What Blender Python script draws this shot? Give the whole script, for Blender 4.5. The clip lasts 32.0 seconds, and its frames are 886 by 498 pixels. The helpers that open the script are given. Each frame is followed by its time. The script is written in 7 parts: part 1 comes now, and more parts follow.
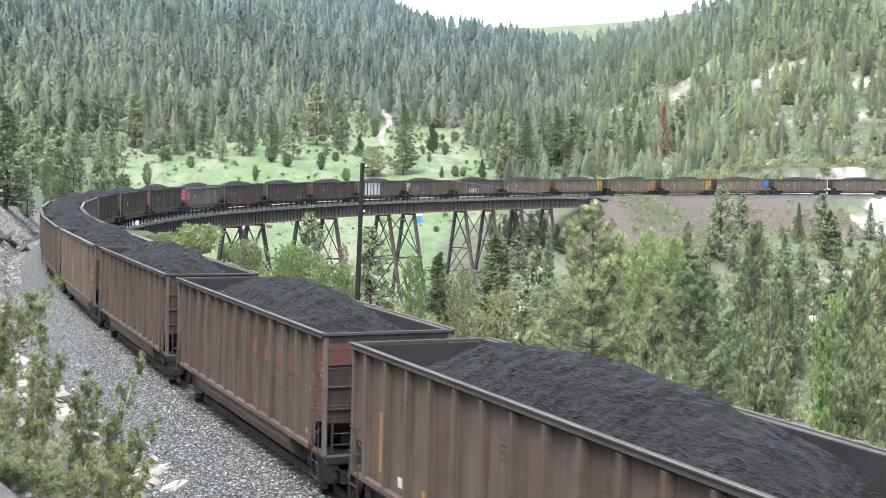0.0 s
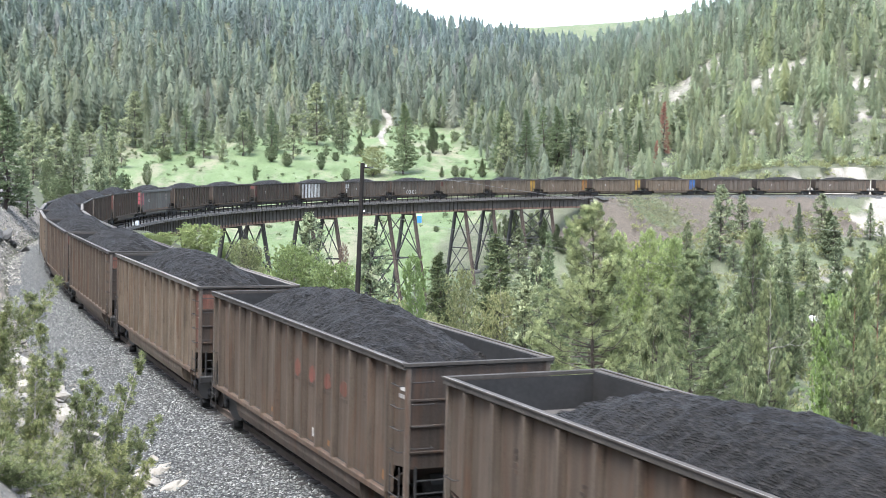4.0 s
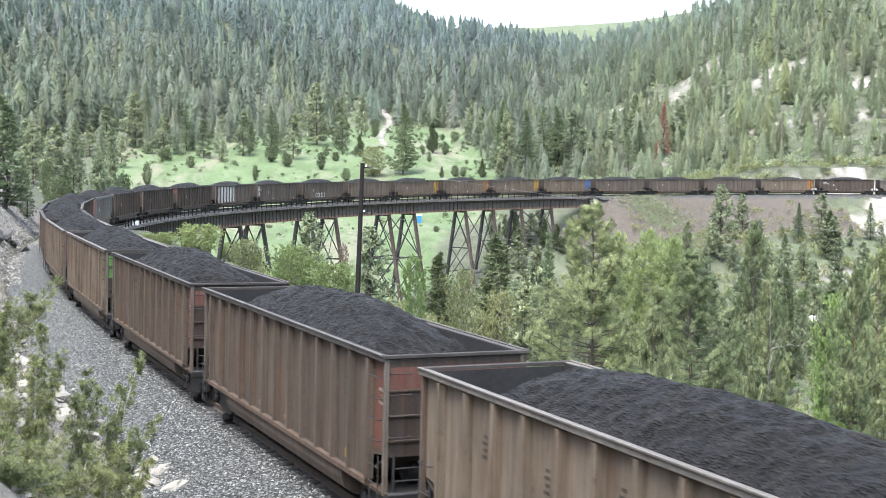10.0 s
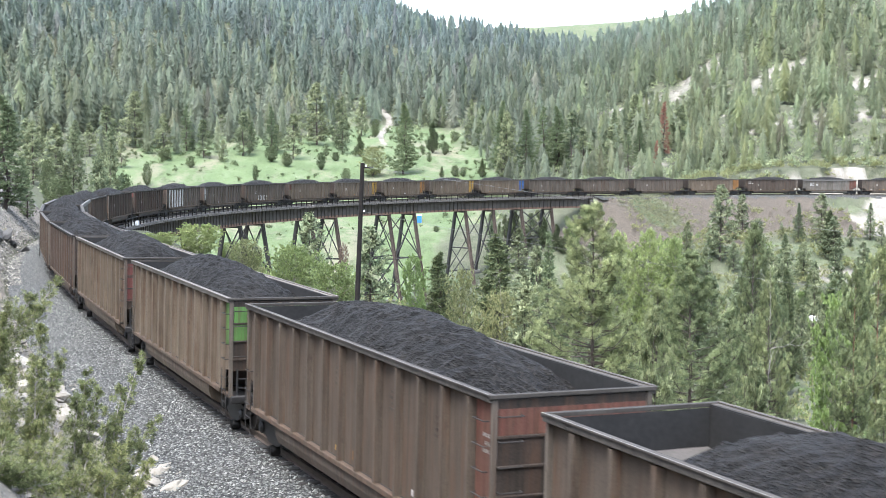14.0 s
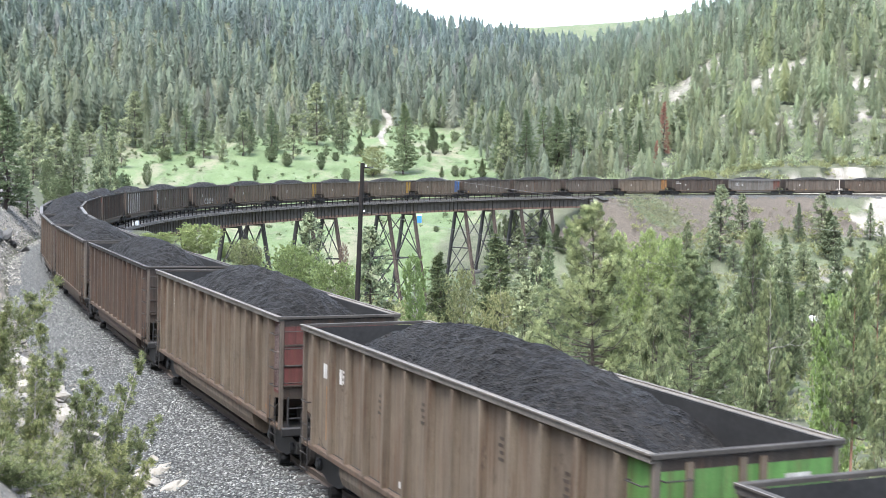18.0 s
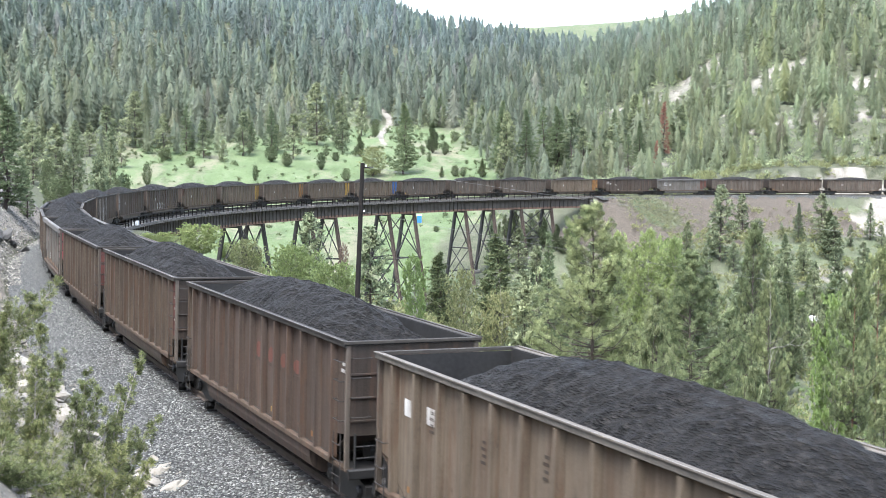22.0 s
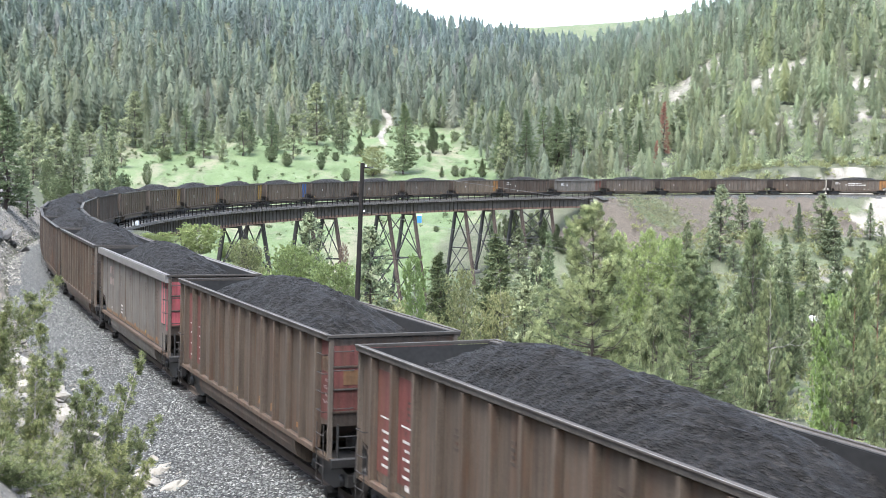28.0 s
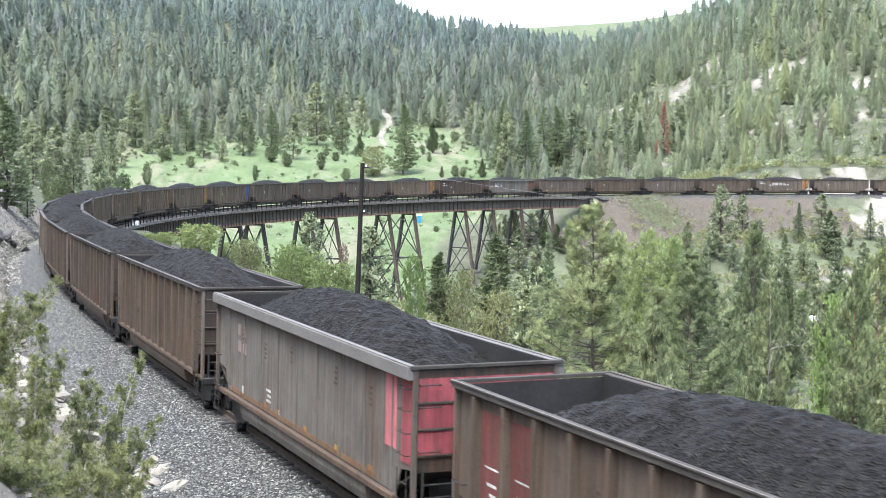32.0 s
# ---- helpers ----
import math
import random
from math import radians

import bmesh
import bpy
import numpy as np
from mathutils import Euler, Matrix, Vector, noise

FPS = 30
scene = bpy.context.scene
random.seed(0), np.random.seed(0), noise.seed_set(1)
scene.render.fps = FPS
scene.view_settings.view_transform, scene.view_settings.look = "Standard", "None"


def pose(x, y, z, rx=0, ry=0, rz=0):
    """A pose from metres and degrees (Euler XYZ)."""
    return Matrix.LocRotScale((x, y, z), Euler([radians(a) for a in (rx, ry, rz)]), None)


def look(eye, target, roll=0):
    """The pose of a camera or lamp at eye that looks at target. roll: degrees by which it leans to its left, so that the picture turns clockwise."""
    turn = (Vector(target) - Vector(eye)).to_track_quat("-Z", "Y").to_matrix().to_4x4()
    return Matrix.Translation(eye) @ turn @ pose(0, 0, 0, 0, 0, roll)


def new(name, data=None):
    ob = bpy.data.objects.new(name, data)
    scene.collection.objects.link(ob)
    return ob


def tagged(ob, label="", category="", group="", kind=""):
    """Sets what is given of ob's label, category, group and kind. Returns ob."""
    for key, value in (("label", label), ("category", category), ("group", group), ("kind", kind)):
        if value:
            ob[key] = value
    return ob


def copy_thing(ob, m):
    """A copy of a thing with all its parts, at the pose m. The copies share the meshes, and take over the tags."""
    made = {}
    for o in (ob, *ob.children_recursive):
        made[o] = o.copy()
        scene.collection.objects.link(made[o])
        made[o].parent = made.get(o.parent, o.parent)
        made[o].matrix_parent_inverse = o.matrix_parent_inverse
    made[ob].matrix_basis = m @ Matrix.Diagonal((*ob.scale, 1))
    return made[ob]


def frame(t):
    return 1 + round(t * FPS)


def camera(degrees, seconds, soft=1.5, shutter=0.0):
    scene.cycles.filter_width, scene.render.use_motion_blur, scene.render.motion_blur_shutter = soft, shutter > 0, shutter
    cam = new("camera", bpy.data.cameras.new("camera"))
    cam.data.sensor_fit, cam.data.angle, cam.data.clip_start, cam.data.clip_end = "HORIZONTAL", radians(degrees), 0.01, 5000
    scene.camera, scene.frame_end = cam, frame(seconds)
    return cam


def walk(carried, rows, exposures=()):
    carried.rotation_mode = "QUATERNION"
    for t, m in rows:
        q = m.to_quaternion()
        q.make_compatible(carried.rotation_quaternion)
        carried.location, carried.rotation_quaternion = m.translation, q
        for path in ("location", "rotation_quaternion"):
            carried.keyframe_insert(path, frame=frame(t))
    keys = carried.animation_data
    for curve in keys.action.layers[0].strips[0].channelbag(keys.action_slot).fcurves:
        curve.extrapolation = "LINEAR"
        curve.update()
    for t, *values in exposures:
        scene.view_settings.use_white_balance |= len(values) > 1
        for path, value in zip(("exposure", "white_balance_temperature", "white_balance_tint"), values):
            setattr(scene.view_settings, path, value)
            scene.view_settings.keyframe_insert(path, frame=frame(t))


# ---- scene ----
EYE = (0.0, 0.0, 7.55)
cam = camera(37.556, 32.0, soft=0.85, shutter=0.5)
CAM_POSE = look(EYE, (0.0, math.cos(0.069027), 7.55 - math.sin(0.069027)), 0.2975)
walk(cam, [(0.0, CAM_POSE), (32.0, CAM_POSE)], [(0.0, 2.64, 6290, 9), (32.0, 2.64, 6290, 9)])

# ---- world, sun, exposure ----
SUN_EL, SUN_AZ = radians(64), radians(205)   # azimuth clockwise from +y
world = bpy.data.worlds.new("overcast_sky")
scene.world = world
world.use_nodes = True
wn = world.node_tree
wn.nodes.clear()
sky = wn.nodes.new("ShaderNodeTexSky")
sky.sky_type = 'NISHITA'
sky.sun_disc = False
sky.sun_elevation, sky.sun_rotation = SUN_EL, SUN_AZ
sky.air_density, sky.dust_density, sky.ozone_density = 1.0, 2.0, 1.0
pale = wn.nodes.new("ShaderNodeHueSaturation")
pale.inputs["Saturation"].default_value = 0.68
back = wn.nodes.new("ShaderNodeBackground")
back.inputs["Strength"].default_value = 0.15
wout = wn.nodes.new("ShaderNodeOutputWorld")
wn.links.new(sky.outputs[0], pale.inputs["Color"])
wn.links.new(pale.outputs[0], back.inputs["Color"])
wn.links.new(back.outputs[0], wout.inputs["Surface"])
sun = new("sun", bpy.data.lights.new("sun", 'SUN'))
sun.data.energy, sun.data.angle, sun.data.color = 1.2, radians(30), (1.0, 0.985, 0.96)
sun.matrix_world = look((0, 0, 200), (-200 * math.sin(SUN_AZ) / math.tan(SUN_EL), -200 * math.cos(SUN_AZ) / math.tan(SUN_EL), 0))


# ---- materials ----
def nodes_of(name):
    m = bpy.data.materials.new(name)
    m.use_nodes = True
    return m, m.node_tree, m.node_tree.nodes["Principled BSDF"]


def ramp(nt, fac, stops):
    r = nt.nodes.new("ShaderNodeValToRGB")
    els = r.color_ramp.elements
    while len(els) < len(stops):
        els.new(0.5)
    for e, (p, c) in zip(els, stops):
        e.position, e.color = p, (*c, 1)
    nt.links.new(fac, r.inputs[0])
    return r.outputs[0]


def noise_tex(nt, vec, scale, detail=4.0, rough=0.55):
    n = nt.nodes.new("ShaderNodeTexNoise")
    n.inputs["Scale"].default_value, n.inputs["Detail"].default_value, n.inputs["Roughness"].default_value = scale, detail, rough
    nt.links.new(vec, n.inputs["Vector"])
    return n.outputs["Fac"]


def mix(nt, fac, a, b, mode='MIX'):
    m = nt.nodes.new("ShaderNodeMix")
    m.data_type, m.blend_type = 'RGBA', mode
    for sock, v in ((m.inputs[0], fac), (m.inputs[6], a), (m.inputs[7], b)):
        if isinstance(v, (int, float)):
            sock.default_value = v
        elif isinstance(v, tuple):
            sock.default_value = (*v, 1)
        else:
            nt.links.new(v, sock)
    return m.outputs[2]


def stretched(nt, vec, scale):
    m = nt.nodes.new("ShaderNodeMapping")
    m.inputs["Scale"].default_value = scale
    nt.links.new(vec, m.inputs["Vector"])
    return m.outputs[0]


def shifted_coords(nt):
    """Object coordinates, moved by a random step for each object."""
    tc, oi = nt.nodes.new("ShaderNodeTexCoord"), nt.nodes.new("ShaderNodeObjectInfo")
    add, mul = nt.nodes.new("ShaderNodeVectorMath"), nt.nodes.new("ShaderNodeMath")
    add.operation, mul.operation = 'ADD', 'MULTIPLY'
    mul.inputs[1].default_value = 37.0
    nt.links.new(oi.outputs["Random"], mul.inputs[0])
    nt.links.new(tc.outputs["Object"], add.inputs[0])
    nt.links.new(mul.outputs[0], add.inputs[1])
    return add.outputs[0]


def bump(nt, bsdf, height, strength, distance):
    b = nt.nodes.new("ShaderNodeBump")
    b.inputs["Strength"].default_value, b.inputs["Distance"].default_value = strength, distance
    nt.links.new(height, b.inputs["Height"])
    nt.links.new(b.outputs[0], bsdf.inputs["Normal"])


def plain(name, c, rough=0.6, metal=0.0, var=0.25, scale=3.0, bump_m=0.004, streak=(1, 1, 1), spec=0.5):
    """A surface with grain at two scales."""
    m, nt, b = nodes_of(name)
    v = stretched(nt, shifted_coords(nt), streak)
    big, fine = noise_tex(nt, v, scale, 5), noise_tex(nt, v, scale * 9, 3)
    lo, hi = tuple(x * (1 - var) for x in c), tuple(min(1, x * (1 + var)) for x in c)
    base = ramp(nt, big, [(0.3, lo), (0.7, hi)])
    col = mix(nt, 0.5, base, ramp(nt, fine, [(0.3, tuple(x * (1 - var * .7) for x in c)), (0.7, hi)]))
    nt.links.new(col, b.inputs["Base Color"])
    b.inputs["Roughness"].default_value, b.inputs["Metallic"].default_value = rough, metal
    b.inputs["Specular IOR Level"].default_value = spec
    bump(nt, b, fine, 0.4, bump_m)
    return m


def car_paint(name, c, dust=(0.105, 0.082, 0.06), amount=0.8):
    """Old car paint under rain-streaked coal dust and rust."""
    m, nt, b = nodes_of(name)
    v = shifted_coords(nt)
    streaks = noise_tex(nt, stretched(nt, v, (5.0, 5.0, 0.22)), 1.6, 6, 0.7)
    blotch = noise_tex(nt, v, 0.9, 5, 0.6)
    grain = noise_tex(nt, v, 40, 3)
    col = ramp(nt, blotch, [(0.3, tuple(x * 0.62 for x in c)), (0.7, tuple(min(1, x * 1.25) for x in c))])
    col = mix(nt, ramp(nt, streaks, [(0.35, (0, 0, 0)), (0.8, (amount,) * 3)]), col, dust)
    col = mix(nt, ramp(nt, noise_tex(nt, stretched(nt, v, (3, 3, 0.6)), 3.1, 6, 0.7), [(0.6, (0, 0, 0)), (0.75, (0.7,) * 3)]), col, (0.032, 0.023, 0.018))
    col = mix(nt, 0.25, col, ramp(nt, grain, [(0.3, (0.022, 0.018, 0.014)), (0.7, (0.125, 0.103, 0.08))]))
    # runs of rust down the sheets, and rusty flecks
    runs = noise_tex(nt, stretched(nt, v, (2.6, 2.6, 0.22)), 1.7, 9, 0.75)
    col = mix(nt, ramp(nt, runs, [(0.5, (0, 0, 0)), (0.66, (0.75,) * 3)]), col, (0.078, 0.042, 0.025))
    flecks = noise_tex(nt, stretched(nt, v, (1, 1, 0.5)), 3.2, 9, 0.78)
    col = mix(nt, ramp(nt, flecks, [(0.58, (0, 0, 0)), (0.66, (0.6,) * 3)]), col, (0.034, 0.023, 0.017))
    # each panel between two ribs has weathered a little differently
    tc, snap, white = nt.nodes.new("ShaderNodeTexCoord"), nt.nodes.new("ShaderNodeVectorMath"), nt.nodes.new("ShaderNodeTexWhiteNoise")
    snap.operation = 'SNAP'
    snap.inputs[1].default_value = (1.06, 60, 60)
    nt.links.new(tc.outputs["Object"], snap.inputs[0])
    nt.links.new(snap.outputs[0], white.inputs["Vector"])
    col = mix(nt, 1.0, col, ramp(nt, white.outputs["Value"], [(0.0, (0.82, 0.8, 0.78)), (1.0, (1.0, 1.0, 1.0))]), 'MULTIPLY')
    # narrow runs of rain-washed grime
    wash = noise_tex(nt, stretched(nt, v, (7.0, 7.0, 0.16)), 1.0, 8, 0.75)
    col = mix(nt, 1.0, col, ramp(nt, wash, [(0.34, (0.66, 0.64, 0.61)), (0.6, (1.16, 1.15, 1.13))]), 'MULTIPLY')
    nt.links.new(col, b.inputs["Base Color"])
    b.inputs["Roughness"].default_value = 0.72
    b.inputs["Specular IOR Level"].default_value = 0.25
    bump(nt, b, grain, 0.3, 0.004)
    return m


def foliage(name, dark, light, trans=0.25, attr=""):
    m = bpy.data.materials.new(name)
    m.use_nodes = True
    nt = m.node_tree
    nt.nodes.clear()
    out, ad = nt.nodes.new("ShaderNodeOutputMaterial"), nt.nodes.new("ShaderNodeMixShader")
    d, t = nt.nodes.new("ShaderNodeBsdfDiffuse"), nt.nodes.new("ShaderNodeBsdfTranslucent")
    geo, oi = nt.nodes.new("ShaderNodeNewGeometry"), nt.nodes.new("ShaderNodeObjectInfo")
    col = ramp(nt, geo.outputs["Random Per Island"], [(0.0, dark), (1.0, light)])
    if attr:
        a = nt.nodes.new("ShaderNodeVertexColor")
        a.layer_name = attr
        col = mix(nt, 1.0, col, a.outputs["Color"], 'MULTIPLY')
    else:
        shade = ramp(nt, oi.outputs["Random"], [(0.0, (0.78, 0.8, 0.8)), (1.0, (1.15, 1.1, 1.05))])
        col = mix(nt, 1.0, col, shade, 'MULTIPLY')
    nt.links.new(col, d.inputs["Color"])
    nt.links.new(col, t.inputs["Color"])
    ad.inputs[0].default_value = trans
    nt.links.new(d.outputs[0], ad.inputs[1])
    nt.links.new(t.outputs[0], ad.inputs[2])
    nt.links.new(ad.outputs[0], out.inputs["Surface"])
    return m


def coal_material():
    m, nt, b = nodes_of("coal")
    v = shifted_coords(nt)
    vor = nt.nodes.new("ShaderNodeTexVoronoi")
    vor.inputs["Scale"].default_value = 11.0
    nt.links.new(v, vor.inputs["Vector"])
    small = nt.nodes.new("ShaderNodeTexVoronoi")
    small.inputs["Scale"].default_value = 30.0
    nt.links.new(v, small.inputs["Vector"])
    big = noise_tex(nt, v, 0.8, 6, 0.65)
    cell = nt.nodes.new("ShaderNodeSeparateColor")
    nt.links.new(vor.outputs["Color"], cell.inputs[0])
    grit = nt.nodes.new("ShaderNodeSeparateColor")
    nt.links.new(small.outputs["Color"], grit.inputs[0])
    lump = ramp(nt, cell.outputs[0], [(0.0, (0.0028, 0.0025, 0.0022)), (0.75, (0.0122, 0.0112, 0.0102)), (1.0, (0.041, 0.038, 0.035))])
    fine = ramp(nt, grit.outputs[0], [(0.0, (0.0028, 0.0025, 0.0022)), (0.7, (0.0137, 0.0125, 0.0115)), (1.0, (0.045, 0.041, 0.037))])
    col = mix(nt, 0.55, lump, fine)
    col = mix(nt, ramp(nt, big, [(0.45, (0, 0, 0)), (0.72, (0.55,) * 3)]), col, (0.026, 0.0238, 0.0218))
    nt.links.new(col, b.inputs["Base Color"])
    b.inputs["Roughness"].default_value = 0.7
    b.inputs["Specular IOR Level"].default_value = 0.18
    hs = nt.nodes.new("ShaderNodeMath")
    hs.operation = 'ADD'
    nt.links.new(vor.outputs["Distance"], hs.inputs[0])
    nt.links.new(small.outputs["Distance"], hs.inputs[1])
    bump(nt, b, hs.outputs[0], 1.0, 0.065)
    return m


def ballast_material():
    m, nt, b = nodes_of("ballast")
    tc = nt.nodes.new("ShaderNodeTexCoord")
    v = tc.outputs["Object"]
    vor = nt.nodes.new("ShaderNodeTexVoronoi")
    vor.inputs["Scale"].default_value = 14.0
    nt.links.new(v, vor.inputs["Vector"])
    grey = nt.nodes.new("ShaderNodeSeparateColor")
    nt.links.new(vor.outputs["Color"], grey.inputs[0])
    col = ramp(nt, grey.outputs[0], [(0.0, (0.015, 0.015, 0.015)), (0.45, (0.066, 0.068, 0.062)), (0.8, (0.135, 0.138, 0.128)), (1.0, (0.26, 0.263, 0.243))])
    # gaps between stones go near-black: crevice shade put into the colour
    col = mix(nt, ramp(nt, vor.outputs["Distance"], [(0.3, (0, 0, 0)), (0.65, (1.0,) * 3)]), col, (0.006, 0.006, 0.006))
    col = mix(nt, ramp(nt, noise_tex(nt, v, 0.35, 4), [(0.45, (0, 0, 0)), (0.7, (0.22,) * 3)]), col, (0.0592, 0.0518, 0.0444))
    nt.links.new(col, b.inputs["Base Color"])
    b.inputs["Roughness"].default_value = 0.85
    inv = nt.nodes.new("ShaderNodeMath")
    inv.operation = 'SUBTRACT'
    inv.inputs[0].default_value = 1.0
    nt.links.new(vor.outputs["Distance"], inv.inputs[1])
    bump(nt, b, inv.outputs[0], 1.0, 0.05)
    return m


def broken_stone(name, stops):
    m, nt, b = nodes_of(name)
    geo = nt.nodes.new("ShaderNodeNewGeometry")
    col = ramp(nt, geo.outputs["Random Per Island"], stops)
    nt.links.new(col, b.inputs["Base Color"])
    b.inputs["Roughness"].default_value = 0.85
    return m


def ground_material():
    """Dry hill soil and scrub, with meadow grass (red), pale rock (green) and rusty talus (blue) by the ground's zones."""
    m, nt, b = nodes_of("hill_ground")
    tc, a, sep = nt.nodes.new("ShaderNodeTexCoord"), nt.nodes.new("ShaderNodeVertexColor"), nt.nodes.new("ShaderNodeSeparateColor")
    v = tc.outputs["Object"]
    a.layer_name = "zone"
    nt.links.new(a.outputs["Color"], sep.inputs[0])
    big, mid, fine = noise_tex(nt, v, 0.02, 6, 0.6), noise_tex(nt, v, 0.25, 6, 0.65), noise_tex(nt, v, 3.5, 5, 0.7)
    soil = ramp(nt, mid, [(0.3, (0.056, 0.066, 0.04)), (0.5, (0.1, 0.11, 0.07)), (0.72, (0.17, 0.17, 0.125))])
    soil = mix(nt, 0.5, soil, ramp(nt, fine, [(0.3, (0.03, 0.038, 0.02)), (0.7, (0.15, 0.15, 0.11))]))
    grass = ramp(nt, big, [(0.3, (0.108, 0.148, 0.075)), (0.7, (0.142, 0.19, 0.1))])
    grass = mix(nt, 0.62, grass, ramp(nt, noise_tex(nt, stretched(nt, v, (1.0, 0.45, 1.0)), 0.11, 9, 0.72), [(0.3, (0.065, 0.092, 0.04)), (0.52, (0.132, 0.172, 0.082)), (0.72, (0.215, 0.222, 0.155))]))
    rock = ramp(nt, mid, [(0.3, (0.19, 0.175, 0.145)), (0.6, (0.37, 0.345, 0.295))])
    # bare tan soil and dark sedge in the meadow
    grass = mix(nt, ramp(nt, noise_tex(nt, stretched(nt, v, (1.0, 0.35, 1.0)), 0.07, 8, 0.7), [(0.52, (0, 0, 0)), (0.6, (0.75,) * 3)]), grass, (0.21, 0.195, 0.14))
    grass = mix(nt, ramp(nt, noise_tex(nt, stretched(nt, v, (1.0, 0.4, 1.0)), 0.3, 8, 0.8), [(0.53, (0, 0, 0)), (0.64, (0.7,) * 3)]), grass, (0.062, 0.078, 0.042))
    rock = mix(nt, 0.4, rock, ramp(nt, fine, [(0.35, (0.0666, 0.0592, 0.0488)), (0.65, (0.244, 0.222, 0.192))]))
    talus = ramp(nt, fine, [(0.3, (0.055, 0.047, 0.039)), (0.7, (0.148, 0.126, 0.103))])
    breakup = noise_tex(nt, v, 0.13, 10, 0.78)

    def ragged(zone):
        add = nt.nodes.new("ShaderNodeMath")
        add.operation = 'ADD'
        nt.links.new(zone, add.inputs[0])
        nt.links.new(breakup, add.inputs[1])
        return ramp(nt, add.outputs[0], [(0.6, (0, 0, 0)), (1.05, (1, 1, 1))])
    col = mix(nt, ragged(sep.outputs[0]), soil, grass)
    col = mix(nt, ragged(sep.outputs[1]), col, rock)
    col = mix(nt, ragged(sep.outputs[2]), col, talus)
    nt.links.new(col, b.inputs["Base Color"])
    b.inputs["Roughness"].default_value = 0.95
    b.inputs["Specular IOR Level"].default_value = 0.1
    grains = noise_tex(nt, v, 11.0, 6, 0.75)
    col = mix(nt, 1.0, col, ramp(nt, grains, [(0.3, (0.62, 0.62, 0.62)), (0.65, (1.0, 1.0, 1.0))]), 'MULTIPLY')
    nt.links.new(col, b.inputs["Base Color"])
    both = nt.nodes.new("ShaderNodeMath")
    both.operation = 'ADD'
    nt.links.new(fine, both.inputs[0])
    nt.links.new(grains, both.inputs[1])
    bump(nt, b, both.outputs[0], 0.9, 0.16)
    return m


GROUND, BALLAST, COAL = ground_material(), ballast_material(), coal_material()
PAINT = {
    "brown": car_paint("brown_car_paint", (0.058, 0.0435, 0.034), (0.104, 0.086, 0.068)),
    "tan": car_paint("tan_brown_car_paint", (0.122, 0.096, 0.071), (0.16, 0.133, 0.102)),
    "dark": car_paint("dark_brown_car_paint", (0.078, 0.066, 0.056), (0.128, 0.111, 0.094)),
    "umber": car_paint("umber_car_paint", (0.045, 0.036, 0.031), (0.072, 0.06, 0.051)),
    "soot": car_paint("soot_brown_car_paint", (0.052, 0.037, 0.031), (0.088, 0.067, 0.056)),
    # end walls: soot, and the shade they stand in, both put into this paint
    "shaded_sooty": car_paint("shaded_sooty_end_paint", (0.021, 0.0155, 0.0135), (0.036, 0.028, 0.024), 0.6),
    "grey": car_paint("grey_car_paint", (0.125, 0.121, 0.111), (0.1, 0.088, 0.076), 0.6),
}
CHORD = plain("worn_steel_chord", (0.052, 0.046, 0.04), 0.8, 0.0, 0.45, 1.2, spec=0.2)
# strip along the chord's top: edge highlight painted in, with scuffs
EDGE = plain("highlit_scuffed_chord_edge", (0.13, 0.12, 0.108), 0.6, 0.0, 0.6, 1.6, spec=0.3)
CHORD_TAN = plain("dusty_tan_chord", (0.1, 0.089, 0.076), 0.8, 0.0, 0.35, 1.2, spec=0.2)
CHORD_MID = plain("grimy_steel_chord", (0.036, 0.032, 0.028), 0.8, 0.0, 0.5, 1.5, spec=0.2)
CHORD_PALE = plain("pale_aluminium_chord", (0.1, 0.094, 0.087), 0.75, 0.0, 0.2, 2.0, spec=0.3)
BLACK_STEEL = plain("grimy_black_steel", (0.013, 0.012, 0.0115), 0.6, 0.2, 0.35, 4.0)
INNER_STEEL = plain("coal_blackened_steel", (0.017, 0.0165, 0.0162), 0.8, 0.0, 0.45, 1.2, spec=0.2)
SLOPE_STEEL = plain("dusty_slope_sheet", (0.06, 0.055, 0.051), 0.8, 0.0, 0.4, 1.4, spec=0.2)
GRAB = plain("grab_iron_steel", (0.026, 0.023, 0.021), 0.7, 0.0, 0.3, spec=0.25)
WHEEL = plain("wheel_steel", (0.02, 0.017, 0.015), 0.7, 0.2, 0.3, 5)
PANEL = {k: car_paint(k + "_panel_paint", c, amount=a) for k, c, a in (
    ("bright_red", (0.17, 0.036, 0.03), 0.9), ("shade", (0.032, 0.026, 0.023), 0.5),
    ("orange_red", (0.118, 0.0311, 0.0222), 0.6), ("green", (0.0666, 0.2, 0.0407), 0.3), ("pink", (0.34, 0.06, 0.085), 0.15), ("light_pink", (0.6, 0.17, 0.2), 0.15),
    ("pale", (0.34, 0.27, 0.26), 0.35), ("yellow", (0.42, 0.25, 0.045), 0.15), ("orange", (0.32, 0.15, 0.04), 0.25), ("cream", (0.3, 0.24, 0.17), 0.3), ("rust_orange", (0.17, 0.088, 0.036), 0.5),
    ("blue", (0.04, 0.14, 0.38), 0.1), ("dark_red", (0.115, 0.024, 0.025), 0.2), ("white", (0.6, 0.6, 0.585), 0.1))}
RUST_GIRDER = plain("rust_streaked_girder_steel", (0.058, 0.049, 0.043), 0.7, 0.1, 0.4, 0.8, streak=(1, 1, 0.3))
RUST = plain("rust_brown_steel", (0.15, 0.085, 0.056), 0.8, 0.0, 0.35, 1.2)
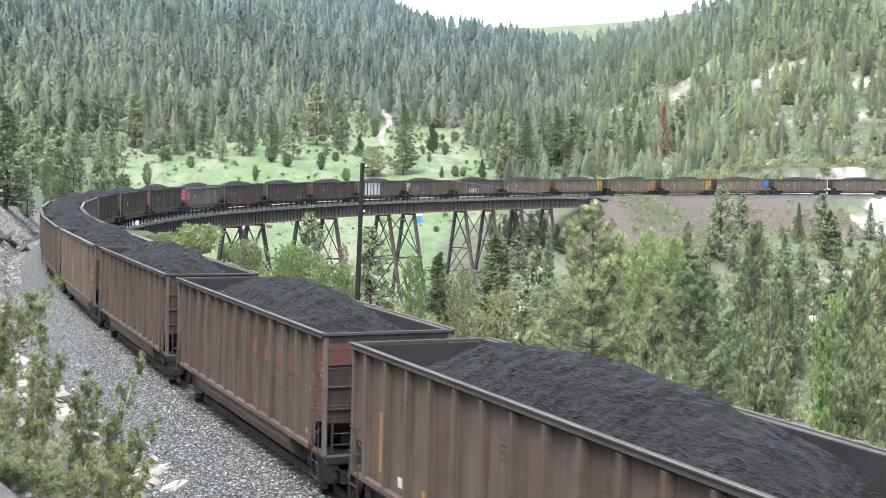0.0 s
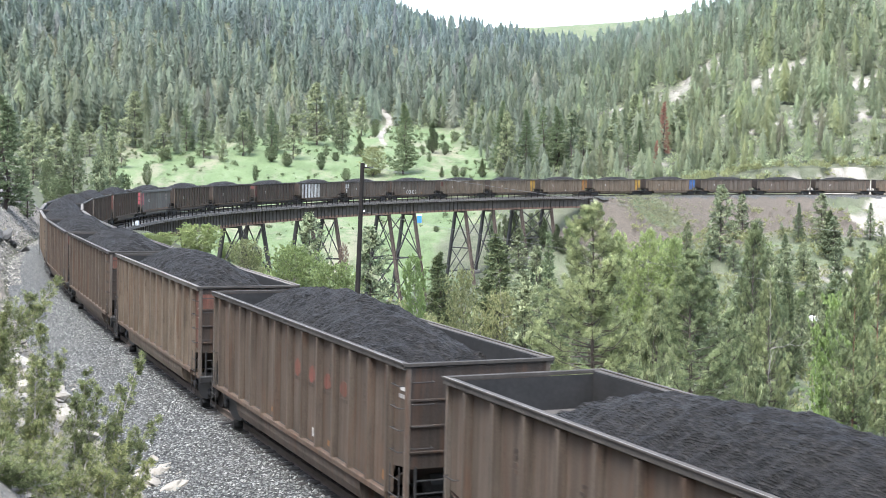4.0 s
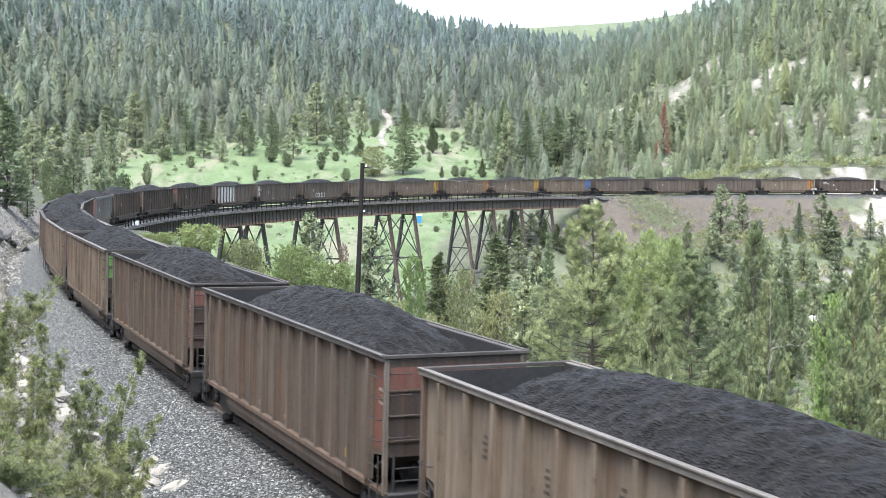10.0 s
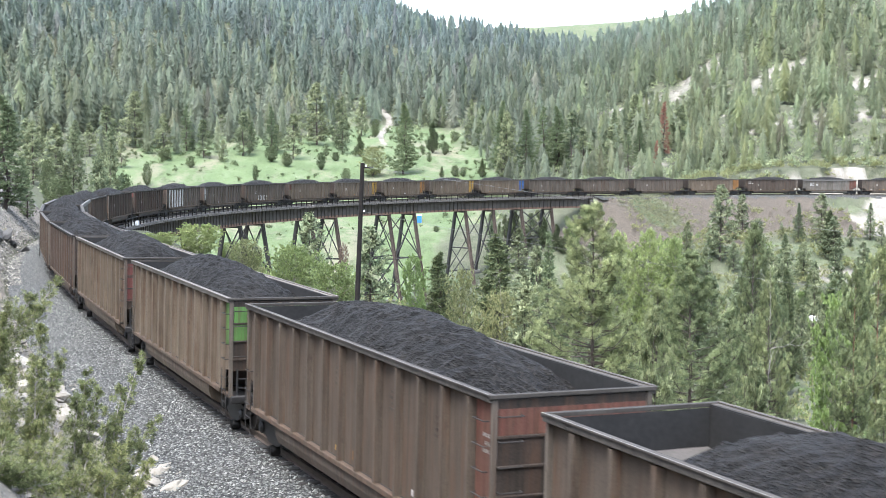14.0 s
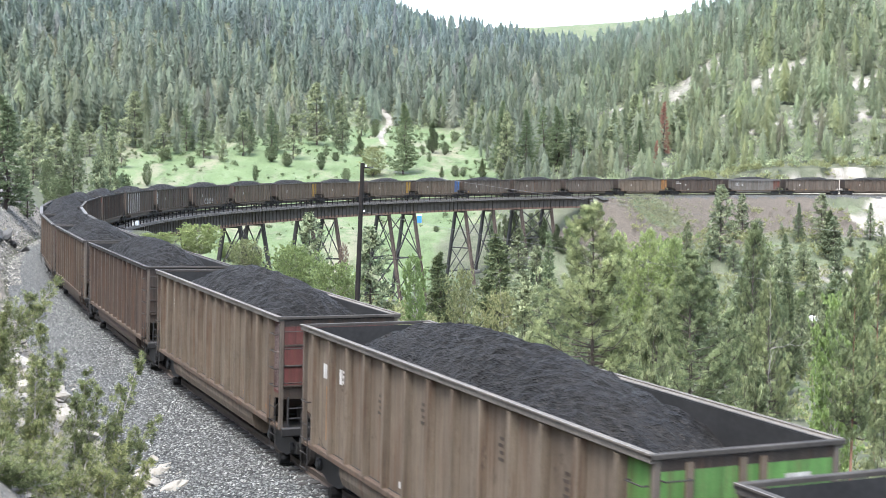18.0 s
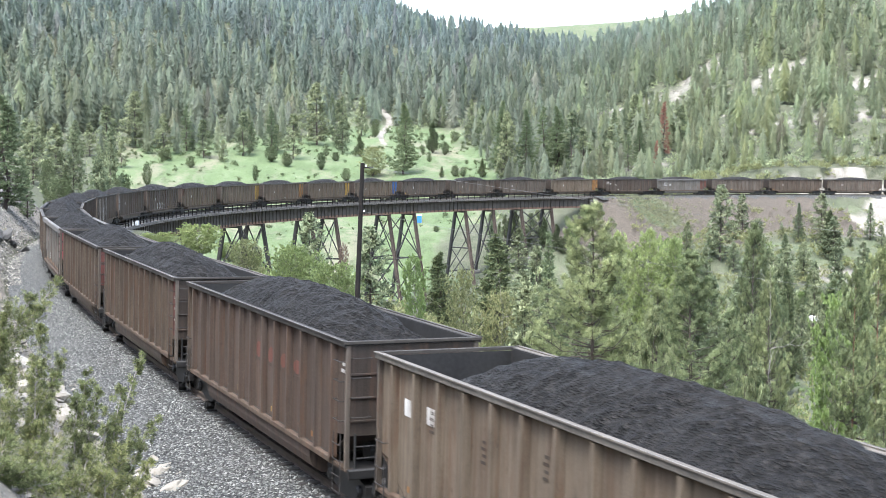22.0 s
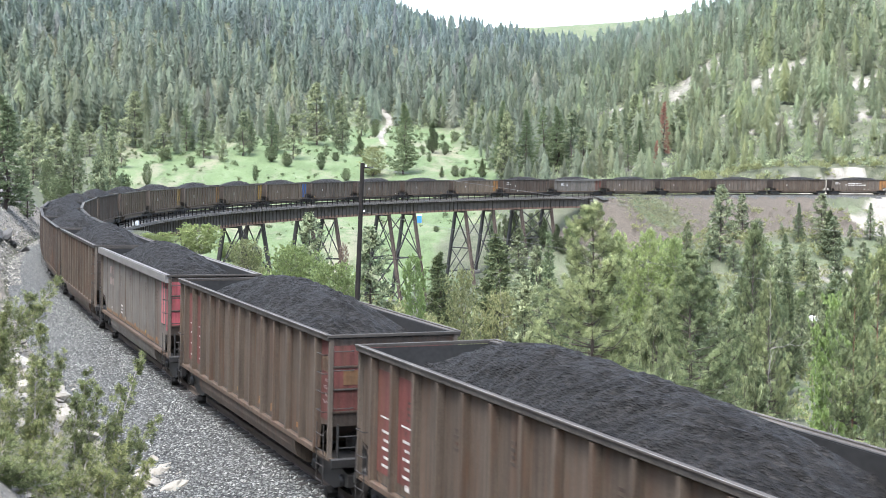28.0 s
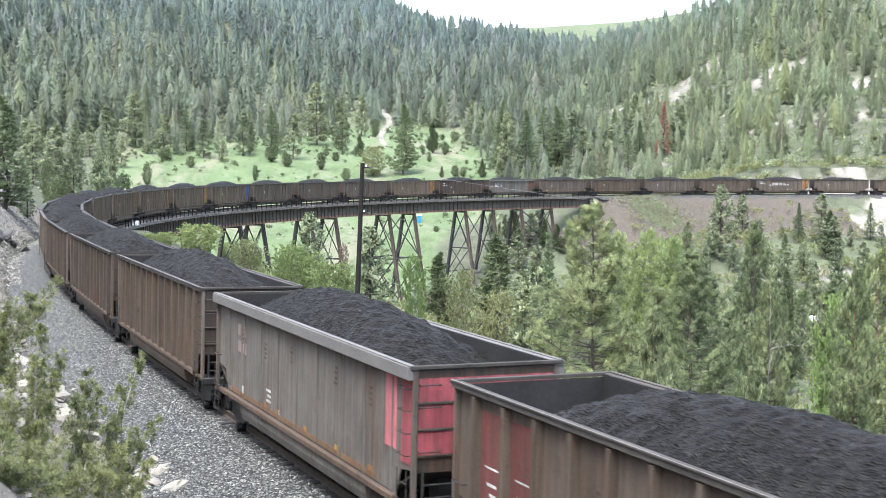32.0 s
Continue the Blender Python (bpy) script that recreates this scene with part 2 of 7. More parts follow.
RUST_COLUMN = plain("rust_stained_tower_steel", (0.066, 0.047, 0.037), 0.8, 0.0, 0.4, 0.7, streak=(1, 1, 0.3))
TOWER_STEEL = plain("weathered_tower_steel", (0.032, 0.029, 0.027), 0.7, 0.1, 0.4, 0.8)
TIE_WOOD = plain("creosoted_timber", (0.02, 0.017, 0.015), 0.85, 0.0, 0.4, 3.0, streak=(1, 6, 6))
TIMBER_GREY = plain("weathered_timber", (0.11, 0.1, 0.091), 0.85, 0.0, 0.35, 2.0)
RAIL_STEEL = plain("rail_steel", (0.074, 0.0555, 0.0444), 0.6, 0.4, 0.3, 4)
CONCRETE = plain("old_concrete", (0.148, 0.137, 0.122), 0.9, 0, 0.25, 1.0)
BARK = plain("pine_bark", (0.055, 0.042, 0.034), 0.9, 0, 0.4, 3.0, 0.02, (1, 1, 0.25))
BARK_RED = plain("orange_brown_pine_bark", (0.2, 0.105, 0.065), 0.9, 0, 0.35, 3.0, 0.02, (1, 1, 0.25))
BARK_GREY = plain("grey_dead_wood", (0.237, 0.215, 0.192), 0.9, 0, 0.3, 3.0, 0.01, (1, 1, 0.25))
POLE_WOOD = plain("dark_pole_wood", (0.013, 0.011, 0.0098), 0.9, 0, 0.35, 4.0, 0.006, (1, 1, 0.1), 0.2)
ROCK_DARK = plain("dark_grey_rock", (0.06, 0.058, 0.054), 0.9, 0, 0.5, 0.8, 0.08)
ROCK_PALE = plain("pale_weathered_rock", (0.185, 0.17, 0.142), 0.9, 0, 0.3, 0.8, 0.06)
LEAF = {
    "pine": foliage("pine_needles", (0.115, 0.148, 0.078), (0.44, 0.495, 0.26), 0.5),
    "bright_pine": foliage("young_pine_needles", (0.095, 0.125, 0.066), (0.42, 0.465, 0.26), 0.36),
    "hill_pine": foliage("hill_pine_needles", (0.115, 0.145, 0.09), (0.37, 0.42, 0.255), 0.45),
    "fir": foliage("fir_needles", (0.08, 0.11, 0.066), (0.21, 0.255, 0.145), 0.42),
    "juniper": foliage("juniper_scales", (0.055, 0.078, 0.044), (0.16, 0.185, 0.1), 0.3),
    "olive": foliage("olive_juniper_scales", (0.12, 0.135, 0.065), (0.35, 0.36, 0.185), 0.5),
    "leaf": foliage("spring_leaves", (0.12, 0.175, 0.068), (0.28, 0.37, 0.15), 0.35),
    "willow": foliage("pale_willow_leaves", (0.15, 0.19, 0.082), (0.38, 0.45, 0.2), 0.42),
    "dry": foliage("rust_red_dead_needles", (0.18, 0.09, 0.07), (0.38, 0.22, 0.17)),
    "brown": foliage("brown_dead_twigs", (0.09, 0.065, 0.05), (0.2, 0.15, 0.12)),
    "bank_juniper": foliage("bank_juniper_scales", (0.055, 0.068, 0.034), (0.3, 0.325, 0.15), 0.4),
    "straw": foliage("dry_grass_blades", (0.14, 0.13, 0.065), (0.3, 0.28, 0.15), 0.3),
    "bank_grass": foliage("pale_grass_blades", (0.13, 0.14, 0.088), (0.29, 0.3, 0.2), 0.35),
    # paler and bluer than real needles: distance haze put into the colour
    "woods": foliage("hazed_conifer_needles", (0.2, 0.242, 0.216), (0.265, 0.308, 0.266), 0.65, "tint"),
}
STONE = broken_stone("crushed_grey_stone", [(0.0, (0.018, 0.018, 0.0175)), (0.5, (0.078, 0.08, 0.074)), (0.85, (0.15, 0.153, 0.142)), (1.0, (0.24, 0.243, 0.225))])
SCREE_STONE = broken_stone("pale_scree_stone", [(0.0, (0.03, 0.029, 0.026)), (0.5, (0.1, 0.096, 0.085)), (0.88, (0.19, 0.18, 0.158)), (1.0, (0.36, 0.345, 0.31))])
TAN_STONE = broken_stone("tan_broken_stone", [(0.0, (0.045, 0.042, 0.037)), (0.5, (0.12, 0.11, 0.092)), (0.85, (0.2, 0.182, 0.15)), (1.0, (0.32, 0.29, 0.24))])
WIRE = plain("bare_wire", (0.15, 0.15, 0.15), 0.5, 0.4, 0.1)
WHITE_PAINT = plain("white_paint", (0.6, 0.6, 0.58), 0.5, 0, 0.1)
BLUE_PLASTIC = plain("blue_plastic", (0.025, 0.15, 0.38), 0.4, 0, 0.1)


# ---- mesh building ----
class Build:
    """Collects boxes, bars, tubes and sheets into one mesh."""

    def __init__(self):
        self.v, self.f = [], []

    def add(self, vs, fs):
        n = len(self.v)
        self.v += [tuple(p) for p in vs]
        self.f += [tuple(i + n for i in f) for f in fs]
        return self

    def box(self, x0, x1, y0, y1, z0, z1):
        vs = [(x, y, z) for x in (x0, x1) for y in (y0, y1) for z in (z0, z1)]
        return self.add(vs, [(0, 1, 3, 2), (4, 6, 7, 5), (0, 4, 5, 1), (2, 3, 7, 6), (0, 2, 6, 4), (1, 5, 7, 3)])

    def prism(self, profile, x0, x1, axis=0):
        """A profile of (u, w) pushed along an axis; axis 0: u, w = y, z; axis 1: x, z; axis 2: x, y."""
        n = len(profile)
        put = {0: lambda a, u, w: (a, u, w), 1: lambda a, u, w: (u, a, w), 2: lambda a, u, w: (u, w, a)}[axis]
        vs = [put(a, u, w) for a in (x0, x1) for u, w in profile]
        fs = [(i, (i + 1) % n, n + (i + 1) % n, n + i) for i in range(n)]
        return self.add(vs, fs + [tuple(range(n - 1, -1, -1)), tuple(range(n, 2 * n))])

    def bar(self, x0, x1, y0, y1, z0, z1, c, axis=0):
        """A box whose four long edges are chamfered by c."""
        (u0, u1, w0, w1, a0, a1) = {0: (y0, y1, z0, z1, x0, x1), 1: (x0, x1, z0, z1, y0, y1), 2: (x0, x1, y0, y1, z0, z1)}[axis]
        prof = [(u0 + c, w0), (u1 - c, w0), (u1, w0 + c), (u1, w1 - c), (u1 - c, w1), (u0 + c, w1), (u0, w1 - c), (u0, w0 + c)]
        return self.prism(prof, a0, a1, axis)

    def tube(self, a, b, r0, r1=None, n=6):
        a, b = Vector(a), Vector(b)
        r1 = r0 if r1 is None else r1
        q = (b - a).to_track_quat('Z', 'Y')
        vs = []
        for p, r in ((a, r0), (b, r1)):
            vs += [p + q @ Vector((r * math.cos(2 * math.pi * i / n), r * math.sin(2 * math.pi * i / n), 0)) for i in range(n)]
        return self.add(vs, [(i, (i + 1) % n, n + (i + 1) % n, n + i) for i in range(n)] + [tuple(range(n - 1, -1, -1)), tuple(range(n, 2 * n))])

    def beam(self, a, b, w, h):
        """A square-edged member from a to b."""
        a, b = Vector(a), Vector(b)
        t = (b - a).normalized()
        side = t.cross(Vector((0, 0, 1)))
        side = side.normalized() if side.length > 1e-3 else Vector((1, 0, 0))
        up = side.cross(t)
        vs = [p + side * (i * w / 2) + up * (j * h / 2) for p in (a, b) for i, j in ((-1, -1), (1, -1), (1, 1), (-1, 1))]
        return self.add(vs, [(0, 3, 2, 1), (4, 5, 6, 7), (0, 1, 5, 4), (1, 2, 6, 5), (2, 3, 7, 6), (3, 0, 4, 7)])

    def lathe(self, rings, n, axis=1):
        """Rings of (radius, place along the axis)."""
        vs = []
        for r, a in rings:
            for i in range(n):
                c, s = r * math.cos(2 * math.pi * i / n), r * math.sin(2 * math.pi * i / n)
                vs.append({0: (a, c, s), 1: (c, a, s), 2: (c, s, a)}[axis])
        fs = [(k * n + i, k * n + (i + 1) % n, (k + 1) * n + (i + 1) % n, (k + 1) * n + i) for k in range(len(rings) - 1) for i in range(n)]
        return self.add(vs, fs)

    def mesh(self, name, material, smooth=False):
        me = bpy.data.meshes.new(name)
        me.from_pydata(self.v, [], self.f)
        me.materials.append(material)
        if smooth:
            me.polygons.foreach_set("use_smooth", [True] * len(me.polygons))
        bm = bmesh.new()
        bm.from_mesh(me)
        bmesh.ops.recalc_face_normals(bm, faces=bm.faces)
        bm.to_mesh(me)
        bm.free()
        return me


def part(name, build, material, parent, label="", m=None, smooth=False):
    me = build if isinstance(build, bpy.types.Mesh) else build.mesh(name, material, smooth)
    ob = new(name, me)
    ob.parent = parent
    if m is not None:
        ob.matrix_basis = m
    return tagged(ob, label)


def thing(name, build, material, label, category, group="", kind="", m=None, smooth=False):
    ob = new(name, build if isinstance(build, bpy.types.Mesh) else (build.mesh(name, material, smooth) if build else None))
    if m is not None:
        ob.matrix_basis = m
    return tagged(ob, label, category, group, kind)


def sheet(name, verts, faces, material, smooth=True):
    """A mesh from numpy arrays: verts (n, 3) and faces (m, 3 or 4)."""
    me = bpy.data.meshes.new(name)
    k = faces.shape[1]
    me.vertices.add(len(verts))
    me.vertices.foreach_set("co", np.ascontiguousarray(verts, dtype=np.float32).ravel())
    me.loops.add(faces.size)
    me.loops.foreach_set("vertex_index", np.ascontiguousarray(faces, dtype=np.int32).ravel())
    me.polygons.add(len(faces))
    me.polygons.foreach_set("loop_start", np.arange(0, faces.size, k, dtype=np.int32))
    me.polygons.foreach_set("use_smooth", np.full(len(faces), smooth))
    me.update(calc_edges=True)
    me.validate()
    me.materials.append(material)
    return me


def point_colors(me, name, rgb):
    layer = me.color_attributes.new(name, 'FLOAT_COLOR', 'POINT')
    layer.data.foreach_set("color", np.concatenate([rgb, np.ones((len(rgb), 1))], 1).astype(np.float32).ravel())


def smooth01(x):
    x = np.clip(x, 0, 1)
    return x * x * (3 - 2 * x)


# ---- the line of the track: s runs from the front of the train back, 0 beside the camera's bank ----
S_MIN, S_STEP = -160.0, 0.5
S = np.arange(S_MIN, 720.0, S_STEP)
BENDS = np.interp(S, np.array([-75, -30, 15, 60, 105, 150, 195, 240, 285, 330, 375, 420, 470]),
                  np.array([0, 0.00055, -0.00055, -0.00212, -0.00415, -0.0061, -0.00599, -0.00551, -0.00603, -0.00628, -0.00618, -0.00612, 0]))
HEADING = np.concatenate([[0], np.cumsum((BENDS[1:] + BENDS[:-1]) / 2 * S_STEP)])
I0 = int(-S_MIN / S_STEP)
HEADING += 1.998138 - HEADING[I0]
TX = np.concatenate([[0], np.cumsum((np.cos(HEADING[1:]) + np.cos(HEADING[:-1])) / 2 * S_STEP)])
TY = np.concatenate([[0], np.cumsum((np.sin(HEADING[1:]) + np.sin(HEADING[:-1])) / 2 * S_STEP)])
TX += 2.4516 - TX[I0]
TY += 20.8906 - TY[I0]
GRADE, CANT = -0.00216, 0.0198
BRIDGE_0, BRIDGE_1 = 135.0, 312.0


def track(s):
    return np.interp(s, S, TX), np.interp(s, S, TY), GRADE * s, np.interp(s, S, HEADING)


def beside(s, d, z):
    """The place d metres to the inside of the curve (negative: outside) and z above the rails, at s."""
    x, y, zt, h = track(s)
    return Vector((x + d * math.sin(h), y - d * math.cos(h), zt + z))


# ---- ground ----
def near_track(x, y):
    """s of the nearest track point, and the distance to it: positive inside the curve."""
    s_out, d_out = np.empty(len(x)), np.empty(len(x))
    sx, sy, ss, hh = TX[::3], TY[::3], S[::3], HEADING[::3]
    for i in range(0, len(x), 20000):
        px, py = x[i:i + 20000, None], y[i:i + 20000, None]
        k = ((px - sx) ** 2 + (py - sy) ** 2).argmin(1)
        dx, dy = px[:, 0] - sx[k], py[:, 0] - sy[k]
        along = dx * np.cos(hh[k]) + dy * np.sin(hh[k])
        s_out[i:i + 20000] = ss[k] + along
        across = dx * np.sin(hh[k]) - dy * np.cos(hh[k])
        d_out[i:i + 20000] = np.where(across >= 0, 1, -1) * np.hypot(dx - along * np.cos(hh[k]), dy - along * np.sin(hh[k]))
    return s_out, d_out


def ripple(x, y, size, seed=0.0):
    """Soft uneven relief, about -1 to 1."""
    a = np.sin(x / size * 1.7 + 1.3 * np.sin(y / size * 1.1 + seed) + seed) + np.sin(y / size * 1.9 + 1.7 * np.sin(x / size * 0.9 - seed) + 2 * seed)
    b = np.sin(x / size * 4.1 + y / size * 2.3 + seed) * np.sin(y / size * 3.7 - x / size * 1.4 + seed)
    return 0.38 * a + 0.24 * b


# hills by bearing (degrees to the right of the view): foot's distance, foot's height, crest's distance, crest's height
HILL_B = np.array([-60, -20, -12, -7.5, -4, -2, 0, 4, 7, 10, 14, 20, 60])
HILL_FOOT = np.array([300, 405, 425, 445, 470, 480, 470, 390, 365, 362, 358, 365, 360])
HILL_FOOT_Z = np.array([5, 6, 7, 9, 10, 11, 9, 3, 1, 2, 6, 7, 7])
HILL_TOP = np.array([1000, 1150, 1150, 1200, 1150, 1080, 1000, 880, 860, 840, 800, 760, 700])
HILL_TOP_Z = np.array([190, 178, 172, 166, 143, 119, 96, 79, 78, 84, 108, 130, 150])


def ground_z(x, y, fine=True):
    x, y = np.asarray(x, float), np.asarray(y, float)
    s, d = near_track(x, y)
    r = np.hypot(x, y)
    b = np.degrees(np.arctan2(x, y))
    bench = GRADE * np.clip(s, -160, 700) - 0.62
    a = np.abs(d)
    drop = np.interp(s, [138, 156, 200, 235, 255, 275, 290, 302, 311, 314], [0, 4, 12, 19, 20.5, 17.5, 13, 8, 2.5, 0])
    dip = drop / 21
    toe = np.interp(s, [0, 30, 72], [5.2, 4.6, 3.7])
    # inside the curve: embankment, then the valley floor
    fall = np.where(s < 200, 0.46, 0.62)
    fall = fall + (0.36 - fall) * smooth01((a - 14) / 20)
    floor = -24.0 + 1.2 * ripple(x, y, 38, 1.0)
    inside = np.maximum(floor, bench - drop - fall * np.maximum(a - 4.6, 0) * (1 - 0.6 * dip))
    # outside the near limb: a rocky cut, then a rising slope
    wall = 1.12 * np.clip(a - toe, 0, 5.6) + 0.62 * np.clip(a - toe - 5.6, 0, 60) + 0.25 * np.clip(a - 71, 0, 200)
    near = bench + wall * smooth01((150 - s) / 24) + (0.4 * ripple(x, y, 6, 3.0) + 0.1 * ripple(x, y, 2.5, 2.0)) * smooth01((a - toe - 0.4) / 3)
    # beyond the bridge: the side valley and its meadow
    meadow = np.interp(r, [180, 260, 300, 350, 385, 410, 440, 470, 500], [-7, -14, -11, -9.7, -4, 0, 4, 8, 12]) + 0.5 * ripple(x, y, 25, 1.5)
    flank = np.maximum(smooth01((b - 1.5) / 5), smooth01((-13.5 - b) / 5))
    meadow = meadow * (1 - flank) + np.maximum(meadow, 0.5) * flank
    away = smooth01((a - 4) / 42)
    upstream = (bench - drop) * (1 - away) + meadow * away
    cut = np.clip(a - 6.5 - ripple(x, y, 7, 3.0), 0, 7) * 0.8 * smooth01((s - 343) / 30)
    blend = smooth01((s - 128) / 26)
    outside = np.where(s < 156, near * (1 - blend) + upstream * blend, upstream + cut)
    z = np.where(d >= 0, inside, outside)
    # hills behind
    foot, fz = np.interp(b, HILL_B, HILL_FOOT), np.interp(b, HILL_B, HILL_FOOT_Z)
    top, tz = np.interp(b, HILL_B, HILL_TOP), np.interp(b, HILL_B, HILL_TOP_Z)
    u = (r - foot) / (top - foot)
    hill = fz + (tz - fz) * np.where(u < 1, 0.55 * np.clip(u, 0, 1) + 0.45 * smooth01(u), 1)
    hill = hill + smooth01(u * 3) * (5.5 * ripple(x, y, 70, 2.0) + 2.0 * ripple(x, y, 23, 5.0)) * smooth01((1.25 - u) * 3)
    hill = hill - np.clip(r - top, 0, 900) * 0.08
    # a bare grassy height far off
    far_z = 7.5 + r * np.interp(b, [-60, -2, 1, 4, 8, 12, 16, 60], [0.12, 0.097, 0.1, 0.1, 0.104, 0.114, 0.13, 0.13]) - np.clip(r - 2600, 0, 4000) * 0.2
    w = smooth01((r - 1300) / 1300)
    hill = hill * (1 - w) + far_z * w
    k = smooth01((r - foot + 60) / 90)
    k = np.where((np.abs(b) < 90) & (y > 0), k, smooth01((r - 420) / 300))
    back = 6 + 0.12 * np.clip(r - 300, 0, 1500)
    hill = np.where(np.abs(b) < 75, hill, back)
    k = np.where((s > 312) & (a < 12), 0, k)
    z = z * (1 - k) + hill * k
    # the bed under the ballast stays flat
    flat = smooth01((np.where(d < 0, toe + 0.1, 5.8) - a) / 1.0) * np.where((s > BRIDGE_0 - 2) & (s < BRIDGE_1), 0, 1)
    z = z * (1 - flat) + bench * flat
    return z


def gz(x, y):
    return float(ground_z(np.array([x]), np.array([y]))[0])


# pale scars on the right-hand hill: centre, half-length, half-width, turn, strength
SCARS = [(88, 557, 38, 9, 0.7, 0.36), (112, 577, 20, 8, 0.8, 0.32), (130, 515, 25, 8, 0.73, 0.4), (104, 417, 14, 5, 0.05, 0.66), (127, 411, 13, 5, 0.0, 0.66),
         (142, 410, 10, 6, 0.0, 0.66), (60, 395, 9, 5, 0.4, 0.6), (152, 470, 9, 8, 0.5, 0.5), (103, 470, 8, 6, 0.8, 0.4), (83, 275, 6, 4, 0.2, 0.45), (99, 306, 8, 6, 0.2, 0.75), (112, 318, 10, 8, 0.2, 0.6)]


def clearing(x, y):
    """The grassy opening that runs up the hill beside the dirt road."""
    r, b = np.hypot(x, y), np.degrees(np.arctan2(x, y))
    return smooth01((4.0 + 0.8 * ripple(x, y, 22, 3.0) - np.abs(b + 2.2) + 0.9 * smooth01((520 - r) / 60) * (b > -2.2)) / 2.6) * smooth01((r - 370) / 50) * smooth01((610 + 25 * ripple(x, y, 18, 1.0) - r) / 110)


def zones(x, y):
    """Meadow grass, pale rock and rusty talus."""
    s, d = near_track(x, y)
    r, b, a = np.hypot(x, y), np.degrees(np.arctan2(x, y)), np.abs(d)
    foot = np.interp(b, HILL_B, HILL_FOOT)
    meadow = smooth01((s - 136) / 10) * smooth01((284 + np.clip(a - 14, 0, 300) - s) / 16) * smooth01((3.6 - b + np.clip(40 - a, 0, 40) * 0.3) / 2) * smooth01((b + 15.6) / 2.2) * (d < 0) * smooth01((foot + 95 + 22 * ripple(x, y, 30, 4.0) - r) / 120)
    meadow = np.maximum(meadow, 0.85 * clearing(x, y))
    meadow = np.maximum(meadow, smooth01((r - 1250) / 150) * 0.3)
    meadow = np.maximum(meadow, 0.18 * (d > 6) * smooth01((s - 120) / 40) * (r < 340))
    rock = np.zeros(len(x))
    for cx, cy, along, across, turn, much in SCARS:
        ca, sa = math.cos(turn), math.sin(turn)
        u, w = (x - cx) * ca + (y - cy) * sa, -(x - cx) * sa + (y - cy) * ca
        e = (u / along) ** 2 + (w / across) ** 2 + 0.35 * ripple(x, y, 9, 7.0)
        rock = np.maximum(rock, much * smooth01((1.25 - e) / 0.6))
    rock = np.maximum(rock, (s > 340) * (d < -6.0) * smooth01((13.5 + 3 * ripple(x, y, 6, 2.0) - a) / 3) * smooth01((b - 14.2) / 1.4) * (0.72 + 0.12 * ripple(x, y, 5, 4.0)))
    rock = np.maximum(rock, (0.66 + 0.2 * ripple(x, y, 4.0, 6.0)) * (s < 145) * (d < -4.2) * (r < 170))
    rock = np.maximum(rock, (0.72 + 0.2 * ripple(x, y, 3.0, 4.0)) * (s < 135) * (s > -10) * smooth01((a - 4.1) / 0.6) * smooth01((6.6 + 1.2 * ripple(x, y, 4, 5.0) - a) / 1.5) * (d < 0))
    lane = np.abs(b - (-2.45 + 0.3 * np.sin((r - 430) / 19.0) - 0.004 * np.clip(r - 520, 0, 200)))
    rock = np.maximum(rock, 0.85 * smooth01((0.15 - lane) / 0.07) * (r > 492) * (r < 625))
    talus = (s > 296) * (s < 378) * (d > 0) * smooth01((26 + 7 * ripple(x, y, 9, 2.0) - a) / 8) * smooth01((s - 296) / 8)
    talus = talus * smooth01((ripple(x, y, 8, 8.0) + 0.5 * ripple(x, y, 3, 1.0) + 1.0) / 0.5) * 0.9
    tuft = smooth01((1.3 - ((x - 49) / 7.0) ** 2 - ((y - 300) / 6.0) ** 2 + 0.5 * ripple(x, y, 3, 5.0)) / 0.8)
    talus = talus * (1 - tuft)
    return np.stack([np.maximum(meadow, 0.35 * tuft) * (1 - rock), rock, talus], 1)


def build_ground():
    bear = np.radians(np.concatenate([np.linspace(-180, -34, 26)[:-1], np.linspace(-34, -22, 20)[:-1], np.linspace(-22, 22, 300)[:-1],
                                      np.linspace(22, 34, 20)[:-1], np.linspace(34, 180, 26)[:-1]]))
    rng = np.concatenate([np.array([0.04, 0.3]), np.arange(0.6, 60, 0.7), np.arange(60, 420, 2.6), np.arange(420, 1300, 10), np.linspace(1300, 4600, 50)])
    B, R = np.meshgrid(bear, rng)
    x, y = (R * np.sin(B)).ravel(), (R * np.cos(B)).ravel()
    z = ground_z(x, y)
    n, m = len(bear), len(rng)
    i, j = np.meshgrid(np.arange(n), np.arange(m - 1))
    i, j = i.ravel(), j.ravel()
    k = (i + 1) % n
    quads = np.stack([j * n + i, j * n + k, (j + 1) * n + k, (j + 1) * n + i], 1)
    me = sheet("ground", np.stack([x, y, z], 1), quads[:, ::-1], GROUND)
    point_colors(me, "zone", zones(x, y))
    # close the hole at the centre
    ob = new("ground", me)
    bm = bmesh.new()
    bm.from_mesh(me)
    bm.verts.ensure_lookup_table()
    bm.faces.new([bm.verts[q] for q in range(n - 1, -1, -1)])
    bm.to_mesh(me)
    bm.free()
    return tagged(ob, "grassy valley and dry wooded hills with pale rock patches", "ground", kind="structure")


build_ground()


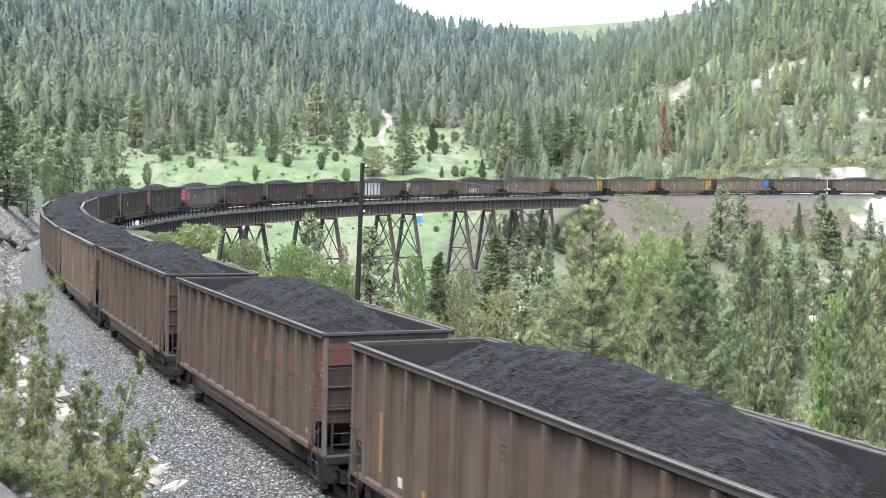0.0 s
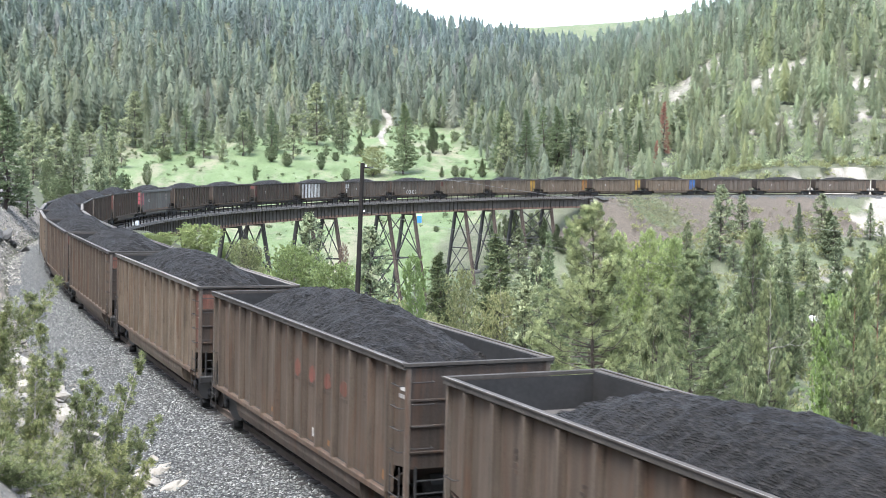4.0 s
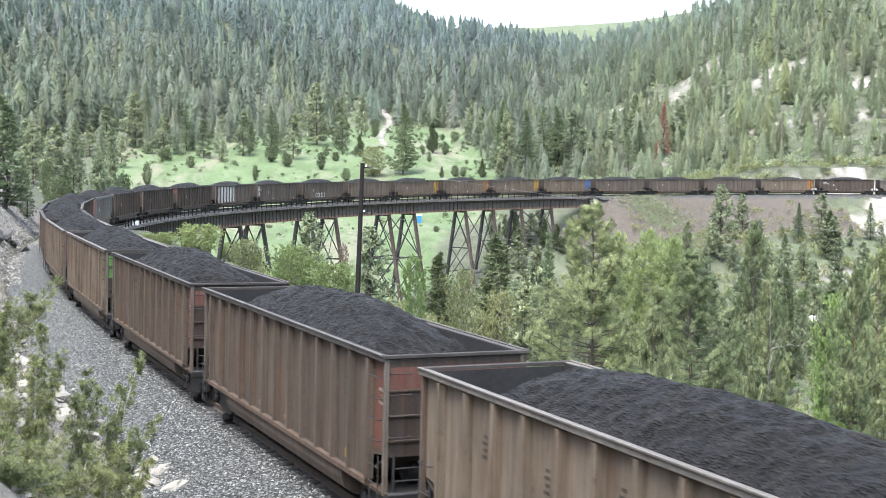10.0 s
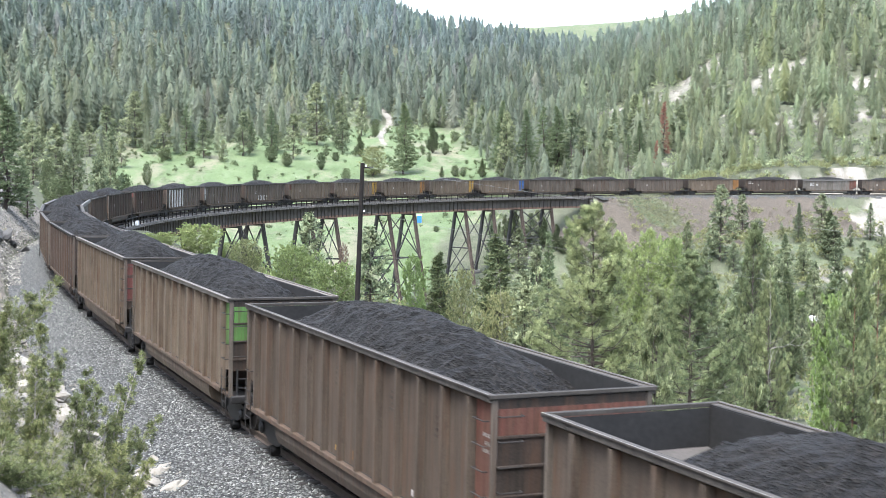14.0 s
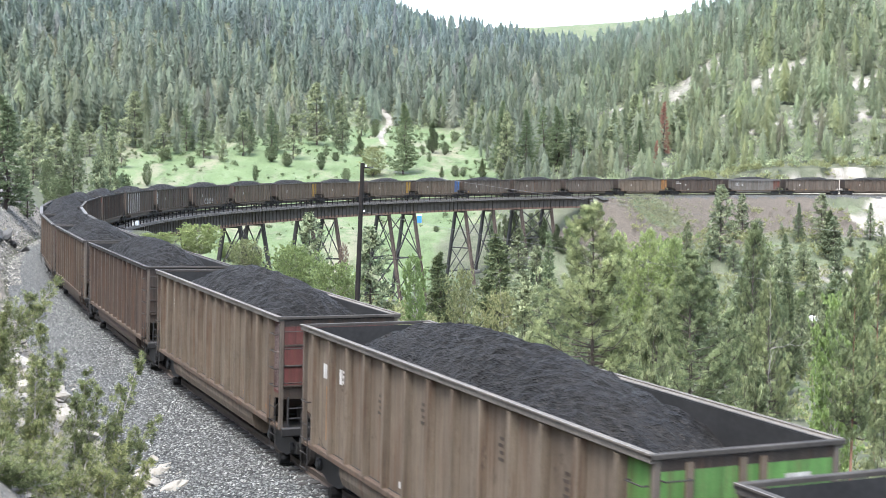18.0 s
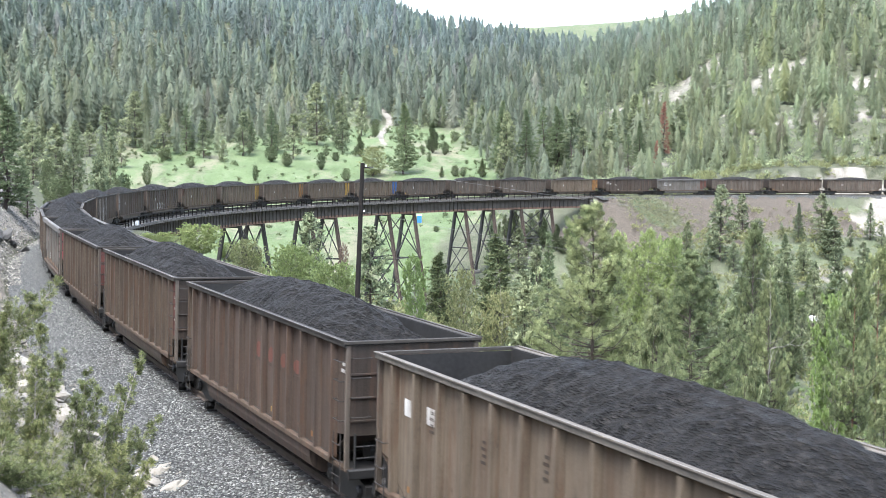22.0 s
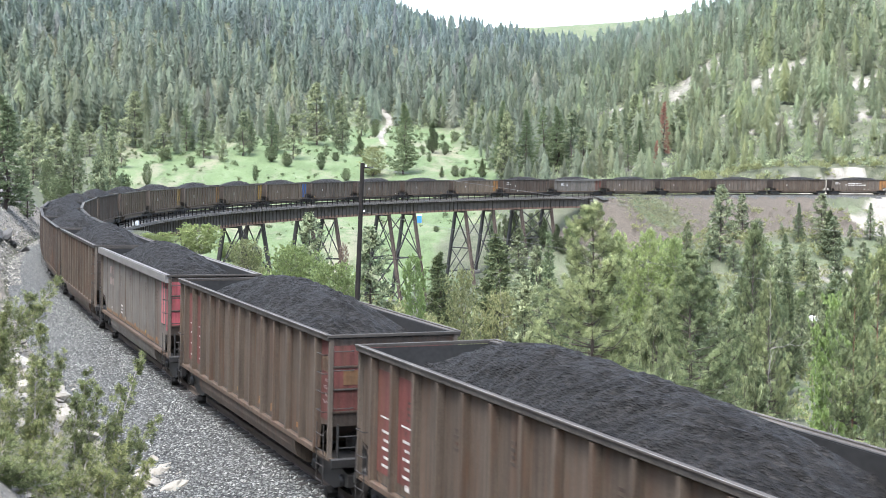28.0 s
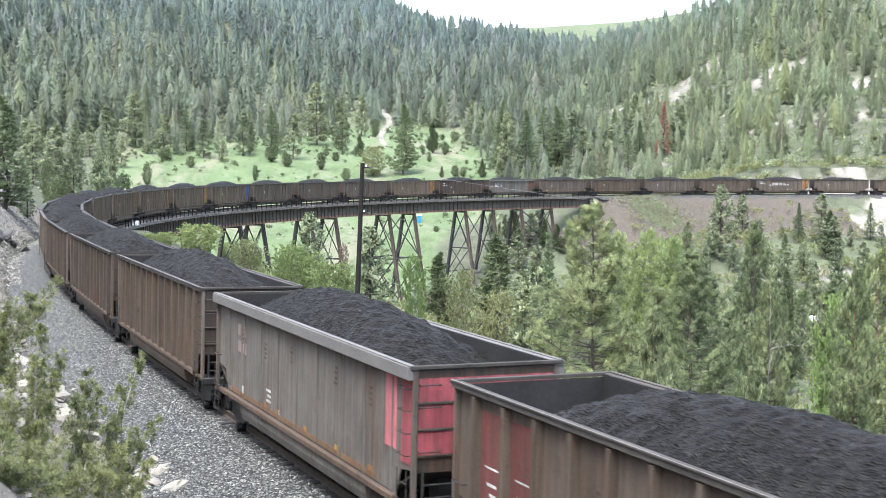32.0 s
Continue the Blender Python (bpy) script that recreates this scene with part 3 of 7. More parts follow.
# ---- track: ballast bed, sleepers, rails ----
def ribbon(name, stations, profile, material, label, category):
    """A profile of (d, z) swept along the track; kind structure."""
    vs, n = [], len(profile)
    for s in stations:
        vs += [beside(s, d, z) for d, z in profile]
    m = len(stations)
    fs = [(i * n + k, i * n + k + 1, (i + 1) * n + k + 1, (i + 1) * n + k) for i in range(m - 1) for k in range(n - 1)]
    bd = Build().add(vs, fs)
    return thing(name, bd, material, label, category, kind="structure")


def rail_strip(name, s0, s1, d0, step=2.0):
    prof = [(-0.036, 0.0), (0.036, 0.0), (0.03, -0.045), (0.01, -0.06), (0.01, -0.15), (0.07, -0.175), (-0.07, -0.175), (-0.01, -0.15), (-0.01, -0.06), (-0.03, -0.045)]
    st = np.arange(s0, s1 + 0.1, step)
    n = len(prof)
    vs = [beside(s, d0 + u, w) for s in st for u, w in prof]
    fs = [(i * n + k, i * n + (k + 1) % n, (i + 1) * n + (k + 1) % n, (i + 1) * n + k) for i in range(len(st) - 1) for k in range(n)]
    return thing(name, Build().add(vs, fs), RAIL_STEEL, "worn steel rail on the curved track", "rail", "rails", "structure")


BED = [(-4.9, -0.75), (-4.4, -0.56), (-3.5, -0.5), (-2.3, -0.32), (-1.7, -0.2), (1.7, -0.2), (2.3, -0.32), (3.4, -0.55), (4.6, -0.95)]
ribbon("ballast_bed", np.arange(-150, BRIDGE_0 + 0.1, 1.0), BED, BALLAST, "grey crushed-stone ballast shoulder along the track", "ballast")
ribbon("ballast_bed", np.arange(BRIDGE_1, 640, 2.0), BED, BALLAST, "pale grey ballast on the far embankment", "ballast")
for side in (-0.75, 0.75):
    rail_strip("rail", -150, 640, side)


# ---- trestle ----
BENTS = [(161.0, 169.5), (193.0, 201.5), (219.0, 227.6), (246.0, 254.5), (271.5, 280.5), (289.5, 299.0)]


def bridge_bent(s, parent, base_z):
    """Two battered columns across the track, with cross braces; returns the column feet."""
    top = -2.78
    feet = []
    for side in (-1, 1):
        p0 = beside(s, side * 1.35, top)
        drop = p0.z - base_z(s, side)
        p1 = beside(s, side * (1.35 + drop * 0.17), top - drop)
        b = Build()
        t = (p1 - p0).normalized()
        h = float(track(s)[3])
        along = Vector((math.cos(h), math.sin(h), 0))
        over = t.cross(along).normalized()
        for k in (-1, 1):   # two channels
            c = along * (0.24 * k)
            vs = [p + c + along * (0.05 * i) + over * (0.26 * j) for p in (p0, p1) for i, j in ((-1, -1), (1, -1), (1, 1), (-1, 1))]
            b.add(vs, [(0, 3, 2, 1), (4, 5, 6, 7), (0, 1, 5, 4), (1, 2, 6, 5), (2, 3, 7, 6), (3, 0, 4, 7)])
        n = max(3, int(drop / 0.9))
        for i in range(n):   # lacing between the channels
            a0, a1 = p0.lerp(p1, i / n), p0.lerp(p1, (i + 1) / n)
            sg = 1 if i % 2 else -1
            for j in (-1, 1):
                b.beam(a0 + along * 0.24 * sg + over * 0.25 * j, a1 - along * 0.24 * sg + over * 0.25 * j, 0.03, 0.09)
        part("column", b, RUST_COLUMN if side > 0 and s > 215 else TOWER_STEEL, parent)
        part("footing", Build().prism([(-0.9, -0.9), (0.9, -0.9), (0.9, 0.9), (-0.9, 0.9)], -2.0, 0.35, 2), CONCRETE, parent, m=Matrix.Translation(p1))
        feet.append((p0, p1))
    (a0, a1), (b0, b1) = feet
    low = max(a1.z, b1.z) + 0.6
    high = a0.z
    n = max(1, round((high - low) / 9.0))

    def on(col, z):
        p, q = col
        return p.lerp(q, (p.z - z) / max(0.01, p.z - q.z))
    zs = [high - 0.2 - (high - low) * i / n for i in range(n + 1)]
    for i in range(n):
        part("brace", Build().beam(on(feet[0], zs[i]), on(feet[1], zs[i + 1]), 0.08, 0.2), TOWER_STEEL, parent)
        part("brace", Build().beam(on(feet[1], zs[i]), on(feet[0], zs[i + 1]), 0.08, 0.2), TOWER_STEEL, parent)
        part("strut", Build().beam(on(feet[0], zs[i]), on(feet[1], zs[i]), 0.2, 0.28), TOWER_STEEL, parent)
    return feet


def build_trestle():
    br = thing("railway_trestle", None, None, "curved dark steel girder trestle on braced lattice towers", "trestle")

    def base_z(s, side):
        p = beside(s, side * 3.0, 0)
        return gz(p.x, p.y) + 0.15
    for s0, s1 in BENTS:
        f0, f1 = bridge_bent(s0, br, base_z), bridge_bent(s1, br, base_z)
        for k in range(2):
            low = max(f0[k][1].z, f1[k][1].z) + 0.6
            high = f0[k][0].z - 0.2
            n = max(1, round((high - low) / 9.0))

            def on(col, z):
                p, q = col
                return p.lerp(q, (p.z - z) / max(0.01, p.z - q.z))
            for i in range(n):
                za, zb = high - (high - low) * i / n, high - (high - low) * (i + 1) / n
                part("brace", Build().beam(on(f0[k], za), on(f1[k], zb), 0.08, 0.2), TOWER_STEEL, br)
                part("brace", Build().beam(on(f1[k], za), on(f0[k], zb), 0.08, 0.2), TOWER_STEEL, br)
                part("strut", Build().beam(on(f0[k], zb), on(f1[k], zb), 0.22, 0.25), TOWER_STEEL, br)
    # girders: a chain of straight spans between the supports
    supports = [BRIDGE_0] + [s for p in BENTS for s in p] + [BRIDGE_1]
    for a, c in zip(supports[:-1], supports[1:]):
        for side in (-1.2, 1.2):
            p, q = beside(a + 0.02, side, 0), beside(c - 0.02, side, 0)
            t = (q - p).normalized()
            nrm = Vector((t.y, -t.x, 0)).normalized()
            b, L = Build(), (q - p).length
            up = Vector((0, 0, 1))

            def slab(x0, x1, n0, n1, z0, z1):
                vs = [p + t * x + nrm * k + up * z for x in (x0, x1) for k in (n0, n1) for z in (z0, z1)]
                b.add(vs, [(0, 1, 3, 2), (4, 6, 7, 5), (0, 4, 5, 1), (2, 3, 7, 6), (0, 2, 6, 4), (1, 5, 7, 3)])
            slab(0, L, -0.02, 0.02, -2.7, -0.65)
            slab(0, L, -0.24, 0.24, -0.67, -0.6)
            gir = part("girder", b, RUST_GIRDER, br)
            b = Build()
            slab(0, L, -0.26, 0.26, -2.77, -2.69)
            slab(0, L, 0.02, 0.05, -2.69, -2.36)
            slab(0, L, -0.05, -0.02, -2.69, -2.36)
            part("bottom_flange", b, RUST, gir, "rust-brown bottom flange")
            n = max(1, round(L / 1.25))
            for i in range(n + 1):
                b = Build()
                x = min(max(L * i / n, 0.05), L - 0.05)
                slab(x - 0.035, x + 0.035, -0.19, 0.19, -2.67, -0.68)
                if side > 0 or i == 0:
                    part("stiffener", b, RUST_GIRDER, gir)
        # floor beams between the girders
        for s in (a + 0.4, (a + c) / 2, c - 0.4):
            part("cross_frame", Build().beam(beside(s, -1.15, -0.9), beside(s, 1.15, -2.5), 0.1, 0.15).beam(beside(s, 1.15, -0.9), beside(s, -1.15, -2.5), 0.1, 0.15), TOWER_STEEL, br)
    # timber deck
    st = np.arange(BRIDGE_0, BRIDGE_1 + 0.1, 2.0)

    def timber(name, d0, d1, z0, z1, mat_, label):
        prof = [(d0, z0), (d1, z0), (d1, z1), (d0, z1)]
        vs = [beside(s, u, w) for s in st for u, w in prof]
        fs = [(i * 4 + k, i * 4 + (k + 1) % 4, (i + 1) * 4 + (k + 1) % 4, (i + 1) * 4 + k) for i in range(len(st) - 1) for k in range(4)]
        part(name, Build().add(vs, fs), mat_, br, label)
    timber("guard_timber", 1.78, 1.98, -0.3, -0.04, TIMBER_GREY, "grey weathered guard timber")
    timber("guard_timber", -1.98, -1.78, -0.3, -0.04, TIMBER_GREY, "grey weathered guard timber")
    timber("walkway_stringer", 2.5, 2.62, -0.33, -0.24, TIMBER_GREY, "grey weathered stringer")
    timber("walkway_plank", 2.06, 2.5, -0.3, -0.24, TIMBER_GREY, "grey walkway planks")
    timber("handrail", 2.54, 2.66, 0.66, 0.78, POLE_WOOD, "dark handrail")
    timber("handrail", 2.56, 2.64, 0.2, 0.28, POLE_WOOD, "dark lower handrail")
    timber("handrail", -2.66, -2.54, 0.66, 0.78, POLE_WOOD, "dark handrail")
    deck_ties, short = Build().box(-2.05, 2.05, -0.11, 0.11, -0.52, -0.2).mesh("bridge_tie", TIE_WOOD), Build().box(2.06, 2.74, -0.13, 0.13, -0.62, -0.34).mesh("outrigger", TIMBER_GREY)
    post = Build().box(2.54, 2.65, -0.055, 0.055, -0.24, 0.66).mesh("post", POLE_WOOD)
    k = 0
    for s in np.arange(BRIDGE_0 + 0.3, BRIDGE_1, 0.62):
        x, y, z, h = track(s)
        m = pose(x, y, z, 0, 0, math.degrees(h) - 90)
        part("bridge_tie", deck_ties, None, br, m=m)
        part("outrigger", short, None, br, m=m)
        if k % 3 == 0:
            part("post", post, None, br, m=m)
        k += 1
    # abutments
    for s0, s1 in ((BRIDGE_0 - 4.0, BRIDGE_0 + 1.0), (BRIDGE_1 - 1.0, BRIDGE_1 + 4.0)):
        vs = [beside(s, d, z) for s in (s0, s1) for d, z in ((-2.6, -0.72), (2.6, -0.72), (3.2, -9.0), (-3.2, -9.0))]
        thing("abutment", Build().add(vs, [(0, 1, 2, 3), (4, 7, 6, 5), (0, 4, 5, 1), (1, 5, 6, 2), (2, 6, 7, 3), (3, 7, 4, 0)]), CONCRETE,
              "stained concrete abutment at the end of the trestle", "abutment", "abutments", "structure")
    # white marker box at the near end of the deck
    p = beside(141.6, 2.6, 0.0)
    thing("marker_box", Build().bar(-0.34, 0.34, -0.26, 0.26, -0.24, 0.3, 0.05, 2), WHITE_PAINT, "pale box standing on the end of the trestle deck", "box", m=Matrix.Translation(p))


build_trestle()


# ---- coal cars: x along the car (front at -x), z from the rail tops ----
HL, HW, TOP, PITCH = 7.2, 1.6, 3.72, 16.18
BOGIE = 6.17


def coal_mesh(seed):
    """A heap with sloping ends, trimmed flat along the sides, covered with lumps."""
    rng_ = random.Random(seed)
    nx, ny = 100, 24
    f0, f1 = rng_.uniform(1.05, 1.25), rng_.uniform(0.85, 1.05)
    hump = [(rng_.uniform(-4, 4), rng_.uniform(-0.03, 0.07), rng_.uniform(1.2, 2.4)) for _ in range(4)]
    vs, fs = [], []
    for i in range(nx + 1):
        x = -7.1 + 14.2 * i / nx
        e0, e1 = (x + 7.1) / f0, (7.1 - x) / f1
        crest = float(np.interp(min(e0, e1), [0, 0.8, 1.6, 2.4, 3.4, 5.0, 7.2], [2.2, 2.65, 3.25, 3.75, 4.06, 4.2, 4.23])) + sum(a * math.exp(-((x - c) / w) ** 2) for c, a, w in hump)
        for j in range(ny + 1):
            v = -1 + 2 * j / ny
            y = v * 1.405
            edge = min(3.38, crest - 0.3)
            z = edge + (crest - edge) * (1 - abs(v) ** 1.9)
            q = Vector((x * 1.3, y * 1.3, seed * 7.7))
            if abs(v) < 0.98:
                z += rng_.uniform(-0.045, 0.045)
                z += 0.06 * noise.fractal(q * 1.1, 1.0, 2.0, 4) + 0.07 * max(0, noise.noise(q * 3.2)) ** 1.0 + 0.05 * abs(noise.noise(q * 7.0))
            vs.append((x, y, z))
    n = ny + 1
    fs = [(i * n + j, (i + 1) * n + j, (i + 1) * n + j + 1, i * n + j + 1) for i in range(nx) for j in range(ny)]
    return Build().add(vs, fs).mesh("coal_load", COAL)


COAL_LOADS = [coal_mesh(k) for k in range(1, 6)]

# shared small parts
wheel_prof = [(0.12, -0.80), (0.12, -0.76), (0.36, -0.775), (0.4, -0.81), (0.457, -0.81), (0.46, -0.7), (0.49, -0.69), (0.49, -0.655), (0.4, -0.66), (0.36, -0.7), (0.1, -0.69), (0.1, -0.6)]


def wheelset_mesh():
    b = Build()
    for sg in (1, -1):
        rings = [(r, a * sg) for r, a in wheel_prof]
        b.lathe([(0.0, -0.8 * sg)] + rings[::2] + [(0.0, -0.6 * sg)], 18)
        for k in range(3):   # cast marks that show the turning
            an = k * 2.094
            b.box(0.2 * math.cos(an) - 0.05, 0.2 * math.cos(an) + 0.05, min(-0.79 * sg, -0.77 * sg), max(-0.79 * sg, -0.77 * sg), 0.2 * math.sin(an) - 0.05, 0.2 * math.sin(an) + 0.05)
    b.lathe([(0.09, -1.05), (0.09, 1.05)], 10)
    return b.mesh("wheelset", WHEEL)


def side_frame_mesh():
    """A cast truck side frame with its arch, tension bar and journal ends."""
    b = Build()
    prof = [(-1.22, 0.36), (-0.98, 0.34), (-0.62, 0.26), (-0.35, 0.16), (0.35, 0.16), (0.62, 0.26), (0.98, 0.34), (1.22, 0.36),
            (1.24, 0.62), (0.95, 0.68), (0.55, 0.78), (0.3, 0.8), (-0.3, 0.8), (-0.55, 0.78), (-0.95, 0.68), (-1.24, 0.62)]
    n = len(prof)
    vs = [(u, y, w) for y in (0.96, 1.12) for u, w in prof]
    fs = [(i, (i + 1) % n, n + (i + 1) % n, n + i) for i in range(n)]
    for i in range(n // 2 - 1):
        j = n - 1 - i
        for o in (0, n):
            fs.append((o + i, o + i + 1, o + j - 1, o + j))
    b.add(vs, fs)
    for x in (-0.89, 0.89):
        b.lathe([(0.0, 1.2), (0.13, 1.2), (0.15, 1.1), (0.15, 0.95)], 10)
    return b


def frame_mesh():
    b = side_frame_mesh()
    for k in range(5):   # springs
        b.tube((-0.24 + 0.12 * k, 1.05, 0.2), (-0.24 + 0.12 * k, 1.05, 0.5), 0.05, 0.05, 6)
    return b.mesh("side_frame", BLACK_STEEL)


def frame_mesh_other():
    b = side_frame_mesh()
    b.v = [(x, -y, z) for x, y, z in b.v]
    return b.mesh("side_frame", BLACK_STEEL)


BEARING = Build().lathe([(0.0, 1.22), (0.1, 1.22), (0.14, 1.17), (0.14, 1.0)], 12).mesh("bearing_cap", BLACK_STEEL)
WHEELSET, FRAME_A, FRAME_B = wheelset_mesh(), frame_mesh(), frame_mesh_other()
BOLSTER = Build().bar(-0.22, 0.22, -1.1, 1.1, 0.45, 0.72, 0.05, 1).mesh("bolster", BLACK_STEEL)
COUPLER = Build().bar(-0.95, -0.2, -0.1, 0.1, 0.76, 0.98, 0.03).bar(-1.06, -0.72, -0.2, 0.2, 0.7, 1.04, 0.06).bar(-1.16, -0.98, -0.18, -0.02, 0.72, 1.02, 0.04).tube((-0.5, 0.25, 0.8), (-1.0, 0.16, 0.35), 0.035).mesh("coupler", BLACK_STEEL)


def bent_iron(points, r=0.013):
    b = Build()
    for a, c in zip(points[:-1], points[1:]):
        b.tube(a, c, r, r, 5)
    return b


SILL = car_paint("rusty_sill_paint", (0.062, 0.04, 0.028), (0.1, 0.072, 0.05))


def car_meshes(paint, smooth_side=False):
    """All the meshes of one kind of car in one paint."""
    mt = PAINT[paint]
    M = {}
    for key, sg in (("side_sheet_a", 1), ("side_sheet_b", -1)):
        b = Build()
        y0, y1 = sorted((1.41 * sg, 1.44 * sg))
        prof = [(-HL + 0.04, 1.72), (-6.45, 1.62), (-6.2, 1.06), (6.2, 1.06), (6.45, 1.62), (HL - 0.04, 1.72), (HL - 0.04, TOP - 0.1), (-HL + 0.04, TOP - 0.1)]
        b.prism(prof, y0, y1, 1)
        M[key] = b.mesh("side_sheet", mt)
        b = Build()
        o = sorted((1.44 * sg, HW * sg)) if not smooth_side else sorted((1.44 * sg, (HW + 0.06) * sg))
        hgt = 0.13 if not smooth_side else 0.27
        b.bar(-HL, HL, o[0], o[1], TOP - hgt, TOP - 0.02, 0.008)
        q = sorted(((HW - 0.05) * sg, (HW + 0.03) * sg))
        b.box(-HL, HL, q[0], q[1], TOP - 0.02, TOP + 0.004)
        M["edge" + key[-2:]] = Build().box(-HL, HL, *sorted(((HW + 0.004) * sg, (HW + 0.016) * sg)), TOP - 0.012, TOP + 0.008).mesh("worn_edge", EDGE)
        M["chord" + key[-2:]] = b.mesh("top_chord", CHORD_PALE if smooth_side else (CHORD_TAN if paint == "tan" else CHORD_MID if paint in ("umber", "soot") else CHORD))
        b = Build()
        o = sorted((1.46 * sg, 1.59 * sg))
        b.bar(-6.35, 6.35, o[0], o[1], 0.96, 1.1, 0.02)
        o2 = sorted((1.38 * sg, 1.52 * sg))
        b.box(-HL - 0.1, HL + 0.1, o2[0], o2[1], 0.93, 1.0)
        M["sill" + key[-2:]] = b.mesh("side_sill", SILL)
    b = Build()   # rib: a pressed hat section
    w = 0.065
    b.prism([(-w, 0.0), (-w * 0.8, 0.16), (w * 0.8, 0.16), (w, 0.0)], 1.1, TOP - 0.16, 2)
    M["rib"] = b.mesh("rib", mt)
    b = Build()   # end wall with the sloped foot that closes the tub
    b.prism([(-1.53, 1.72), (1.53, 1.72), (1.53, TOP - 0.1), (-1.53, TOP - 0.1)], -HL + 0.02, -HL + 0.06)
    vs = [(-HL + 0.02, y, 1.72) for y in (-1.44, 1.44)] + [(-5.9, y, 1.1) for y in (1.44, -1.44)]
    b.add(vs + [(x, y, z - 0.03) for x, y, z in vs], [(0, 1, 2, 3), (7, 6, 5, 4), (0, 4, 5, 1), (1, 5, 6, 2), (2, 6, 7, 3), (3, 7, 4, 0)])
    M["end_sheet"] = b.mesh("end_sheet", PAINT["shaded_sooty"])
    M["end_rib"] = Build().bar(-HL - 0.012, -HL + 0.03, -1.45, 1.45, -0.025, 0.025, 0.008, 1).mesh("end_rib", PAINT["shaded_sooty"])
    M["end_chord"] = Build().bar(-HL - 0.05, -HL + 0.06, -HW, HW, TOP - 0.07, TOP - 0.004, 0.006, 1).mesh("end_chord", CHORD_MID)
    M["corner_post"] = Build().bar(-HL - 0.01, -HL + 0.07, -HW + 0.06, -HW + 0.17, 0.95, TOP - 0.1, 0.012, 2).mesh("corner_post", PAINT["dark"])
    M["floor"] = Build().box(-6.0, 6.0, -1.49, 1.49, 1.05, 1.1).mesh("floor_sheet", INNER_STEEL)
    M["lining"] = Build().box(-HL + 0.07, HL - 0.07, 1.4, 1.408, 1.75, TOP - 0.05).box(-HL + 0.06, HL - 0.06, 1.408, 1.44, TOP - 0.09, TOP - 0.03).mesh("inner_lining", INNER_STEEL)
    M["end_lining"] = Build().box(-HL + 0.063, -HL + 0.068, -1.4, 1.4, 1.75, TOP - 0.08).mesh("end_lining", INNER_STEEL)
    M["slope_sheet"] = Build().prism([(-HL + 0.07, 3.02), (-5.2, 2.4), (-5.2, 2.37), (-HL + 0.07, 2.99)], -1.39, 1.39, 1).mesh("slope_sheet", SLOPE_STEEL)
    prof = [(-1.5, 1.0), (-1.49, 0.72), (-1.42, 0.52), (-1.2, 0.37), (-0.3, 0.3), (0.3, 0.3), (1.2, 0.37), (1.42, 0.52), (1.49, 0.72), (1.5, 1.0)]
    b = Build().prism(prof, -4.75, 4.75)
    M["belly"] = b.mesh("belly", mt)
    M["centre_sill"] = Build().bar(-7.5, 7.5, -0.3, 0.3, 0.72, 1.03, 0.03).mesh("centre_sill", BLACK_STEEL)
    b = Build()   # end platform: a grating on a frame
    b.box(-HL - 0.16, -6.4, -1.45, 1.45, 0.94, 0.99)
    b.bar(-HL - 0.22, -HL - 0.08, -1.52, 1.52, 0.8, 1.02, 0.03, 1)
    for y in (-1.3, -0.5, 0.5, 1.3):
        b.tube((-HL + 0.03, y, 0.97), (-HL + 0.03, y, 1.74), 0.03)
    for z in (1.2, 1.45):
        b.tube((-HL + 0.03, -1.3, z), (-HL + 0.03, -0.5, z), 0.018)
        b.tube((-HL + 0.03, 1.3, z), (-HL + 0.03, 0.5, z), 0.018)
    M["platform"] = b.mesh("end_platform", BLACK_STEEL)
    b = Build()   # brake gear in the open end
    b.lathe([(0.0, -0.3), (0.22, -0.3), (0.26, -0.22), (0.26, 0.2), (0.0, 0.26)], 14, 1)
    b.v = [(x - 6.55, y + 0.6, z + 1.25) for x, y, z in b.v]
    b.bar(-6.95, -6.6, -0.75, -0.1, 1.02, 1.4, 0.04)
    M["brake_gear"] = b.mesh("brake_gear", BLACK_STEEL)
    b = Build()   # ladder on the side: stiles and rungs
    for x in (-7.08, -6.62):
        b.box(x - 0.012, x + 0.012, -HW - 0.005, -HW + 0.012, 0.42, 1.72)
    for z in (0.46, 0.8, 1.14, 1.48):
        b.tube((-7.1, -HW - 0.01, z), (-6.6, -HW - 0.01, z), 0.012, n=5)
    M["ladder"] = b.mesh("ladder", GRAB)
    M["grab"] = bent_iron([(-7.06, -1.52, 0), (-7.06, -1.62, 0), (-6.64, -1.62, 0), (-6.64, -1.52, 0)]).mesh("grab_iron", GRAB)
    M["end_grab"] = bent_iron([(-HL, -1.42, 0), (-HL - 0.1, -1.42, 0), (-HL - 0.1, -1.0, 0), (-HL, -1.0, 0)]).mesh("grab_iron", GRAB)
    return M


FLIP = Matrix.Rotation(math.pi, 4, 'Z')
MIRROR_Y = Matrix.Diagonal((1, -1, 1, 1))


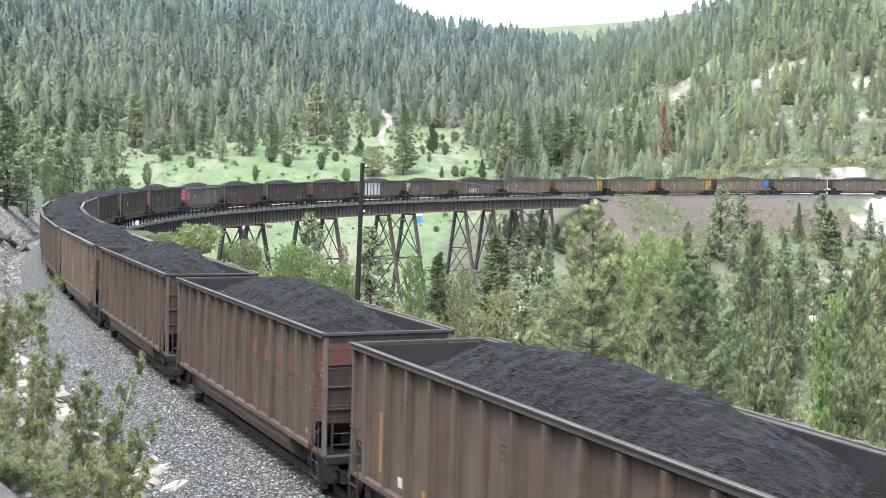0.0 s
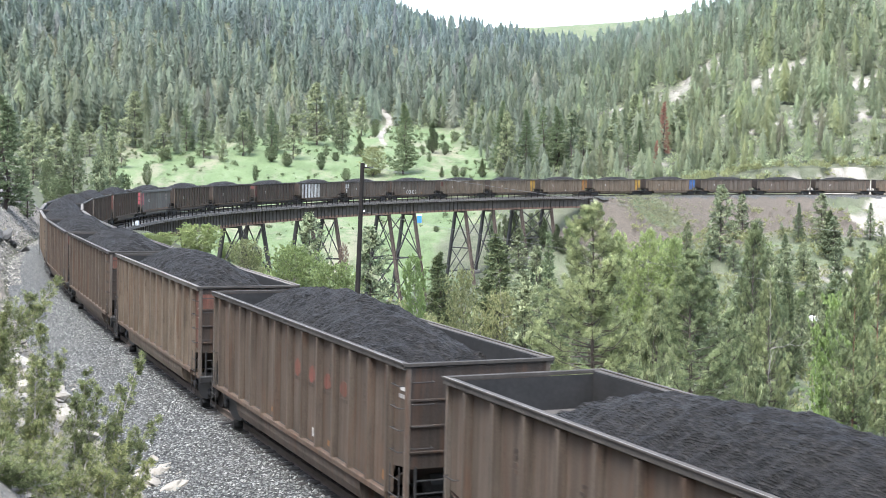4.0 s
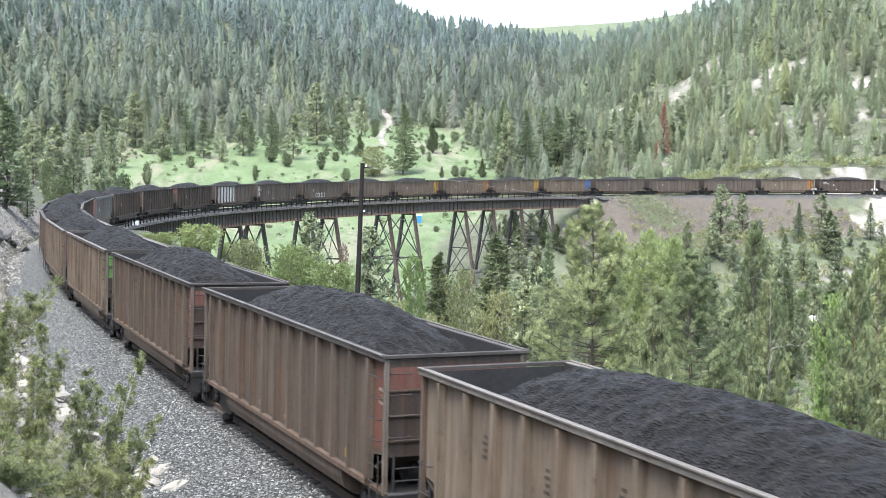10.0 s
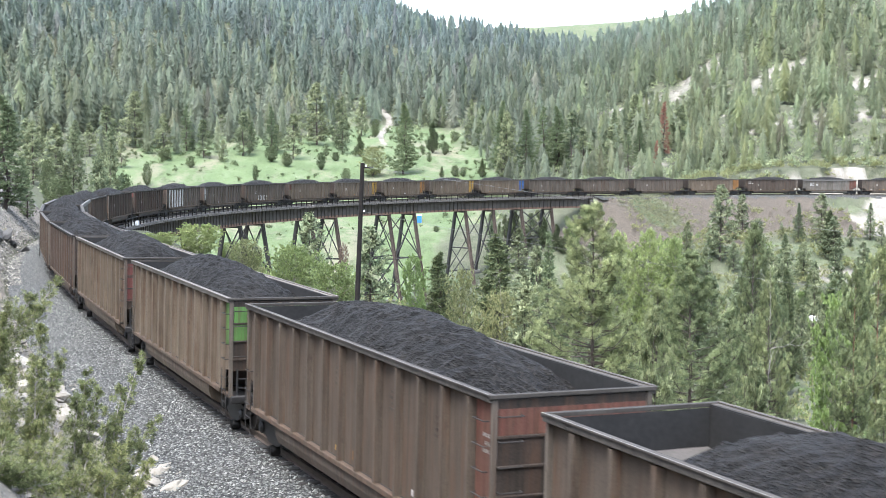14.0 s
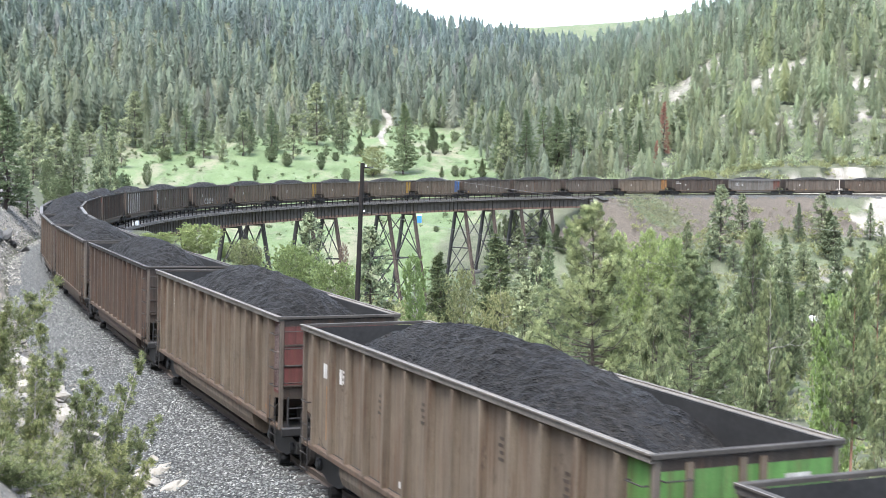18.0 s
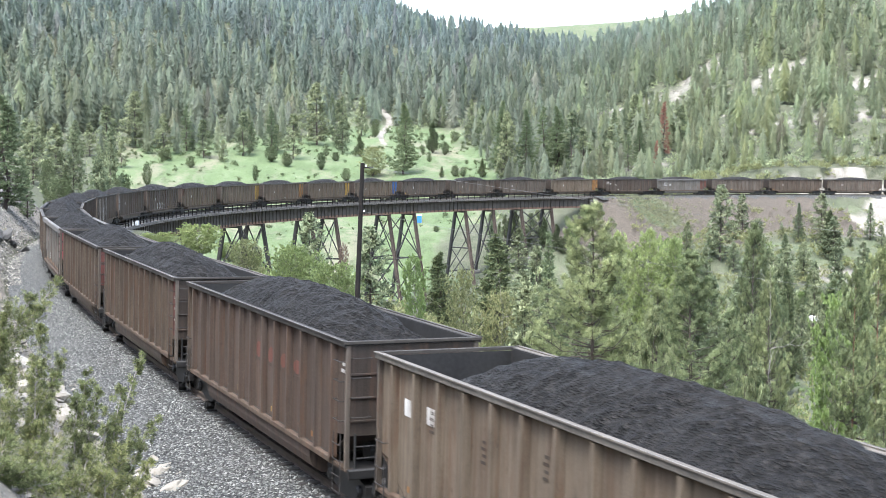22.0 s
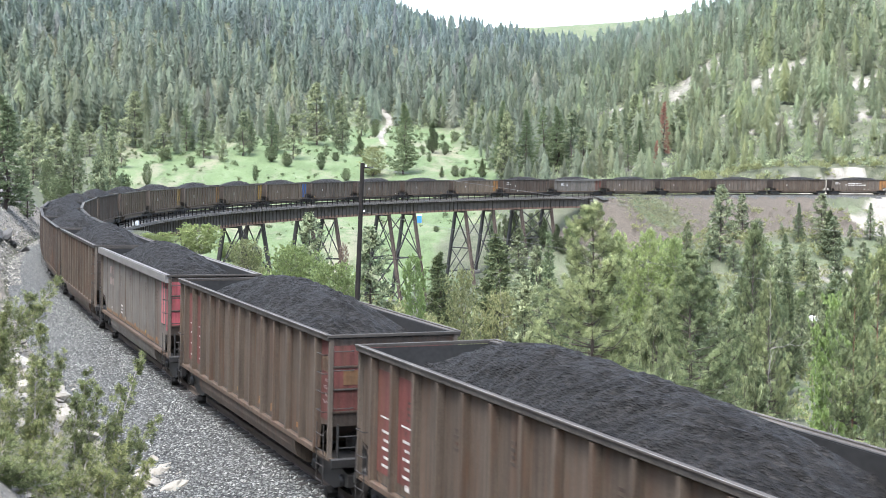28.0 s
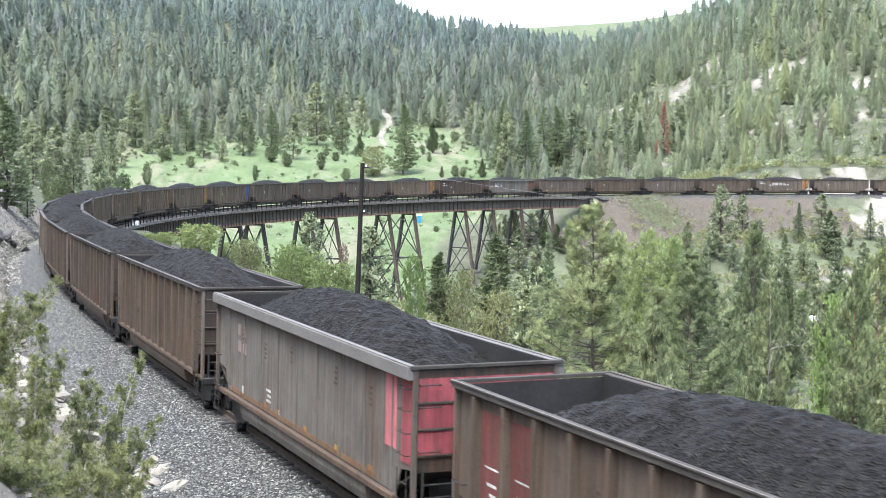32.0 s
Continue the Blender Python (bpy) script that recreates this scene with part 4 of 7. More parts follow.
def build_car(M, smooth_side=False):
    """One complete car at the origin, less its coal, painted panels and marks."""
    car = new("coal_car")
    for k in ("side_sheet_a", "side_sheet_b"):
        part("side_sheet", M[k], None, car)
        part("top_chord", M["chord" + k[-2:]], None, car, "pale aluminium top chord" if smooth_side else "worn grey steel top chord")
        part("worn_edge", M["edge" + k[-2:]], None, car, "scuffed upper edge with a painted highlight")
        part("side_sill", M["sill" + k[-2:]], None, car)
    if smooth_side:
        places = [-6.0 + 1.5 * i for i in range(9)]
    else:
        places = [-6.36 + 1.06 * i for i in range(13)]
    for x in places:
        for sg in (1, -1):
            m = Matrix.Translation((x, 1.435 * sg, 0)) @ (Matrix.Identity(4) if sg > 0 else FLIP)
            if smooth_side:
                m = m @ Matrix.Diagonal((0.5, 0.2, 1, 1))
            part("rib", M["rib"], None, car, m=m)
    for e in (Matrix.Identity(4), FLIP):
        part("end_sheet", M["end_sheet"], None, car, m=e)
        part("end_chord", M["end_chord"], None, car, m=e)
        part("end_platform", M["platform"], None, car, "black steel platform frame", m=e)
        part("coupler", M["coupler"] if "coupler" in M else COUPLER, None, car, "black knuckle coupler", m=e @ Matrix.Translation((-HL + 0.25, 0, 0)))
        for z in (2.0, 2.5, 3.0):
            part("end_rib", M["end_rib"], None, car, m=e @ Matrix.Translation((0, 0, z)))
        for sg in (1, -1):
            part("corner_post", M["corner_post"], None, car, m=e @ Matrix.Diagonal((1, sg, 1, 1)))
        part("ladder", M["ladder"], None, car, "steel side ladder", m=e)
        part("ladder", M["ladder"], None, car, "steel side ladder", m=e @ MIRROR_Y)
        for z in ((2.0, 2.42, 2.84, 3.26) if e is not FLIP else (2.0,)):
            for mir in (Matrix.Identity(4), MIRROR_Y):
                part("grab_iron", M["grab"], None, car, m=e @ mir @ Matrix.Translation((0, 0, z)))
            part("grab_iron", M["end_grab"], None, car, m=e @ MIRROR_Y @ Matrix.Translation((0, 0, z + 0.1)))
    part("brake_gear", M["brake_gear"], None, car, "black brake gear in the open end")
    part("floor_sheet", M["floor"], None, car)
    for e in (Matrix.Identity(4), FLIP):
        part("inner_lining", M["lining"], None, car, "coal-blackened inner face", m=e)
        part("end_lining", M["end_lining"], None, car, "coal-blackened inner face", m=e)
        part("slope_sheet", M["slope_sheet"], None, car, "dusty grey sloping inner end sheet", m=e)
    part("belly", M["belly"], None, car, "rounded tub bottom between the trucks")
    part("centre_sill", M["centre_sill"], None, car)
    for x in (-BOGIE, BOGIE):
        tr = part("truck", BOLSTER, None, car, "black two-axle cast steel truck", m=Matrix.Translation((x, 0, 0)))
        part("side_frame", FRAME_A, None, tr)
        part("side_frame", FRAME_B, None, tr)
        for w in (-0.89, 0.89):
            part("wheelset", WHEELSET, None, tr, m=Matrix.Translation((w, 0, 0.457)))
            part("bearing_cap", BEARING, None, tr, m=Matrix.Translation((w, 0, 0.457)))
            part("bearing_cap", BEARING, None, tr, m=Matrix.Translation((w, 0, 0.457)) @ FLIP)
    return car


def plate(x0, x1, z0, z1, out=1.446, side=-1):
    y0, y1 = sorted((out * side, (out + 0.006) * side))
    return Build().box(x0, x1, y0, y1, z0, z1)


# y = -1.53 is the inside of the curve, y = +1.53 the outside
def paint_end(car, colour, front=True, low=1.78, end_face=1):
    """The painted rotary end: the last side panel on both sides, and the end wall's fields."""
    word = colour.replace("_", "-")
    x0, x1 = (-HL + 0.1, -6.46) if front else (6.46, HL - 0.1)
    for sd in (-1, 1):
        part("end_panel", plate(x0, x1, low, TOP - 0.18, side=sd), PANEL[colour], car, word + " painted end panel")
        if not front:   # two panels deep, with the rib between them
            part("end_panel", plate(5.39, 6.27, 1.3, TOP - 0.18, side=sd), PANEL[colour], car, word + " painted end panel")
            part("end_panel", plate(6.315, 6.405, 1.3, TOP - 0.18, 1.597, sd), PANEL[colour], car, word + " painted rib face")
    if end_face > 0:
        for z in (2.03, 2.53, 3.03)[3 - end_face:]:
            x = -HL + 0.01 if front else HL - 0.01
            part("end_field", Build().box(min(x, x + (0.006 if front else -0.006)), max(x, x + (0.006 if front else -0.006)), -1.42, 1.42, z, z + 0.44), PANEL[colour], car, word + " painted end field")


def mark(car, x0, x1, z0, z1, colour="white", side=1, name="marking", label=""):
    part(name, plate(x0, x1, z0, z1, side=side), PANEL[colour], car, label or "faded %s painted marking" % colour.replace("_", "-"))


def text_bars(car, x0, x1, z0, z1, rows, colour="white", side=1):
    """Unreadable lettering as plain bars."""
    n = rows
    for i in range(n):
        h = (z1 - z0) / n
        mark(car, x0, x1 - (0.25 * (x1 - x0) if i % 2 else 0), z0 + i * h + h * 0.25, z0 + i * h + h * 0.75, colour, side, "lettering", "faded %s lettering" % colour)


KIND = {0: "brown", 1: "brown", 2: "brown", 3: "tan", 4: "brown", 5: "brown", 6: "tan", 7: "tan", 8: "soot", 9: "brown", 10: "brown", 11: "grey", 12: "brown", 13: "umber",
        14: "umber", 15: "dark", 16: "dark", 17: "dark", 18: "tan", 19: "tan", 20: "tan", 21: "tan", 22: "tan", 23: "dark", 24: "dark", 25: "dark", 26: "tan", 27: "umber",
        28: "grey", 29: "dark", 30: "brown", 31: "dark", 32: "brown", 33: "dark", 34: "dark"}
LOOK = {"soot": "soot-dark brown ribbed coal car heaped with black coal", "brown": "dusty brown ribbed steel coal car heaped with black coal", "tan": "tan-brown dusty ribbed coal car heaped with black coal",
        "dark": "dark grey-brown ribbed coal car heaped with black coal", "umber": "very dark umber ribbed coal car heaped with black coal",
        "grey": "smooth grey coal car with pale top rail, heaped with coal"}
FIRST, LAST = -2, 37
CARS = {}


def build_train():
    proto = {}
    for k in ("brown", "tan", "dark", "umber", "soot", "grey"):
        proto[k] = build_car(car_meshes(k, k == "grey"), k == "grey")
    used = set()
    for i in range(FIRST, LAST + 1):
        k = KIND.get(i, "brown" if i % 2 else "dark")
        if k in used:
            car = copy_thing(proto[k], Matrix.Identity(4))
        else:
            car = proto[k]
            used.add(k)
        CARS[i] = car
    for i, car in CARS.items():
        k = KIND.get(i, "brown" if i % 2 else "dark")
        tagged(car, LOOK[k], "coal car", "coal cars of the train")
        part("coal_load", COAL_LOADS[i % 5], None, car, "heaped black coal", m=(FLIP if i % 3 == 1 else Matrix.Identity(4)))
    C = CARS
    for i in (1, 3, 4, 5):
        paint_end(C[i], "orange_red")
        text_bars(C[i], -7.0, -6.7, 2.65, 3.05, 3)
    C[1]["label"] = "dusty brown coal car with an orange-red front panel"
    for i in (1, 2, 8):
        for q in range(4):
            x = (-4.98 if i == 1 else -3.92) + 1.06 * q
            mark(C[i], x + 0.1, x + 0.62, 2.34, 2.42, "shade", 1, "emblem", "dull shadow bar under the emblem")
            blot = [(x + 0.36 + 0.21 * math.cos(a) * (1 + 0.14 * math.sin(3 * a + q + i)), 2.63 + 0.19 * math.sin(a) * (1 + 0.14 * math.cos(2 * a + q))) for a in np.linspace(0, 5.8, 14)]
            part("emblem", Build().prism(blot, 1.444, 1.452, 1), PANEL["bright_red"], C[i], "faded orange-red emblem patch")
    for i in (0, 5, 6):
        mark(C[i], 5.62, 5.8, 1.3, 2.5, "orange", 1, "reflector", "orange-yellow vertical stripe")
    for i in CARS:
        r_ = random.Random(i)
        for q in range(r_.randint(4, 7)):
            x = -6.36 + 1.06 * (q * 2 + r_.randint(0, 1) if q < 6 else r_.randint(0, 11))
            mark(C[i], x + 0.3, x + r_.choice([0.5, 0.6]), 1.22, r_.choice([1.34, 1.42]), r_.choice(["orange", "orange", "white", "yellow"]), r_.choice([1, -1, 1]) if i > 11 else 1, "reflector", "small reflective patch")
        if r_.random() < 0.6:
            text_bars(C[i], 2.1, 2.5, 1.35, 1.75, 3)
        text_bars(C[i], -4.6 + 1.06, -4.1 + 1.06, 2.2, 2.6, 3, "white", -1)
    for i in range(0, 13):   # dark stencilled data on the panels
        for q in (1, 3, 6, 8, 10):
            x = -6.36 + 1.06 * q
            text_bars(C[i], x + 0.4, x + 0.58, 2.62 - 0.1 * (q % 3), 3.08 - 0.1 * (q % 3), 4, "shade")
    for i in (2, 8):
        text_bars(C[i], -6.95, -6.65, 2.95, 3.25, 2)
    paint_end(C[6], "green", low=2.35, end_face=2)
    for y in (-0.22, 0.12, 0.98):
        part("end_post", Build().bar(-HL - 0.035, -HL + 0.02, y - 0.06, y + 0.06, 1.74, TOP - 0.14, 0.012, 2), PAINT["tan"], C[6], "tan upright post on the end wall")
    for z in (2.95, 3.2):
        part("lettering", Build().box(-HL - 0.002, -HL + 0.006, -1.05, -0.6, z, z + 0.1), PANEL["white"], C[6], "white lettering bar")
    for i in (6, 7):
        mark(C[i], 4.48, 4.96, 2.68, 3.0, "white", 1, "placard", "white square placard")
        mark(C[i], 5.54, 6.0, 2.66, 2.98, "white", 1, "placard", "white square placard")
    paint_end(C[7], "dark_red", end_face=3)
    mark(C[7], -7.09, -6.47, 1.85, 3.5, "pale", 1, "faded_patch", "chalky pale faded patch")
    paint_end(C[9], "dark_red", end_face=0)
    text_bars(C[9], -7.05, -6.6, 2.2, 3.1, 5)
    paint_end(C[10], "dark_red", end_face=3)
    part("faded_patch", Build().box(-HL + 0.002, -HL + 0.008, 0.3, 1.2, 2.6, 2.92), PANEL["rust_orange"], C[10], "rusty orange faded patch")
    mark(C[10], -7.08, -6.5, 2.85, 3.2, "cream", 1, "faded_patch", "cream faded patch")
    text_bars(C[10], -7.05, -6.6, 2.1, 2.75, 4)
    for i in (9, 10):
        for x in (4.38, 5.44):
            mark(C[i], x, x + 0.84, 1.3, 3.35, "dark_red", 1, "red_field", "dark-red painted side field")
            part("lettering", plate(x + 0.2, x + 0.66, 2.42, 2.45, 1.454, 1), PANEL["white"], C[i], "white lettering bar")
            for q in range(5):
                part("lettering", plate(x + 0.25, x + 0.58 - 0.1 * (q % 2), 1.45 + 0.17 * q, 1.5 + 0.17 * q, 1.454, 1), PANEL["white"], C[i], "white lettering bar")
    paint_end(C[11], "pink", end_face=3)
    mark(C[11], -6.2, -5.62, 1.95, 3.4, "light_pink", 1, "pink_field", "bright pink side field")
    mark(C[11], -6.2, -5.62, 1.95, 3.4, "light_pink", -1, "pink_field", "bright pink side field")
    for sd in (-1, 1):
        mark(C[11], -5.2, 6.1, 1.12, 1.24, "rust_orange", sd, "stripe", "scuffed orange stripe along the sill")
        for x, w in ((4.9, 0.3), (4.4, 0.3)):
            for z in (2.3, 2.75):
                mark(C[11], x, x + w, z, z + 0.3, "pale", sd, "lettering", "faded pale lettering")
    # cars seen across the valley
    for q in range(6):
        mark(C[15], -6.26 + 1.06 * q, -5.46 + 1.06 * q, 1.15, 3.5, "white", -1, "white_stripe", "white upright stripe")
        part("white_stripe", plate(-6.36 + 1.06 * q - 0.05, -6.36 + 1.06 * q + 0.05, 1.2, TOP - 0.2, 1.597, -1), PANEL["white"], C[15], "white upright stripe on a rib")
    mark(C[16], -7.0, -5.9, 2.6, 3.4, "white", -1, "emblem", "white emblem patch")
    mark(C[16], -6.8, -6.2, 1.8, 2.5, "white", -1, "emblem", "white emblem patch")
    for q in range(5):   # sprayed outlines
        b = Build()
        ring = [(-2.2 + 0.62 * q + r_ * math.cos(a), -1.452, 1.55 + (r_ + 0.08) * math.sin(a)) for r_ in (0.36, 0.2) for a in np.linspace(0, 5.9, 12)]
        b.add(ring, [(k, k + 1, k + 13, k + 12) for k in range(11)])
        part("sprayed_outline", b, PANEL["white"], C[17], "white sprayed outline")
    paint_end(C[18], "orange_red", True, 2.6, 0)
    for i, col in ((19, "yellow"), (20, "orange"), (21, "yellow"), (22, "blue"), (26, "orange"), (33, "orange")):
        paint_end(C[i], col, False)
    for i in (27, 33):
        text_bars(C[i], -6.4, -4.9, 2.5, 3.3, 2, "white", -1)
    paint_end(C[28], "orange_red", False)
    paint_end(C[14], "dark_red", True)
    text_bars(C[33], -2.8, 1.8, 2.2, 3.0, 2, "white", -1)
    text_bars(C[28], -5.2, -4.2, 2.2, 3.0, 3, "white", -1)


build_train()


# ---- sleepers ----
def build_sleepers():
    tie = Build().bar(-1.3, 1.3, -0.115, 0.115, -0.36, -0.175, 0.015).mesh("sleeper", TIE_WOOD)
    row = thing("sleepers", None, None, "dark creosoted timber sleepers half buried in ballast", "sleepers", kind="structure")
    for s in np.arange(-22, 118, 0.52):
        x, y, z, h = track(s)
        part("sleeper", tie, None, row, m=pose(x, y, z + 0.012 * math.sin(s * 9), 0, 0, math.degrees(h) - 90 + 0.8 * math.sin(s * 5)))


build_sleepers()


# ---- trees ----
def unit_rows(rng_, n):
    v = rng_.normal(size=(n, 3))
    return v / np.linalg.norm(v, axis=1, keepdims=True)


def tufts(rng_, centres, axes, per, length, width, spread=0.8):
    """Sprays of thin blades round each centre, leaning along its axis."""
    n = len(centres)
    c = np.repeat(centres, per, 0)
    u = np.repeat(axes, per, 0)
    d = u * (1 - spread * 0.5) + unit_rows(rng_, n * per) * spread
    d /= np.linalg.norm(d, axis=1, keepdims=True)
    ln = length * rng_.uniform(0.6, 1.15, (n * per, 1))
    base = c + unit_rows(rng_, n * per) * length * 0.18
    w = np.cross(d, unit_rows(rng_, n * per))
    w = w / (np.linalg.norm(w, axis=1, keepdims=True) + 1e-9) * width
    v = np.stack([base - w * 0.5, base + w * 0.5, base + d * ln], 1).reshape(-1, 3)
    return v, np.arange(n * per * 3).reshape(-1, 3)


def limbs(pairs, n=4):
    b = Build()
    for a, c, r0, r1 in pairs:
        b.tube(a, c, r0, r1, n)
    b.f = [q for q in b.f if len(q) == 4] if n != 4 else b.f
    return b


def crown_shape(kind, u):
    """Half-width of the crown at u from its foot (0) to its tip (1)."""
    if kind == "fir":
        return (1 - u) ** 0.85 * min(1.0, 0.55 + u * 4)
    if kind == "juniper":
        return math.sin(min(1, u * 1.35 + 0.18) * math.pi * 0.5) * (1 - u ** 2.6) ** 0.7
    if kind == "cone":
        return (1 - u) ** 0.8 * min(1.0, 0.7 + 2.5 * u)
    if kind == "bush":
        return math.sqrt(max(0.0, 1 - (2 * u - 0.9) ** 2 * 0.8))
    return (1 - u ** 1.9) ** 0.75 * min(1.0, 0.45 + u * 1.9)     # pine


def tree_meshes(name, seed, kind, leaf, spread, count, per, blade, width, bare=0.15, bark=None):
    """A tree one metre high: trunk with limbs, and a crown of needle or leaf sprays."""
    bark = bark or BARK
    rng_ = np.random.default_rng(seed)
    lean = rng_.normal(0, 0.012, 2)
    sticks, cs, ax = [], [], []
    stem = [Vector((lean[0] * math.sin(k * 1.3), lean[1] * math.sin(k * 1.7 + 1), k / 8)) for k in range(9)]
    r_base = 0.016 if kind != "bush" else 0.009
    for k in range(8):
        sticks.append((stem[k], stem[k + 1], r_base * (1 - k / 8.6), r_base * (1 - (k + 1) / 8.6)))
    nb = count
    for i in range(nb):
        u = (i + rng_.uniform(0, 1)) / nb
        z = bare + (0.985 - bare) * u
        an = i * 2.39996 + rng_.uniform(-0.5, 0.5)
        reach = spread * crown_shape(kind, u) * rng_.uniform(0.55, 1.12)
        up = {"fir": -0.12 + 0.3 * u, "juniper": 0.75, "bush": 0.7, "cone": 0.7, "pine": 0.08 + 0.5 * u}[kind] + rng_.uniform(-0.12, 0.12)
        p0 = Vector((lean[0] * math.sin(z * 10), lean[1] * math.sin(z * 13 + 1), z - (0.35 * reach if kind in ("juniper", "bush") else 0)))
        p0.z = max(0.03, p0.z)
        dirn = Vector((math.cos(an), math.sin(an), up)).normalized()
        p1 = p0 + dirn * reach
        sticks.append((p0, p1, (0.0058 if per >= 30 else 0.0042) * (1.2 - u), 0.0012))
        m = max(2, int(per * (0.35 + reach / spread)))
        clump = 6 if per >= 30 else 4 if per >= 18 else 1
        for j in range(m):
            if clump > 1:
                q = j // clump
                f = (0.3 if clump > 4 else 0.4) + (0.72 if clump > 4 else 0.58) * (q + 0.5) / max(1, m // clump) + rng_.normal(0, 0.04)
            else:
                f = 0.28 + 0.72 * (j + rng_.uniform(0, 1)) / m
            if j % clump == 0:
                sway = rng_.normal(0, 0.24)
            side = Vector((-math.sin(an), math.cos(an), 0)) * (sway + (rng_.normal(0, 0.07) if clump > 1 else 0)) * reach * (1.15 - f * 0.55)
            c = p0.lerp(p1, f) + side + Vector((0, 0, rng_.normal(0.0, 0.05) * reach + 0.08 * reach * f * f))
            cs.append(c)
            ax.append((dirn * 0.75 + side.normalized() * 0.4 + Vector((0, 0, 0.45))).normalized())
    cs, ax = np.array(cs), np.array(ax)
    v, f = tufts(rng_, cs, ax, blade[0], blade[1], width)
    crown = sheet(name + "_crown", v, f, leaf, False)
    return limbs(sticks, 3).mesh(name + "_trunk", bark), crown


def sprays(rng_, centres, axes, per, length, width, open_=0.75):
    """Bursts of needles, each burst one piece that spreads from its twig's end."""
    n = len(centres)
    d = np.repeat(axes, per, 0) * (1 - open_ * 0.5) + unit_rows(rng_, n * per) * open_
    d /= np.linalg.norm(d, axis=1, keepdims=True)
    ln = length * rng_.uniform(0.65, 1.15, (n * per, 1)) * np.repeat(rng_.uniform(0.75, 1.2, (n, 1)), per, 0)
    w = np.cross(d, unit_rows(rng_, n * per))
    w = w / (np.linalg.norm(w, axis=1, keepdims=True) + 1e-9) * width
    tip = np.repeat(centres, per, 0) + d * ln
    ends = np.stack([tip - w * 0.5, tip + w * 0.5], 1).reshape(n, per * 2, 3)
    v = np.concatenate([centres[:, None], ends], 1).reshape(-1, 3)
    k = np.arange(per)
    tri = np.stack([np.zeros(per, int), 1 + 2 * k, 2 + 2 * k], 1)
    f = (tri[None] + (np.arange(n) * (1 + 2 * per))[:, None, None]).reshape(-1, 3)
    return v, f


def ponderosa(name, seed, leaf, spread, boughs, twigs, needles, bare=0.12, bark=None, full=1.0, fine=True, cone=1.15, inner=0.3):
    """A pine one metre high: loose whorls of rising boughs that end in bursts of long needles, with gaps between."""
    rng_ = np.random.default_rng(seed)
    sticks, trunk, cs, ax = [], [], [], []
    bend = rng_.normal(0, 0.008, 2)
    stem = [Vector((bend[0] * math.sin(k * 1.1), bend[1] * math.sin(k * 1.5 + 1), k / 9)) for k in range(10)]
    for k in range(9):
        trunk.append((stem[k], stem[k + 1], 0.0125 * (1 - k / 9.4), 0.0125 * (1 - (k + 1) / 9.4)))
    side_bias = rng_.uniform(0, 6.28)
    tiers = max(6, boughs // 5)
    for i in range(boughs):
        tier = i % tiers
        u = min(1.0, max(0.0, (tier + rng_.normal(0.5, 0.22)) / tiers))
        z = bare + (0.975 - bare) * u
        an = rng_.uniform(0, 6.28)
        reach = spread * min(1.0, 0.62 + 1.3 * u) * (1 - u ** cone) ** 0.85 * rng_.uniform(0.5, 1.1) * (1 + 0.16 * math.cos(an - side_bias)) + 0.012
        rise = -0.1 + 0.75 * u + rng_.normal(0, 0.1)
        p0 = Vector((0, 0, z))
        out = Vector((math.cos(an), math.sin(an), 0))
        mid = p0 + out * reach * 0.55 + Vector((0, 0, reach * 0.45 * rise))
        p1 = p0 + out * reach + Vector((0, 0, reach * (rise + 0.22)))
        sticks += [(p0, mid, 0.0042 * (1.15 - u), 0.0026 * (1.15 - u)), (mid, p1, 0.0026 * (1.15 - u), 0.001)]
        m = max(3, int(twigs * (0.35 + 0.75 * reach / spread) * full))
        cross = Vector((-out.y, out.x, 0))
        for j in range(m):
            f = 1.0 if j == 0 else rng_.uniform(inner, 1.0) ** 0.8
            b = p0.lerp(mid, f / 0.55) if f < 0.55 else mid.lerp(p1, (f - 0.55) / 0.45)
            sw = 0.0 if j == 0 else rng_.normal(0, 0.3) * reach * (1.25 - f)
            lift = rng_.uniform(0.0, 0.16) * reach
            c = b + cross * sw + Vector((0, 0, lift)) + out * abs(sw) * 0.5
            cs.append(c)
            ax.append((out * 0.5 + cross * (0.9 if sw > 0 else -0.9) * min(1.0, abs(sw) / (0.2 * reach)) + Vector((0, 0, 0.8))).normalized())
            if fine and j % 3 == 0:
                sticks.append((b, c, 0.0011, 0.0007))
    for k in range(5):
        cs.append(Vector((rng_.normal(0, 0.006), rng_.normal(0, 0.006), 0.94 + 0.014 * k)))
        ax.append(Vector((0, 0, 1)))
    per, length, width = needles
    v, f = sprays(rng_, np.array(cs), np.array(ax), per, length, width)
    crown = sheet(name + "_crown", v, f, leaf, True)
    # boughs catch the light from above and outside
    mid_ = np.repeat(np.array(cs), 1 + 2 * per, 0)
    away = mid_ * np.array([1.0, 1.0, 0.0])
    away /= np.linalg.norm(away, axis=1, keepdims=True) + 1e-6
    soft = away * 0.45 + (v - mid_) / length * 0.55 + np.array([0, 0, 0.5])
    soft /= np.linalg.norm(soft, axis=1, keepdims=True) + 1e-9
    crown.attributes.new("custom_normal", 'FLOAT_VECTOR', 'POINT').data.foreach_set("vector", soft.astype(np.float32).ravel())
    wood, twigs_ = limbs(trunk, 6), limbs(sticks, 3)
    k = len(wood.f)
    wood.add(twigs_.v, twigs_.f)
    me = wood.mesh(name + "_trunk", bark or BARK)
    me.materials.append(BARK)
    me.polygons.foreach_set("material_index", [0] * k + [1] * (len(wood.f) - k))
    return me, crown


